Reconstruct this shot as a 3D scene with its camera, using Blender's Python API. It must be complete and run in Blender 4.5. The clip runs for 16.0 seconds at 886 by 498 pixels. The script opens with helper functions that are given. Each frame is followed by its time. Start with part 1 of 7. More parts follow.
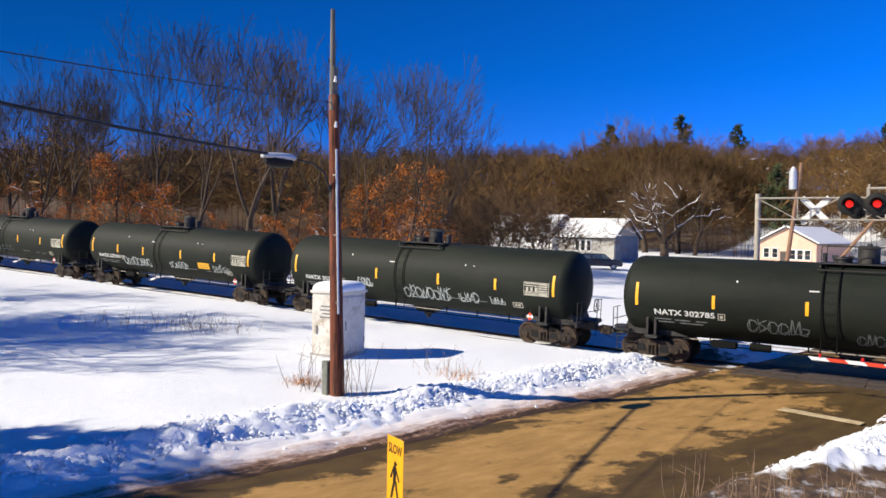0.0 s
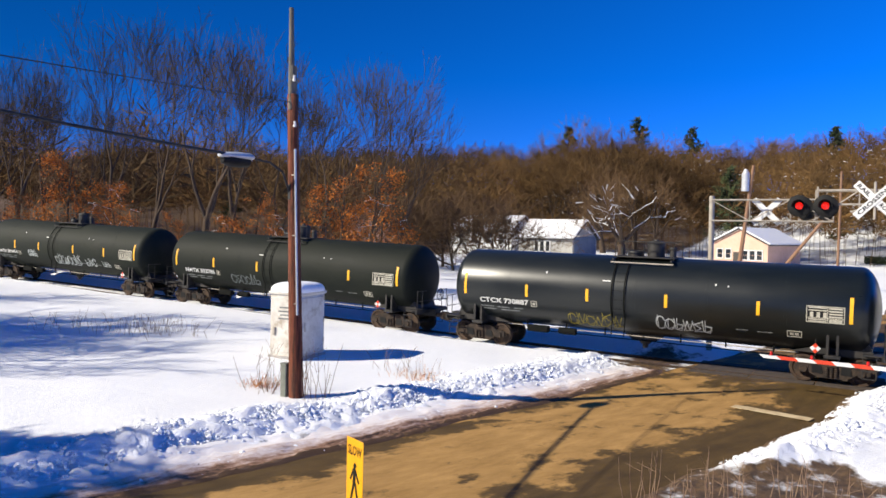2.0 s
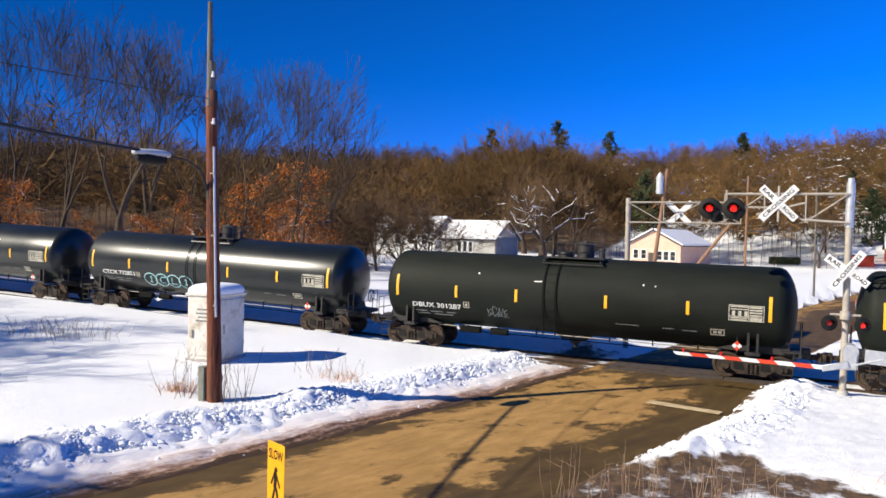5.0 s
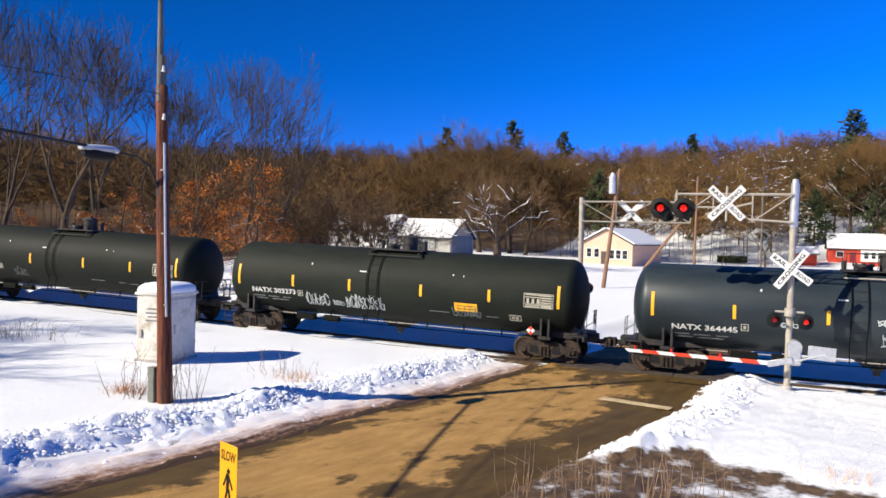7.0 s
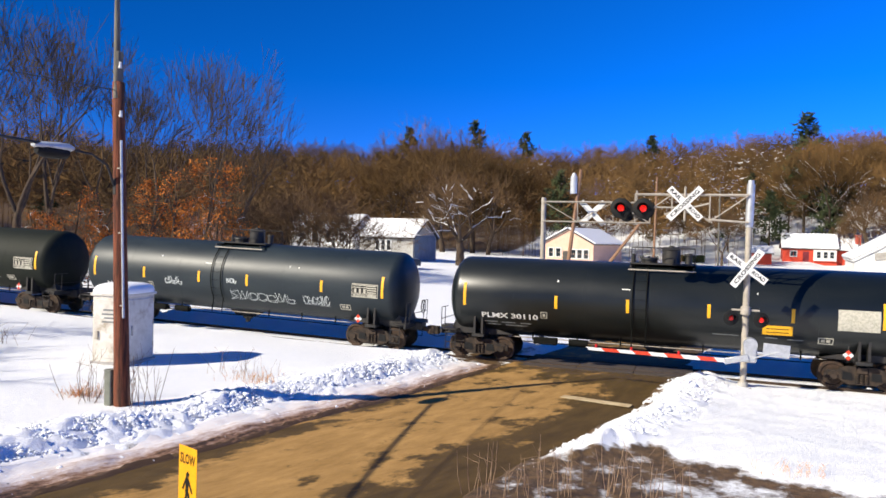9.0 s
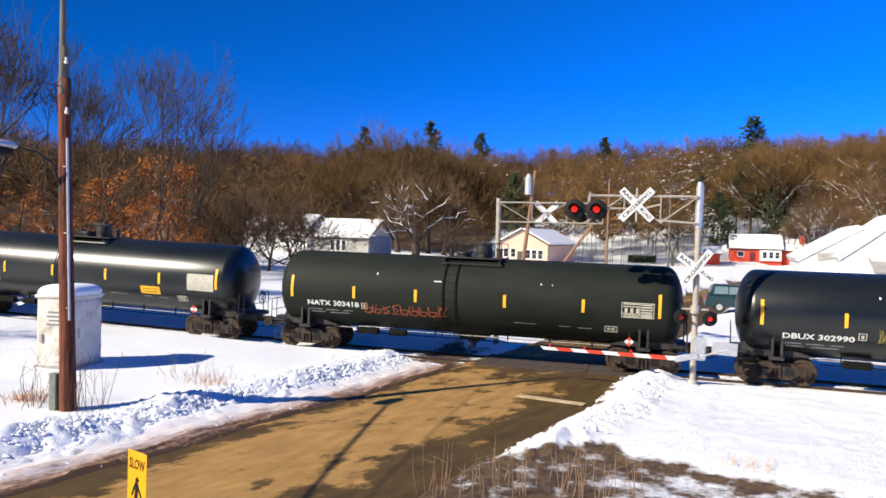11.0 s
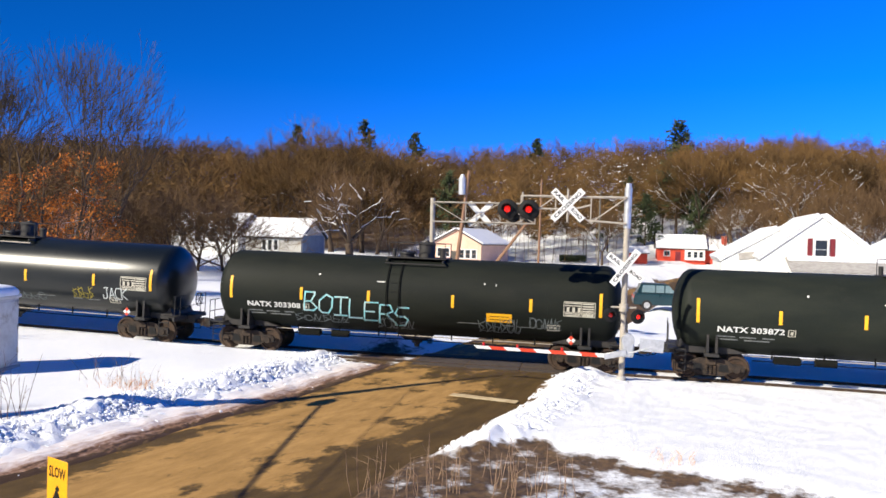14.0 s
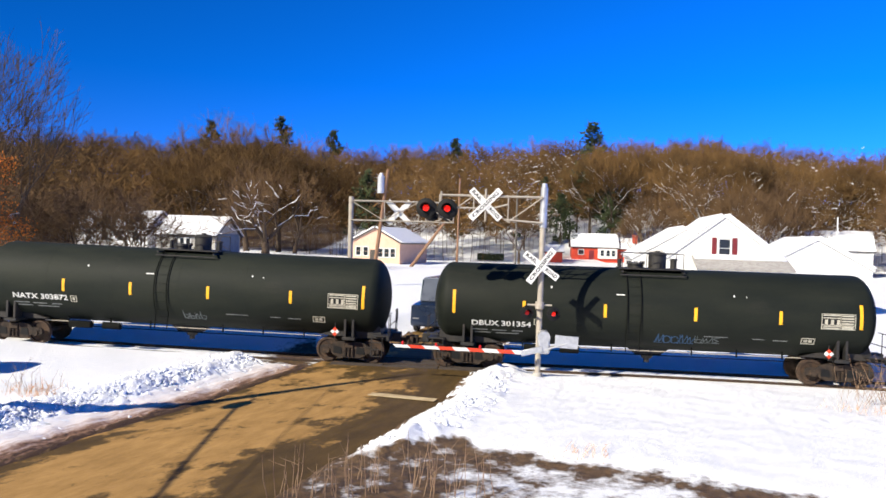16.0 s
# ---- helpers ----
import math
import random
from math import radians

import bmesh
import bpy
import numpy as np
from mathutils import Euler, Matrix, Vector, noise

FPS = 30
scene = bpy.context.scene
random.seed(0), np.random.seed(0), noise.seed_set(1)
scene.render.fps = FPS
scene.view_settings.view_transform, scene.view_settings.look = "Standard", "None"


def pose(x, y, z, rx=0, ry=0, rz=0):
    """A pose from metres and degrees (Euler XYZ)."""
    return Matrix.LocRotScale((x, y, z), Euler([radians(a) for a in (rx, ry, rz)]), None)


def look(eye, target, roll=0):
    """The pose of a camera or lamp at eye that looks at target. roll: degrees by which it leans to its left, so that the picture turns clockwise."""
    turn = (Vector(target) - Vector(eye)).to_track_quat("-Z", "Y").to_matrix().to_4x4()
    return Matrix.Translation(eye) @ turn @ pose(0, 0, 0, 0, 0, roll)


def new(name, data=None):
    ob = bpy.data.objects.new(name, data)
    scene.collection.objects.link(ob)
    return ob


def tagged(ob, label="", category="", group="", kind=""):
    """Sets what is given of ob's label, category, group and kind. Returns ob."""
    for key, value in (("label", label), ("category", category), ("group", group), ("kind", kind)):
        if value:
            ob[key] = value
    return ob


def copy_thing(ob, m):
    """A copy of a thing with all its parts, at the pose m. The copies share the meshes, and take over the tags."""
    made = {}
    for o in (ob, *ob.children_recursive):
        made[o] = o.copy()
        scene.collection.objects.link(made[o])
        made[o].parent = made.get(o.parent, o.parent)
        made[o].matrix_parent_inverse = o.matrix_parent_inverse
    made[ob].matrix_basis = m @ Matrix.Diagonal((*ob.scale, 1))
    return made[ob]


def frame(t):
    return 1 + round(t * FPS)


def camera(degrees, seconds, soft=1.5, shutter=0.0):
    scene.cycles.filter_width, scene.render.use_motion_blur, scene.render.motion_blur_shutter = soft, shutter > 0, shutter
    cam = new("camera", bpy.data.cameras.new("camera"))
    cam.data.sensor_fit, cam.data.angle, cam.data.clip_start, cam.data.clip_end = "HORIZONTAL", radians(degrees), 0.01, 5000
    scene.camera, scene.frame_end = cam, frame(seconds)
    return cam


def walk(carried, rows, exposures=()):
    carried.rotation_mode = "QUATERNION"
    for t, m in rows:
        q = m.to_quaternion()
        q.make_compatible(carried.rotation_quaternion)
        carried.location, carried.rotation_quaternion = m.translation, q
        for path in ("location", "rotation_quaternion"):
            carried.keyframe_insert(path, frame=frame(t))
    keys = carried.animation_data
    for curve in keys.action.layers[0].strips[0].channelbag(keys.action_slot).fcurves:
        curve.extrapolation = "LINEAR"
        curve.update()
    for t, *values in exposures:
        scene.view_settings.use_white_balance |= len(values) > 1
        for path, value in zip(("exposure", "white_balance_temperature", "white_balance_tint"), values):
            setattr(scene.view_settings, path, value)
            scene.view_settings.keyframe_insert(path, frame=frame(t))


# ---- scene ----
# Camera: stands on one spot and pans to its right across the crossing.
EYE = (0.0, 0.0, 4.85)
PAN = [
    (0.0, 88.62, -1.11, 33.34), (0.5, 88.65, -1.14, 32.61), (1.0, 88.69, -1.18, 31.82), (1.5, 88.71, -1.18, 31.08),
    (2.0, 88.73, -1.18, 30.29), (2.5, 88.75, -1.21, 29.46), (3.0, 88.78, -1.23, 28.53), (3.5, 88.79, -1.27, 27.55),
    (4.0, 88.83, -1.29, 26.51), (6.5, 88.89, -1.46, 21.79), (7.0, 88.87, -1.48, 21.07), (7.5, 88.88, -1.49, 20.42),
    (8.0, 88.88, -1.51, 19.72), (8.5, 88.91, -1.50, 19.01), (9.0, 88.92, -1.51, 18.24), (11.5, 89.07, -1.57, 13.82),
    (12.0, 89.09, -1.59, 12.76), (12.5, 89.11, -1.63, 12.00), (13.0, 89.13, -1.66, 11.45), (13.5, 89.15, -1.67, 10.77),
    (14.0, 89.15, -1.66, 9.83), (14.5, 89.17, -1.67, 8.60), (15.0, 89.17, -1.70, 7.13), (15.5, 89.22, -1.70, 5.41),
    (16.0, 89.24, -1.72, 3.65),
]
cam = camera(61.0, 16.0, soft=1.6)
walk(cam, [(t, pose(*EYE, a, b, c)) for t, a, b, c in PAN], exposures=[(0.0, 0.50), (16.0, 0.60)])

# Light: one low winter sun behind the camera, deep blue sky.
SUN_AZ, SUN_EL = 44.5, 33.5
sun_way = Vector((math.sin(radians(SUN_AZ)) * math.cos(radians(SUN_EL)), math.cos(radians(SUN_AZ)) * math.cos(radians(SUN_EL)), -math.sin(radians(SUN_EL))))
sun = new("sun", bpy.data.lights.new("sun", "SUN"))
sun.data.energy, sun.data.angle, sun.data.color = 5.0, radians(0.5), (1.0, 0.92, 0.775)
sun.matrix_world = look((-30, -30, 40), Vector((-30, -30, 40)) + sun_way)

world = bpy.data.worlds.new("winter_sky")
scene.world = world
world.use_nodes = True
wn, wl = world.node_tree.nodes, world.node_tree.links
sky = wn.new("ShaderNodeTexSky")
sky.sky_type, sky.sun_disc = "NISHITA", False
sky.sun_elevation, sky.sun_rotation = radians(SUN_EL), radians(180 + SUN_AZ)
sky.altitude, sky.air_density, sky.dust_density, sky.ozone_density = 200, 1.0, 0.1, 2.0
rich = wn.new("ShaderNodeHueSaturation")
rich.inputs["Saturation"].default_value = 1.75
rich.inputs["Value"].default_value = 1.0
wl.new(sky.outputs[0], rich.inputs["Color"])
# a dry, deep blue winter sky: its brightness kept, its colour drawn towards one blue
bright = wn.new("ShaderNodeRGBToBW")
wl.new(sky.outputs[0], bright.inputs[0])
blue = wn.new("ShaderNodeVectorMath")
blue.operation = "SCALE"
blue.inputs[0].default_value = (0.004, 0.290, 1.58)
# clearer and brighter round towards the quarter opposite the sun
way = wn.new("ShaderNodeTexCoord")
turned = wn.new("ShaderNodeVectorMath")
turned.operation = "DOT_PRODUCT"
turned.inputs[1].default_value = (math.sin(radians(60)), math.cos(radians(60)), 0.0)
wl.new(way.outputs["Generated"], turned.inputs[0])
gain = wn.new("ShaderNodeMath")
gain.operation = "MULTIPLY_ADD"
gain.inputs[1].default_value, gain.inputs[2].default_value = 0.70, 0.82
wl.new(turned.outputs["Value"], gain.inputs[0])
lit = wn.new("ShaderNodeMath")
lit.operation = "MULTIPLY"
wl.new(bright.outputs[0], lit.inputs[0])
wl.new(gain.outputs[0], lit.inputs[1])
wl.new(lit.outputs[0], blue.inputs["Scale"])
deep = wn.new("ShaderNodeMix")
deep.data_type = "RGBA"
deep.inputs[0].default_value = 0.92
wl.new(rich.outputs[0], deep.inputs[6])
wl.new(blue.outputs[0], deep.inputs[7])
wl.new(deep.outputs[2], wn["Background"].inputs["Color"])
wn["Background"].inputs["Strength"].default_value = 0.104


# ---------------------------------------------------------------- materials
def material(name, color, color2=None, rough=0.7, metal=0.0, scale=6.0, fine=60.0, bump=0.15, mix=(0.4, 0.62), stretch=(1, 1, 1), space="Object", vary=0.0, rough2=None, fleck=None, fleck_at=(0.6, 0.7), fleck_scale=3.0, coat=0.0, shine=0.5):
    """Two colours blended by coarse noise, a fine grain in value and relief, optional flecks of a third colour."""
    m = bpy.data.materials.new(name)
    m.use_nodes = True
    nt = m.node_tree
    n, l = nt.nodes, nt.links
    b = n["Principled BSDF"]
    tc = n.new("ShaderNodeTexCoord")
    mp = n.new("ShaderNodeMapping")
    mp.inputs["Scale"].default_value = stretch
    l.new(tc.outputs[space], mp.inputs["Vector"])

    def noise_node(s, detail=6.0, r=0.6):
        q = n.new("ShaderNodeTexNoise")
        q.inputs["Scale"].default_value, q.inputs["Detail"].default_value, q.inputs["Roughness"].default_value = s, detail, r
        l.new(mp.outputs[0], q.inputs["Vector"])
        return q

    big, small = noise_node(scale), noise_node(fine, 3.0)
    ramp = n.new("ShaderNodeValToRGB")
    ramp.color_ramp.elements[0].position, ramp.color_ramp.elements[1].position = mix
    ramp.color_ramp.elements[0].color = (*color, 1)
    ramp.color_ramp.elements[1].color = (*(color2 or tuple(c * 0.75 for c in color)), 1)
    l.new(big.outputs[0], ramp.inputs[0])
    out = ramp.outputs[0]
    if fleck:
        fl = noise_node(fleck_scale, 8.0, 0.7)
        fr = n.new("ShaderNodeMapRange")
        fr.inputs[1].default_value, fr.inputs[2].default_value = fleck_at
        l.new(fl.outputs[0], fr.inputs[0])
        fm = n.new("ShaderNodeMix")
        fm.data_type = "RGBA"
        l.new(fr.outputs[0], fm.inputs[0])
        l.new(out, fm.inputs[6])
        fm.inputs[7].default_value = (*fleck, 1)
        out = fm.outputs[2]
    grain = n.new("ShaderNodeMix")
    grain.data_type, grain.blend_type = "RGBA", "MULTIPLY"
    grain.inputs[0].default_value = 0.5
    gr = n.new("ShaderNodeValToRGB")
    gr.color_ramp.elements[0].position, gr.color_ramp.elements[1].position = 0.25, 0.75
    gr.color_ramp.elements[0].color, gr.color_ramp.elements[1].color = (0.62, 0.62, 0.62, 1), (1.15, 1.15, 1.15, 1)
    l.new(small.outputs[0], gr.inputs[0])
    l.new(out, grain.inputs[6])
    l.new(gr.outputs[0], grain.inputs[7])
    out = grain.outputs[2]
    if vary:
        info = n.new("ShaderNodeObjectInfo")
        hs = n.new("ShaderNodeHueSaturation")
        mr = n.new("ShaderNodeMapRange")
        mr.inputs[3].default_value, mr.inputs[4].default_value = 1 - vary, 1 + vary
        l.new(info.outputs["Random"], mr.inputs[0])
        l.new(mr.outputs[0], hs.inputs["Value"])
        l.new(out, hs.inputs["Color"])
        out = hs.outputs[0]
    l.new(out, b.inputs["Base Color"])
    rr = n.new("ShaderNodeMapRange")
    rr.inputs[1].default_value, rr.inputs[2].default_value = 0.3, 0.7
    rr.inputs[3].default_value, rr.inputs[4].default_value = rough, rough2 if rough2 is not None else min(1.0, rough + 0.12)
    l.new(big.outputs[0], rr.inputs[0])
    l.new(rr.outputs[0], b.inputs["Roughness"])
    b.inputs["Metallic"].default_value = metal
    b.inputs["Coat Weight"].default_value = coat
    b.inputs["Specular IOR Level"].default_value = shine
    if bump:
        bp = n.new("ShaderNodeBump")
        bp.inputs["Strength"].default_value, bp.inputs["Distance"].default_value = bump, 0.02
        l.new(small.outputs[0], bp.inputs["Height"])
        l.new(bp.outputs[0], b.inputs["Normal"])
    return m


def glowing(name, color, strength):
    m = bpy.data.materials.new(name)
    m.use_nodes = True
    b = m.node_tree.nodes["Principled BSDF"]
    b.inputs["Base Color"].default_value = (*color, 1)
    b.inputs["Emission Color"].default_value = (*color, 1)
    b.inputs["Emission Strength"].default_value = strength
    b.inputs["Roughness"].default_value = 0.25
    return m


TANK_MATT = material("tank_paint_matt", (0.0105, 0.0135, 0.0105), (0.017, 0.020, 0.0145), 0.6, 0, 0.9, 40, 0.04, stretch=(0.35, 1, 1), vary=0.2, rough2=0.7, shine=0.16, fleck=(0.024, 0.024, 0.019), fleck_at=(0.58, 0.8), fleck_scale=1.6)
TANK_BLUE = material("tank_paint_blue_grey", (0.013, 0.021, 0.027), (0.021, 0.031, 0.037), 0.42, 0, 0.9, 40, 0.04, stretch=(0.35, 1, 1), vary=0.2, rough2=0.5, shine=0.4, fleck=(0.03, 0.04, 0.043), fleck_at=(0.58, 0.8), fleck_scale=1.6)
TANK_GLOSS = material("tank_paint_gloss", (0.006, 0.0085, 0.009), (0.010, 0.0125, 0.0125), 0.27, 0, 0.8, 40, 0.03, stretch=(0.35, 1, 1), vary=0.15, rough2=0.36)
BLACK_STEEL = material("black_steel", (0.018, 0.018, 0.018), (0.035, 0.03, 0.026), 0.55, 0.1, 3, 60, 0.1)
TRUCK_IRON = material("rusty_cast_iron", (0.05, 0.032, 0.02), (0.02, 0.015, 0.012), 0.8, 0.1, 4, 50, 0.3, fleck=(0.14, 0.08, 0.042))
WHEEL_STEEL = material("wheel_steel", (0.085, 0.05, 0.03), (0.04, 0.028, 0.02), 0.7, 0.3, 5, 50, 0.15)
BRIGHT_STEEL = material("worn_bright_steel", (0.5, 0.5, 0.5), (0.38, 0.36, 0.34), 0.3, 0.9, 8, 80, 0.05)
YELLOW = material("yellow_reflector", (0.95, 0.5, 0.015), (0.88, 0.42, 0.012), 0.45, 0, 7, 70, 0.03)
STENCIL = material("white_stencil_paint", (0.78, 0.78, 0.74), (0.62, 0.62, 0.58), 0.6, 0, 8, 70, 0.03)
STENCIL_DIM = material("grey_stencil_paint", (0.22, 0.23, 0.22), (0.14, 0.15, 0.15), 0.6, 0, 8, 70, 0.03)
PANEL_TAN = material("faded_panel_paint", (0.55, 0.52, 0.42), (0.4, 0.38, 0.3), 0.6, 0, 12, 90, 0.03)
RED_PAINT = material("red_paint", (0.72, 0.06, 0.018), (0.6, 0.045, 0.015), 0.45, 0, 6, 60, 0.03)
WHITE_PAINT = material("white_paint", (0.8, 0.8, 0.78), (0.7, 0.7, 0.68), 0.55, 0, 4, 50, 0.05)
LADDER_BLACK = material("dull_ladder_black", (0.006, 0.007, 0.006), (0.009, 0.009, 0.008), 0.75, 0, 6, 60, 0.03, shine=0.1)
BLACK_PAINT = material("black_paint", (0.008, 0.008, 0.008), (0.012, 0.012, 0.012), 0.6, 0, 6, 60, 0.03, shine=0.25)
GRAFFITI_WHITE = material("graffiti_white", (0.62, 0.66, 0.64), (0.42, 0.46, 0.45), 0.6, 0, 3, 40, 0.02)
GRAFFITI_CYAN = material("graffiti_cyan", (0.25, 0.62, 0.66), (0.5, 0.68, 0.68), 0.6, 0, 3, 40, 0.02)
GRAFFITI_YELLOW = material("graffiti_yellow", (0.34, 0.27, 0.03), (0.15, 0.13, 0.025), 0.6, 0, 3, 40, 0.02)
GRAFFITI_GREY = material("graffiti_grey", (0.16, 0.18, 0.18), (0.1, 0.12, 0.12), 0.6, 0, 3, 40, 0.02)
GALVANISED = material("galvanised_steel", (0.46, 0.41, 0.34), (0.36, 0.32, 0.265), 0.6, 0.1, 5, 60, 0.06, fleck=(0.34, 0.27, 0.2), fleck_at=(0.6, 0.75), fleck_scale=4)
ALUMINIUM = material("brushed_aluminium", (0.62, 0.63, 0.64), (0.5, 0.51, 0.52), 0.38, 0.6, 6, 70, 0.05)
CABINET_PAINT = material("weathered_cabinet_paint", (0.7, 0.67, 0.6), (0.58, 0.54, 0.47), 0.6, 0.1, 2.5, 40, 0.06, fleck=(0.34, 0.26, 0.17), fleck_at=(0.54, 0.7), fleck_scale=1.6)
POLE_WOOD = material("creosoted_pole_wood", (0.21, 0.055, 0.022), (0.055, 0.02, 0.011), 0.85, 0, 3, 50, 0.5, stretch=(5, 5, 0.35), fleck=(0.22, 0.09, 0.045), fleck_at=(0.56, 0.72), fleck_scale=4)
GREY_WOOD = material("weathered_grey_wood", (0.17, 0.155, 0.125), (0.1, 0.09, 0.075), 0.85, 0, 3, 50, 0.4, stretch=(5, 5, 0.4))
TAN_WOOD = material("tan_pole_wood", (0.3, 0.17, 0.1), (0.2, 0.11, 0.065), 0.85, 0, 3, 50, 0.4, stretch=(5, 5, 0.4))
BARK = material("grey_brown_bark", (0.085, 0.055, 0.034), (0.045, 0.032, 0.022), 0.9, 0, 3, 30, 0.5, stretch=(3, 3, 0.6), vary=0.25)
TALL_TWIG = material("grey_brown_twigs", (0.075, 0.048, 0.026), (0.05, 0.034, 0.02), 0.9, 0, 0.5, 8, 0.0, vary=0.2)
TWIG = material("brown_twigs", (0.145, 0.083, 0.034), (0.1, 0.057, 0.025), 0.9, 0, 0.5, 8, 0.0, vary=0.2)
FOREST_TWIG = material("forest_twigs", (0.185, 0.098, 0.025), (0.062, 0.037, 0.012), 0.9, 0, 0.07, 1.5, 0.0, space="Object", fleck=(0.17, 0.082, 0.024), fleck_at=(0.55, 0.7), fleck_scale=0.05)
SNOW_BIT = material("branch_snow", (0.86, 0.87, 0.88), (0.8, 0.82, 0.84), 0.6, 0, 3, 30, 0.1)
OAK_LEAF = material("dead_oak_leaves", (0.64, 0.19, 0.006), (0.42, 0.115, 0.008), 0.75, 0, 0.8, 9, 0.0)
NEEDLES = material("pine_needles", (0.016, 0.03, 0.007), (0.042, 0.056, 0.013), 0.7, 0, 0.6, 10, 0.0)
DRY_STEM = material("dry_weed_stems", (0.3, 0.2, 0.12), (0.2, 0.12, 0.08), 0.85, 0, 5, 40, 0.0)
DRY_GRASS = material("dry_grass", (0.68, 0.3, 0.08), (0.5, 0.25, 0.09), 0.85, 0, 5, 40, 0.0)
ROOF_SNOW = material("roof_snow", (0.86, 0.87, 0.88), (0.82, 0.83, 0.85), 0.6, 0, 0.8, 9, 0.3)
CLAP_WHITE = material("white_clapboard", (0.78, 0.78, 0.76), (0.72, 0.72, 0.7), 0.6, 0, 1, 20, 0.1)
CLAP_BEIGE = material("beige_clapboard", (0.74, 0.47, 0.345), (0.68, 0.42, 0.30), 0.6, 0, 1, 20, 0.1)
CLAP_GREY = material("grey_shingle", (0.4, 0.39, 0.36), (0.32, 0.31, 0.29), 0.7, 0, 1, 20, 0.2)
CLAP_BLUE = material("slate_blue_boards", (0.12, 0.17, 0.24), (0.1, 0.14, 0.2), 0.7, 0, 1, 20, 0.1)
CLAP_RED = material("barn_red_clapboard", (0.62, 0.06, 0.022), (0.54, 0.048, 0.02), 0.6, 0, 1, 20, 0.1)
BRICK_RED = material("red_brick", (0.4, 0.07, 0.04), (0.3, 0.055, 0.035), 0.8, 0, 6, 40, 0.2)
MAROON = material("maroon_shutter_paint", (0.2, 0.018, 0.025), (0.16, 0.015, 0.02), 0.5, 0, 3, 40, 0.05)
ROOFING = material("dark_shingle_roof", (0.06, 0.055, 0.05), (0.09, 0.08, 0.07), 0.85, 0, 3, 30, 0.3)
PANE = material("window_pane", (0.02, 0.025, 0.03), (0.03, 0.035, 0.04), 0.06, 0, 1, 10, 0.0)
# opaque glass; the snow light seen through it is put into the pale colour
CAR_GLASS_SNOW_LIGHT = material("car_glass_with_snow_light", (0.16, 0.24, 0.27), (0.2, 0.28, 0.31), 0.08, 0, 1, 10, 0.0)
TEAL_CAR = material("teal_car_paint", (0.004, 0.035, 0.048), (0.005, 0.04, 0.053), 0.25, 0.2, 1, 30, 0.0, coat=0.6)
BLUE_CAR = material("blue_car_paint", (0.008, 0.018, 0.045), (0.01, 0.022, 0.052), 0.25, 0.2, 1, 30, 0.0, coat=0.6)
DARK_CAR = material("dark_car_paint", (0.018, 0.02, 0.025), (0.022, 0.024, 0.03), 0.25, 0.2, 1, 30, 0.0, coat=0.6)
RUBBER = material("tyre_rubber", (0.02, 0.02, 0.02), (0.03, 0.028, 0.026), 0.85, 0, 5, 60, 0.1)
SIGN_YELLOW = material("sign_yellow", (0.85, 0.4, 0.005), (0.8, 0.36, 0.005), 0.4, 0, 3, 50, 0.02)
LAMP_GREY = material("lamp_housing_grey", (0.6, 0.62, 0.64), (0.5, 0.52, 0.54), 0.35, 0.3, 3, 50, 0.03)
CABLE_BLACK = material("black_cable", (0.012, 0.012, 0.014), (0.02, 0.02, 0.02), 0.6, 0, 5, 40, 0.0)
SIGNAL_RED = glowing("signal_red", (1.0, 0.02, 0.012), 0.5)
SIGNAL_RED_DIM = glowing("signal_red_dim", (0.5, 0.012, 0.01), 0.12)
TIMBER = material("tie_timber", (0.07, 0.05, 0.035), (0.04, 0.03, 0.024), 0.9, 0, 4, 50, 0.4)
CONCRETE = material("concrete", (0.42, 0.4, 0.37), (0.32, 0.3, 0.28), 0.85, 0, 4, 50, 0.3)
STOP_PAINT = material("worn_stop_line_paint", (0.6, 0.48, 0.28), (0.42, 0.3, 0.16), 0.8, 0, 2.5, 40, 0.1)


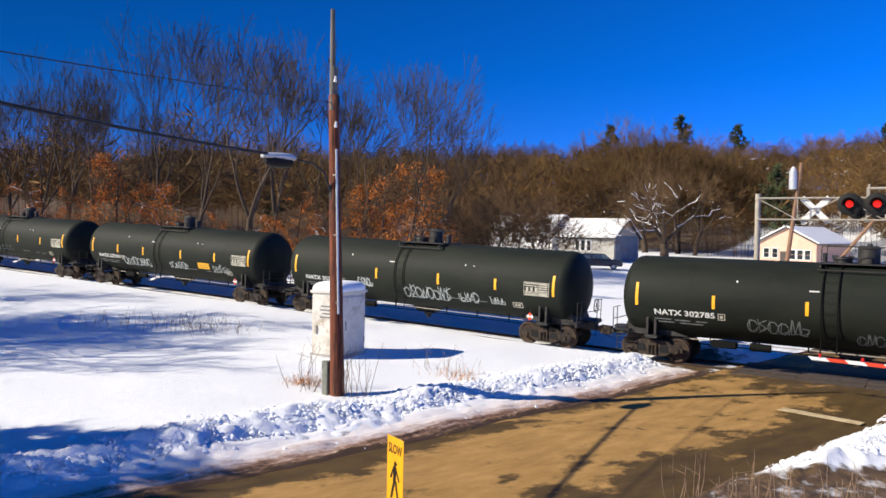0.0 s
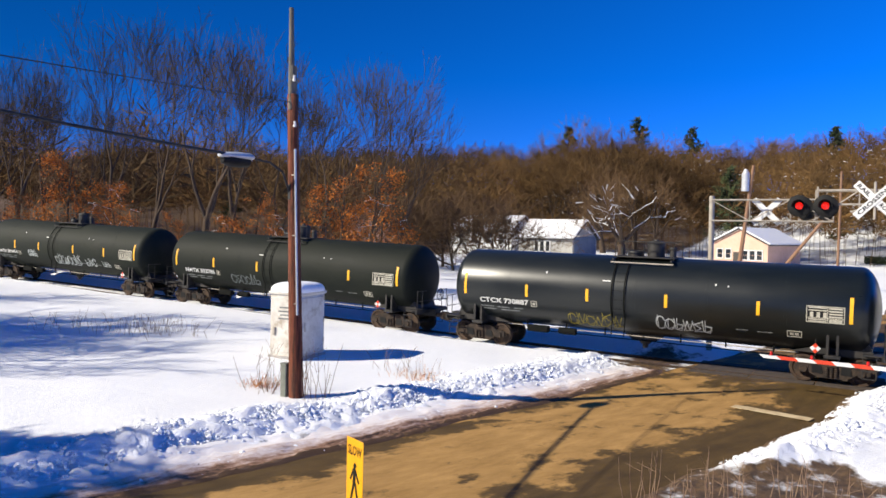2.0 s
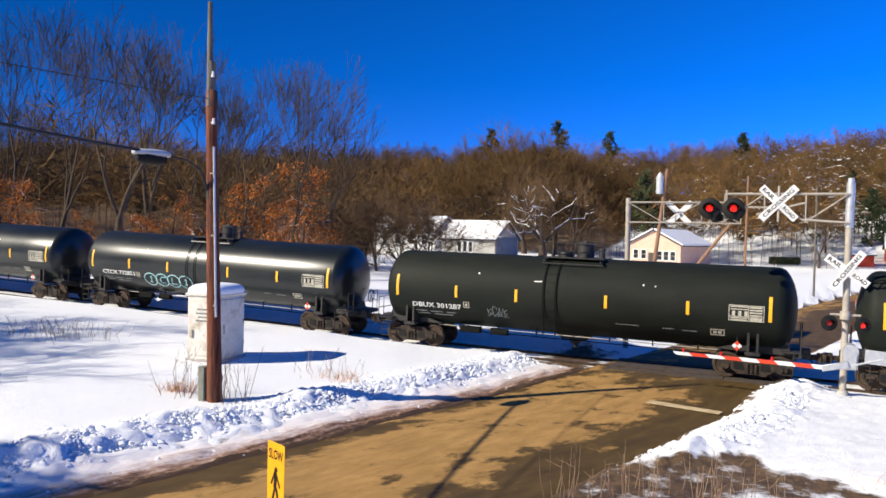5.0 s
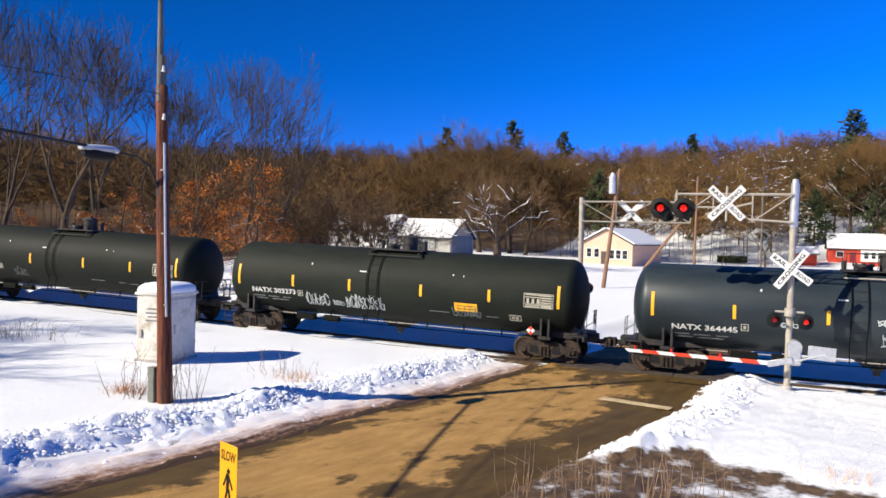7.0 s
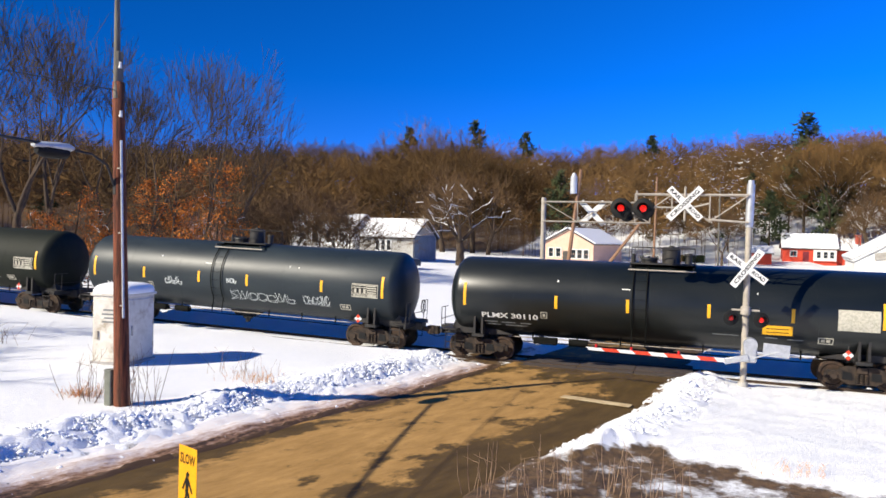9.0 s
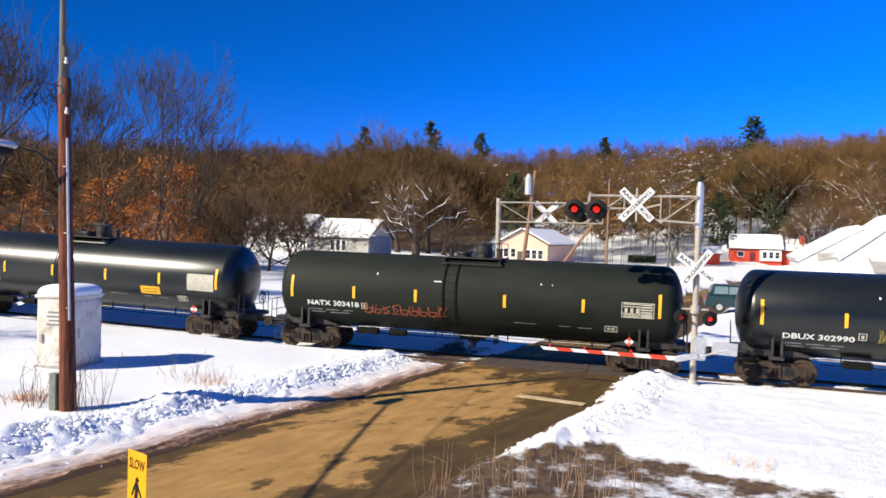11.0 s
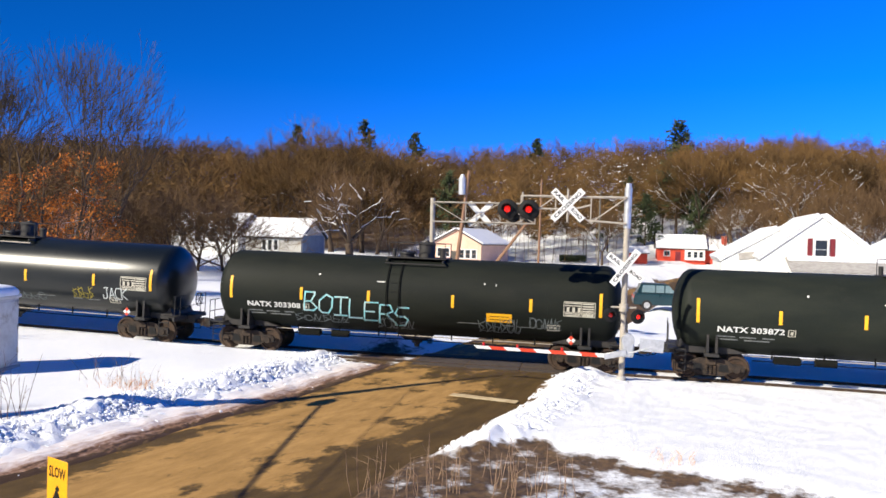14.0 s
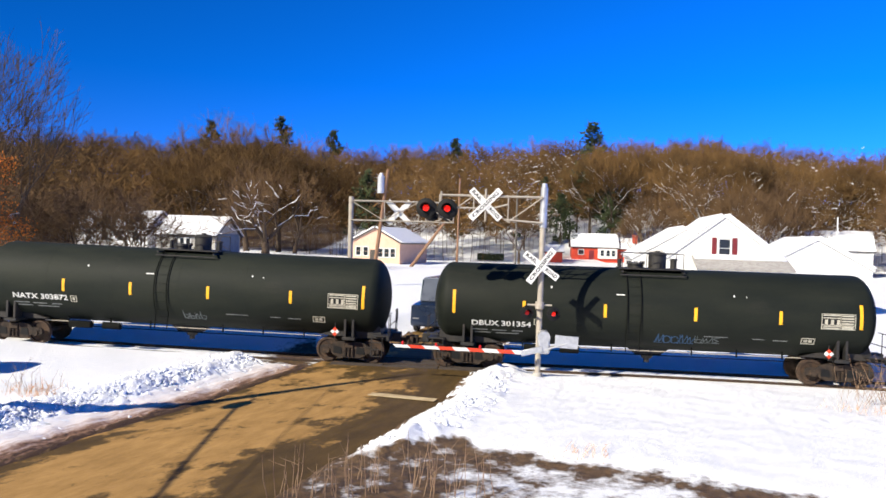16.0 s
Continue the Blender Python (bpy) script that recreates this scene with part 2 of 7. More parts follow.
def ground_material():
    """Snow where the mud attribute is low, brown mud and slush where it is high."""
    m = bpy.data.materials.new("snow_and_mud")
    m.use_nodes = True
    n, l = m.node_tree.nodes, m.node_tree.links
    b = n["Principled BSDF"]
    at = n.new("ShaderNodeAttribute")
    at.attribute_name = "mud"
    tc = n.new("ShaderNodeTexCoord")

    def nz(s, d=6, r=0.6):
        q = n.new("ShaderNodeTexNoise")
        q.inputs["Scale"].default_value, q.inputs["Detail"].default_value, q.inputs["Roughness"].default_value = s, d, r
        l.new(tc.outputs["Object"], q.inputs["Vector"])
        return q
    edge, grain, lump = nz(1.3, 9, 0.7), nz(30, 4), nz(5, 6)
    sub = n.new("ShaderNodeMath")
    sub.operation = "MULTIPLY_ADD"
    l.new(edge.outputs[0], sub.inputs[0])
    sub.inputs[1].default_value = 1.6
    sub.inputs[2].default_value = -0.8
    add = n.new("ShaderNodeMath")
    l.new(at.outputs["Fac"], add.inputs[0])
    l.new(sub.outputs[0], add.inputs[1])
    mask = n.new("ShaderNodeMapRange")
    mask.inputs[1].default_value, mask.inputs[2].default_value = 0.38, 0.62
    l.new(add.outputs[0], mask.inputs[0])
    snow = n.new("ShaderNodeValToRGB")
    snow.color_ramp.elements[0].color, snow.color_ramp.elements[1].color = (0.8, 0.82, 0.84, 1), (0.9, 0.9, 0.9, 1)
    l.new(lump.outputs[0], snow.inputs[0])
    mud = n.new("ShaderNodeValToRGB")
    mud.color_ramp.elements[0].position, mud.color_ramp.elements[1].position = 0.35, 0.7
    mud.color_ramp.elements[0].color, mud.color_ramp.elements[1].color = (0.045, 0.027, 0.011, 1), (0.17, 0.10, 0.04, 1)
    l.new(lump.outputs[0], mud.inputs[0])
    mx = n.new("ShaderNodeMix")
    mx.data_type = "RGBA"
    l.new(mask.outputs[0], mx.inputs[0])
    l.new(snow.outputs[0], mx.inputs[6])
    l.new(mud.outputs[0], mx.inputs[7])
    l.new(mx.outputs[2], b.inputs["Base Color"])
    b.inputs["Roughness"].default_value = 0.65
    h = n.new("ShaderNodeMath")
    l.new(grain.outputs[0], h.inputs[0])
    l.new(lump.outputs[0], h.inputs[1])
    bp = n.new("ShaderNodeBump")
    bp.inputs["Strength"].default_value, bp.inputs["Distance"].default_value = 0.5, 0.05
    l.new(h.outputs[0], bp.inputs["Height"])
    l.new(bp.outputs[0], b.inputs["Normal"])
    return m


def road_material():
    """Tan sand and salt over asphalt with dark wet patches along the wheel tracks."""
    m = bpy.data.materials.new("sandy_wet_asphalt")
    m.use_nodes = True
    n, l = m.node_tree.nodes, m.node_tree.links
    b = n["Principled BSDF"]
    at = n.new("ShaderNodeAttribute")
    at.attribute_name = "wet"
    uvn = n.new("ShaderNodeAttribute")
    uvn.attribute_name = "lane"

    def nz(s, d=6, r=0.6, sc=(1, 1, 1)):
        mp = n.new("ShaderNodeMapping")
        mp.inputs["Scale"].default_value = sc
        l.new(uvn.outputs["Vector"], mp.inputs["Vector"])
        q = n.new("ShaderNodeTexNoise")
        q.inputs["Scale"].default_value, q.inputs["Detail"].default_value, q.inputs["Roughness"].default_value = s, d, r
        l.new(mp.outputs[0], q.inputs["Vector"])
        return q
    patch, grain, blotch = nz(0.8, 9, 0.70, (1.0, 0.6, 1)), nz(45, 4, 0.6), nz(2.5, 6, 0.7, (1, 0.3, 1))
    a1 = n.new("ShaderNodeMath")
    a1.operation = "MULTIPLY_ADD"
    l.new(patch.outputs[0], a1.inputs[0])
    a1.inputs[1].default_value = 2.6
    a1.inputs[2].default_value = -1.3
    a2 = n.new("ShaderNodeMath")
    l.new(at.outputs["Fac"], a2.inputs[0])
    l.new(a1.outputs[0], a2.inputs[1])
    wet = n.new("ShaderNodeMapRange")
    wet.inputs[1].default_value, wet.inputs[2].default_value = 0.40, 0.57
    l.new(a2.outputs[0], wet.inputs[0])
    dry = n.new("ShaderNodeValToRGB")
    dry.color_ramp.elements[0].position, dry.color_ramp.elements[1].position = 0.3, 0.7
    dry.color_ramp.elements[0].color, dry.color_ramp.elements[1].color = (0.25, 0.14, 0.042, 1), (0.44, 0.255, 0.085, 1)
    l.new(blotch.outputs[0], dry.inputs[0])
    damp = n.new("ShaderNodeValToRGB")
    damp.color_ramp.elements[0].position, damp.color_ramp.elements[1].position = 0.3, 0.75
    damp.color_ramp.elements[0].color, damp.color_ramp.elements[1].color = (0.05, 0.031, 0.0095, 1), (0.125, 0.076, 0.023, 1)
    l.new(blotch.outputs[0], damp.inputs[0])
    mx = n.new("ShaderNodeMix")
    mx.data_type = "RGBA"
    l.new(wet.outputs[0], mx.inputs[0])
    l.new(dry.outputs[0], mx.inputs[6])
    l.new(damp.outputs[0], mx.inputs[7])
    g = n.new("ShaderNodeMix")
    g.data_type, g.blend_type = "RGBA", "OVERLAY"
    g.inputs[0].default_value = 0.35
    l.new(mx.outputs[2], g.inputs[6])
    l.new(grain.outputs[0], g.inputs[7])
    l.new(g.outputs[2], b.inputs["Base Color"])
    ro = n.new("ShaderNodeMapRange")
    b.inputs["Specular IOR Level"].default_value = 0.25
    ro.inputs[3].default_value, ro.inputs[4].default_value = 0.9, 0.65
    l.new(wet.outputs[0], ro.inputs[0])
    l.new(ro.outputs[0], b.inputs["Roughness"])
    bp = n.new("ShaderNodeBump")
    bp.inputs["Strength"].default_value, bp.inputs["Distance"].default_value = 0.3, 0.015
    l.new(grain.outputs[0], bp.inputs["Height"])
    l.new(bp.outputs[0], b.inputs["Normal"])
    return m


def slush_material():
    """Tyre-streaked slush: dark wet mud at the asphalt, pink-brown slush, then whiter snow."""
    m = bpy.data.materials.new("streaked_slush")
    m.use_nodes = True
    n, l = m.node_tree.nodes, m.node_tree.links
    b = n["Principled BSDF"]
    uvn = n.new("ShaderNodeAttribute")
    uvn.attribute_name = "lane"

    def nz(s, d, r, sc):
        mp = n.new("ShaderNodeMapping")
        mp.inputs["Scale"].default_value = sc
        l.new(uvn.outputs["Vector"], mp.inputs["Vector"])
        q = n.new("ShaderNodeTexNoise")
        q.inputs["Scale"].default_value, q.inputs["Detail"].default_value, q.inputs["Roughness"].default_value = s, d, r
        l.new(mp.outputs[0], q.inputs["Vector"])
        return q
    streak, clod = nz(1.0, 6, 0.7, (4.5, 0.45, 1)), nz(9.0, 5, 0.7, (1, 0.7, 1))
    xyz = n.new("ShaderNodeSeparateXYZ")
    l.new(uvn.outputs["Vector"], xyz.inputs[0])
    a = n.new("ShaderNodeMath")
    a.operation = "MULTIPLY_ADD"
    l.new(streak.outputs[0], a.inputs[0])
    a.inputs[1].default_value = 1.5
    l.new(xyz.outputs[0], a.inputs[2])
    c = n.new("ShaderNodeMath")
    c.operation = "MULTIPLY_ADD"
    l.new(clod.outputs[0], c.inputs[0])
    c.inputs[1].default_value = 0.7
    l.new(a.outputs[0], c.inputs[2])
    mr = n.new("ShaderNodeMapRange")
    mr.inputs[1].default_value, mr.inputs[2].default_value = 1.0, 2.5
    l.new(c.outputs[0], mr.inputs[0])
    ramp = n.new("ShaderNodeValToRGB")
    e = ramp.color_ramp.elements
    e[0].position, e[0].color = 0.12, (0.06, 0.033, 0.015, 1)
    e[1].position, e[1].color = 0.85, (0.84, 0.82, 0.81, 1)
    for p, col in ((0.24, (0.3, 0.17, 0.1, 1)), (0.38, (0.6, 0.46, 0.38, 1)), (0.55, (0.8, 0.73, 0.69, 1))):
        k = e.new(p)
        k.color = col
    l.new(mr.outputs[0], ramp.inputs[0])
    l.new(ramp.outputs[0], b.inputs["Base Color"])
    b.inputs["Roughness"].default_value = 0.6
    bp = n.new("ShaderNodeBump")
    bp.inputs["Strength"].default_value, bp.inputs["Distance"].default_value = 0.7, 0.04
    l.new(c.outputs[0], bp.inputs["Height"])
    l.new(bp.outputs[0], b.inputs["Normal"])
    return m


# ---------------------------------------------------------------- mesh tools
def part(name, bm, mat, parent=None, label="", smooth=True):
    """Links a bmesh as one mesh object under a thing or a part."""
    me = bpy.data.meshes.new(name)
    bm.normal_update()
    bm.to_mesh(me)
    bm.free()
    me.materials.append(mat)
    if smooth and me.polygons:
        me.shade_smooth()
        me.set_sharp_from_angle(angle=radians(40))
    ob = new(name, me)
    ob.parent = parent
    if label:
        tagged(ob, label)
    return ob


def shared(name, me, parent, m=None):
    ob = new(name, me)
    ob.parent = parent
    if m is not None:
        ob.matrix_basis = m
    return ob


def arrays(name, verts, faces, mat, parent=None, smooth=False):
    me = bpy.data.meshes.new(name)
    me.from_pydata(verts, [], faces)
    me.materials.append(mat)
    if smooth:
        me.shade_smooth()
    ob = new(name, me)
    ob.parent = parent
    return ob


def thing(name, m, label, category, group=""):
    ob = new(name)
    ob.empty_display_size = 0.3
    ob.matrix_basis = m
    return tagged(ob, label, category, group)


def box(bm, sx, sy, sz, x=0, y=0, z=0, rx=0, ry=0, rz=0, bevel=0.0):
    """A box centred at x, y, z, with worn edges where bevel is given."""
    g = bmesh.ops.create_cube(bm, size=1.0, matrix=pose(x, y, z, rx, ry, rz) @ Matrix.Diagonal((sx, sy, sz, 1)))
    if bevel:
        edges = {e for v in g["verts"] for e in v.link_edges}
        bmesh.ops.bevel(bm, geom=list(edges), offset=bevel, segments=1, affect="EDGES")
    return bm


def rod(bm, a, b, r, r2=None, n=8):
    a, b = Vector(a), Vector(b)
    d = b - a
    if d.length < 1e-6:
        return bm
    m = Matrix.Translation((a + b) / 2) @ d.to_track_quat("Z", "Y").to_matrix().to_4x4()
    bmesh.ops.create_cone(bm, cap_ends=True, segments=n, radius1=r, radius2=r if r2 is None else r2, depth=d.length, matrix=m)
    return bm


def pipe(bm, pts, r, n=8):
    pts = [Vector(p) for p in pts]
    rings = []
    for i, p in enumerate(pts):
        a = (pts[min(i + 1, len(pts) - 1)] - pts[max(i - 1, 0)]).normalized()
        s = a.orthogonal().normalized() if not rings else (side - a * side.dot(a)).normalized()
        side = s
        t = a.cross(s)
        rings.append([bm.verts.new(p + (s * math.cos(2 * math.pi * k / n) + t * math.sin(2 * math.pi * k / n)) * r) for k in range(n)])
    for u, v in zip(rings, rings[1:]):
        for k in range(n):
            j = (k + 1) % n
            bm.faces.new((u[k], u[j], v[j], v[k]))
    bm.faces.new(rings[0][::-1])
    bm.faces.new(rings[-1])
    return bm


def lathe(bm, profile, n=32, m=Matrix()):
    """Turns (x, r) pairs about the x axis."""
    rings = []
    for x, r in profile:
        if r < 1e-5:
            rings.append([bm.verts.new(m @ Vector((x, 0, 0)))])
        else:
            rings.append([bm.verts.new(m @ Vector((x, r * math.cos(2 * math.pi * i / n), r * math.sin(2 * math.pi * i / n)))) for i in range(n)])
    for a, b in zip(rings, rings[1:]):
        for i in range(n):
            j = (i + 1) % n
            if len(a) == 1 and len(b) > 1:
                bm.faces.new((a[0], b[j], b[i]))
            elif len(b) == 1 and len(a) > 1:
                bm.faces.new((a[i], a[j], b[0]))
            elif len(a) > 1:
                bm.faces.new((a[i], a[j], b[j], b[i]))
    bmesh.ops.recalc_face_normals(bm, faces=bm.faces)
    return bm


def prism(bm, outline, depth, m=Matrix()):
    """A flat outline in x, z pushed through y by depth, centred."""
    f = [bm.verts.new(m @ Vector((x, -depth / 2, z))) for x, z in outline]
    k = [bm.verts.new(m @ Vector((x, depth / 2, z))) for x, z in outline]
    faces = [bm.faces.new(f), bm.faces.new(k[::-1])]
    for i in range(len(f)):
        j = (i + 1) % len(f)
        faces.append(bm.faces.new((f[j], f[i], k[i], k[j])))
    bmesh.ops.recalc_face_normals(bm, faces=faces)
    return bm


def lettering(text, size, align="LEFT"):
    """Vertices and faces of a word in Blender's own font, in x, y."""
    cu = bpy.data.curves.new("lettering", "FONT")
    cu.body, cu.size, cu.align_x, cu.align_y, cu.resolution_u, cu.offset = text, size, align, "CENTER", 2, size * 0.026
    ob = bpy.data.objects.new("lettering", cu)
    scene.collection.objects.link(ob)
    me = bpy.data.meshes.new_from_object(ob.evaluated_get(bpy.context.evaluated_depsgraph_get()))
    vs, fs = [tuple(v.co) for v in me.vertices], [tuple(p.vertices) for p in me.polygons]
    bpy.data.objects.remove(ob)
    bpy.data.curves.remove(cu)
    bpy.data.meshes.remove(me)
    return vs, fs


def tubes(lines, sides, lift=0.0, grow_r=1.0):
    vs, fs = [], []
    for pts, rad, level in lines:
        n = sides[min(level, len(sides) - 1)]
        base = len(vs)
        for i, p in enumerate(pts):
            a = pts[min(i + 1, len(pts) - 1)] - pts[max(i - 1, 0)]
            a.normalize()
            s = a.orthogonal().normalized()
            t = a.cross(s)
            for k in range(n):
                w = 2 * math.pi * k / n
                v = p + (s * math.cos(w) + t * math.sin(w)) * rad[i] * grow_r
                vs.append((v.x, v.y, v.z + lift * rad[i]))
        for i in range(len(pts) - 1):
            for k in range(n):
                a, b = base + i * n + k, base + i * n + (k + 1) % n
                fs.append((a, b, b + n, a + n))
    return vs, fs


def step(a, b, x):
    t = np.clip((x - a) / (b - a), 0, 1)
    return t * t * (3 - 2 * t)


# ---------------------------------------------------------------- ground, road, track
TRACK_Y = 29.4


def track_y(x):
    """Straight to the left; it bends a little towards the camera on the right."""
    x = np.asarray(x, float)
    return TRACK_Y - 0.0045 * np.clip(x, 0, 25) ** 2 - 0.225 * np.clip(x - 25, 0, None)


def rail_z(x):
    """The line climbs gently towards the left."""
    s = -np.asarray(x, float) - 9
    return 0.0145 * (s + np.sqrt(s * s + 36)) - 0.026


ROAD_Y = [-40, -10, 4, 8, 12.3, 14.2, 17.3, 21.5, 27.5, 31.5, 40, 60, 90, 130]
ROAD_L = [-22, -17.5, -13.2, -12.0, -10.7, -10.1, -9.35, -8.0, -6.7, -5.6, -3.6, 1.0, 9, 22]
ROAD_R = [-13, -9.5, -6.6, -5.5, -4.2, -3.6, -2.75, -1.4, -0.5, -0.2, 2.0, 6.5, 14, 27]


# where the thick snow ends and the trodden, muddy verge begins
RIM_X = [-4, -2.6, -1.6, -0.7, 0.0, 1.0, 1.7, 3.2, 4.6, 7.0, 14.0]
RIM_Y = [16.0, 16.3, 17.1, 17.9, 17.1, 17.2, 16.6, 16.2, 15.6, 14.8, 13.0]


def road_z(x, y):
    near = rail_z(x) * step(14, 27, y) - 0.02
    return near + 0.006 * np.clip(y - 34, 0, 90)


def smooth_noise(x, y, s, seed=0.0):
    return np.array([noise.noise(Vector((a / s, b / s, seed))) for a, b in zip(x.ravel(), y.ravel())]).reshape(x.shape)


def ground_height(x, y, rough=True):
    """Snow height and how muddy it is."""
    xl, xr = np.interp(y, ROAD_Y, ROAD_L), np.interp(y, ROAD_Y, ROAD_R)
    wave = 0.09 * np.sin(y * 1.3 + 0.6) + 0.05 * np.sin(y * 3.3)
    near_road = step(60, 40, y)
    dl, dr = xl - x + wave * near_road, x - xr + 0.8 * wave * near_road
    inside = (dl < 0) & (dr < 0)
    base = rail_z(x) * step(6, 24, y) + 0.006 * np.clip(y - 34, 0, 90)
    hill = 21 * step(135, 275, y + 10 * np.sin(x * 0.02)) * (0.9 + 0.12 * np.sin(x * 0.013 + 1.2) + 0.07 * np.sin(x * 0.031))
    swell = 0.10 * smooth_noise(x, y, 7, 3.1) + 0.05 * smooth_noise(x, y, 2.3, 7.7)
    near = (np.abs(x) < 40) & (y > 2) & (y < 34)
    lump, crumb = np.zeros_like(x), np.zeros_like(x)
    if rough:
        lump[near] = smooth_noise(x[near], y[near], 0.55, 1.3)
        crumb[near] = smooth_noise(x[near], y[near], 0.22, 5.3)
    # left of the road: slush strip, then a ploughed bank, then the open field
    tall = 0.75 + 0.25 * np.sin(y * 0.7) + 0.2 * np.sin(y * 1.9 + 1)
    tall = tall * (0.4 + 0.6 * step(27.5, 20.5, y))
    gap = 1 - 0.75 * np.exp(-((y - 19.5) / 1.2) ** 2)
    left = -0.12 + 0.15 * step(0.0, 0.7, dl) + 0.30 * step(0.9, 2.4, dl) + 0.30 * tall * gap * np.exp(-((dl - 1.9) / 0.75) ** 2)
    left = left + np.exp(-((dl - 1.6) / 0.9) ** 2) * (0.13 * lump + 0.17 * crumb) * step(0.5, 1.1, dl)
    # right of the road: a steep pushed-up bank and a deep field, low and muddy towards the camera
    far = step(-1.2, 0.6, y - np.interp(x, RIM_X, RIM_Y))
    mound = 0.10 * np.exp(-(((x - 0.9) / 1.5) ** 2 + ((y - 26.0) / 1.7) ** 2))
    right = 0.04 + far * (0.17 * step(0.0, 1.0, dr) + 0.15 * np.exp(-((dr - 1.0) / 0.7) ** 2) + mound) + (1 - far) * 0.08 * step(0, 1, dr)
    right = right + np.exp(-((dr - 0.8) / 0.8) ** 2) * far * (0.14 * lump + 0.17 * crumb)
    right = right + far * step(0.6, 1.6, dr) * (0.022 * lump + 0.018 * crumb)
    side = np.where(dl > 0, left, np.where(dr > 0, right, 0.0 - 0.24 * step(0.0, 0.34, -np.maximum(dl, dr))))
    z = base + hill + side + np.where(inside, 0, swell * step(0.5, 3, np.maximum(dl, dr)))
    # the roadbed lies low and even under the train
    bed = step(2.6, 1.9, np.abs(y - track_y(x)))
    z = z * (1 - bed) + bed * (rail_z(x) - 0.10)
    mud = np.zeros_like(x)
    mud = np.where(dl > 0, (0.38 * step(1.5, 0.7, dl)) * (1 - 0.35 * step(17, 21, y)), mud)
    rim = np.interp(x, RIM_X, RIM_Y)
    close = step(0.5, -0.5, y - rim)
    bare = step(3.2, -1.2, x + 0.8 * np.sin(y * 0.9) + 0.5 * np.sin(y * 2.3 + 1))
    mud = np.where(dr > 0, np.maximum(step(0.5, 0.0, dr) * 0.8, close * (bare * 0.67 + (1 - bare) * (0.34 + 0.34 * np.exp(-((y - rim + 0.9) / 0.5) ** 2)))), mud)
    dirt = 0.8 * np.exp(-((x + 7.6) / 1.5) ** 2) * step(25.8, 27.0, y) * step(33, 31, y)
    mud = np.where(dl > 0, np.maximum(mud, dirt), mud)
    mud = np.where(inside, 1, mud)
    mud = np.where(y > 100, np.where(x > -34, step(150, 185, y) * 0.4, step(120, 150, y) * 0.72), mud)
    mud = np.where((y > 33) & (x < -45), np.maximum(mud, 0.85 * step(33.5, 38, y) * step(-45, -55, x)), mud)
    return z, mud


def axis(fine_a, fine_b, stepsize, lo, hi):
    mid = np.arange(fine_a, fine_b, stepsize)
    out = [fine_b]
    g = stepsize
    while out[-1] < hi:
        g *= 1.14
        out.append(min(out[-1] + g, hi))
    low = [fine_a]
    g = stepsize
    while low[-1] > lo:
        g *= 1.14
        low.append(max(low[-1] - g, lo))
    return np.array(low[:0:-1] + list(mid) + out)


def grid_mesh(name, X, Y, Z, mat, attrs=()):
    ny, nx = X.shape
    idx = np.arange(nx * ny).reshape(ny, nx)
    quads = np.stack([idx[:-1, :-1], idx[:-1, 1:], idx[1:, 1:], idx[1:, :-1]], -1).reshape(-1, 4)
    me = bpy.data.meshes.new(name)
    me.from_pydata(np.stack([X, Y, Z], -1).reshape(-1, 3).tolist(), [], quads.tolist())
    for key, kind, values in attrs:
        at = me.attributes.new(key, kind, "POINT")
        at.data.foreach_set("value" if kind == "FLOAT" else "vector", np.asarray(values, np.float32).ravel())
    me.materials.append(mat)
    me.shade_smooth()
    return new(name, me)


gx = axis(-19, 13, 0.12, -1500, 1500)
gy = axis(6.5, 28.5, 0.12, -400, 2200)
GX, GY = np.meshgrid(gx, gy)
GZ, MUD = ground_height(GX, GY)
ground = tagged(grid_mesh("ground", GX, GY, GZ, ground_material(), [("mud", "FLOAT", MUD)]), "snow-covered ground with muddy slush beside the road", "ground", kind="structure")


def ground_at(x, y):
    return float(ground_height(np.array([[float(x)]]), np.array([[float(y)]]), False)[0][0, 0])


ry = np.concatenate([np.arange(-40, 5, 2.0), np.arange(5, 34, 0.3), np.arange(34, 130, 3.0)])
ru = np.linspace(0, 1, 25)
RX = np.interp(ry, ROAD_Y, ROAD_L)[:, None] * (1 - ru) + np.interp(ry, ROAD_Y, ROAD_R)[:, None] * ru
RY = np.repeat(ry[:, None], len(ru), 1)
RZ = road_z(RX, RY) - 0.03 * (2 * ru[None, :] - 1) ** 4 + 0.006 * smooth_noise(RX, RY, 1.4, 9.0)
LANE = np.stack([(ru[None, :] * 6.0).repeat(len(ry), 0), RY, np.zeros_like(RX)], -1)
# dampest beside the banks, along the right wheel track and at the crossing
WET = 0.26 + 0.8 * step(0.55, 1.0, ru)[None, :] * step(36, 24, RY) + (0.25 + 0.5 * step(17, 10, RY)) * step(0.26, 0.0, ru)[None, :] + 0.55 * step(24.0, 27.5, RY) * step(0.0, 0.5, ru)[None, :]
road = tagged(grid_mesh("road", RX, RY, RZ, road_material(), [("lane", "FLOAT_VECTOR", LANE), ("wet", "FLOAT", WET)]), "sandy brown asphalt road with dark wet patches", "road", kind="structure")

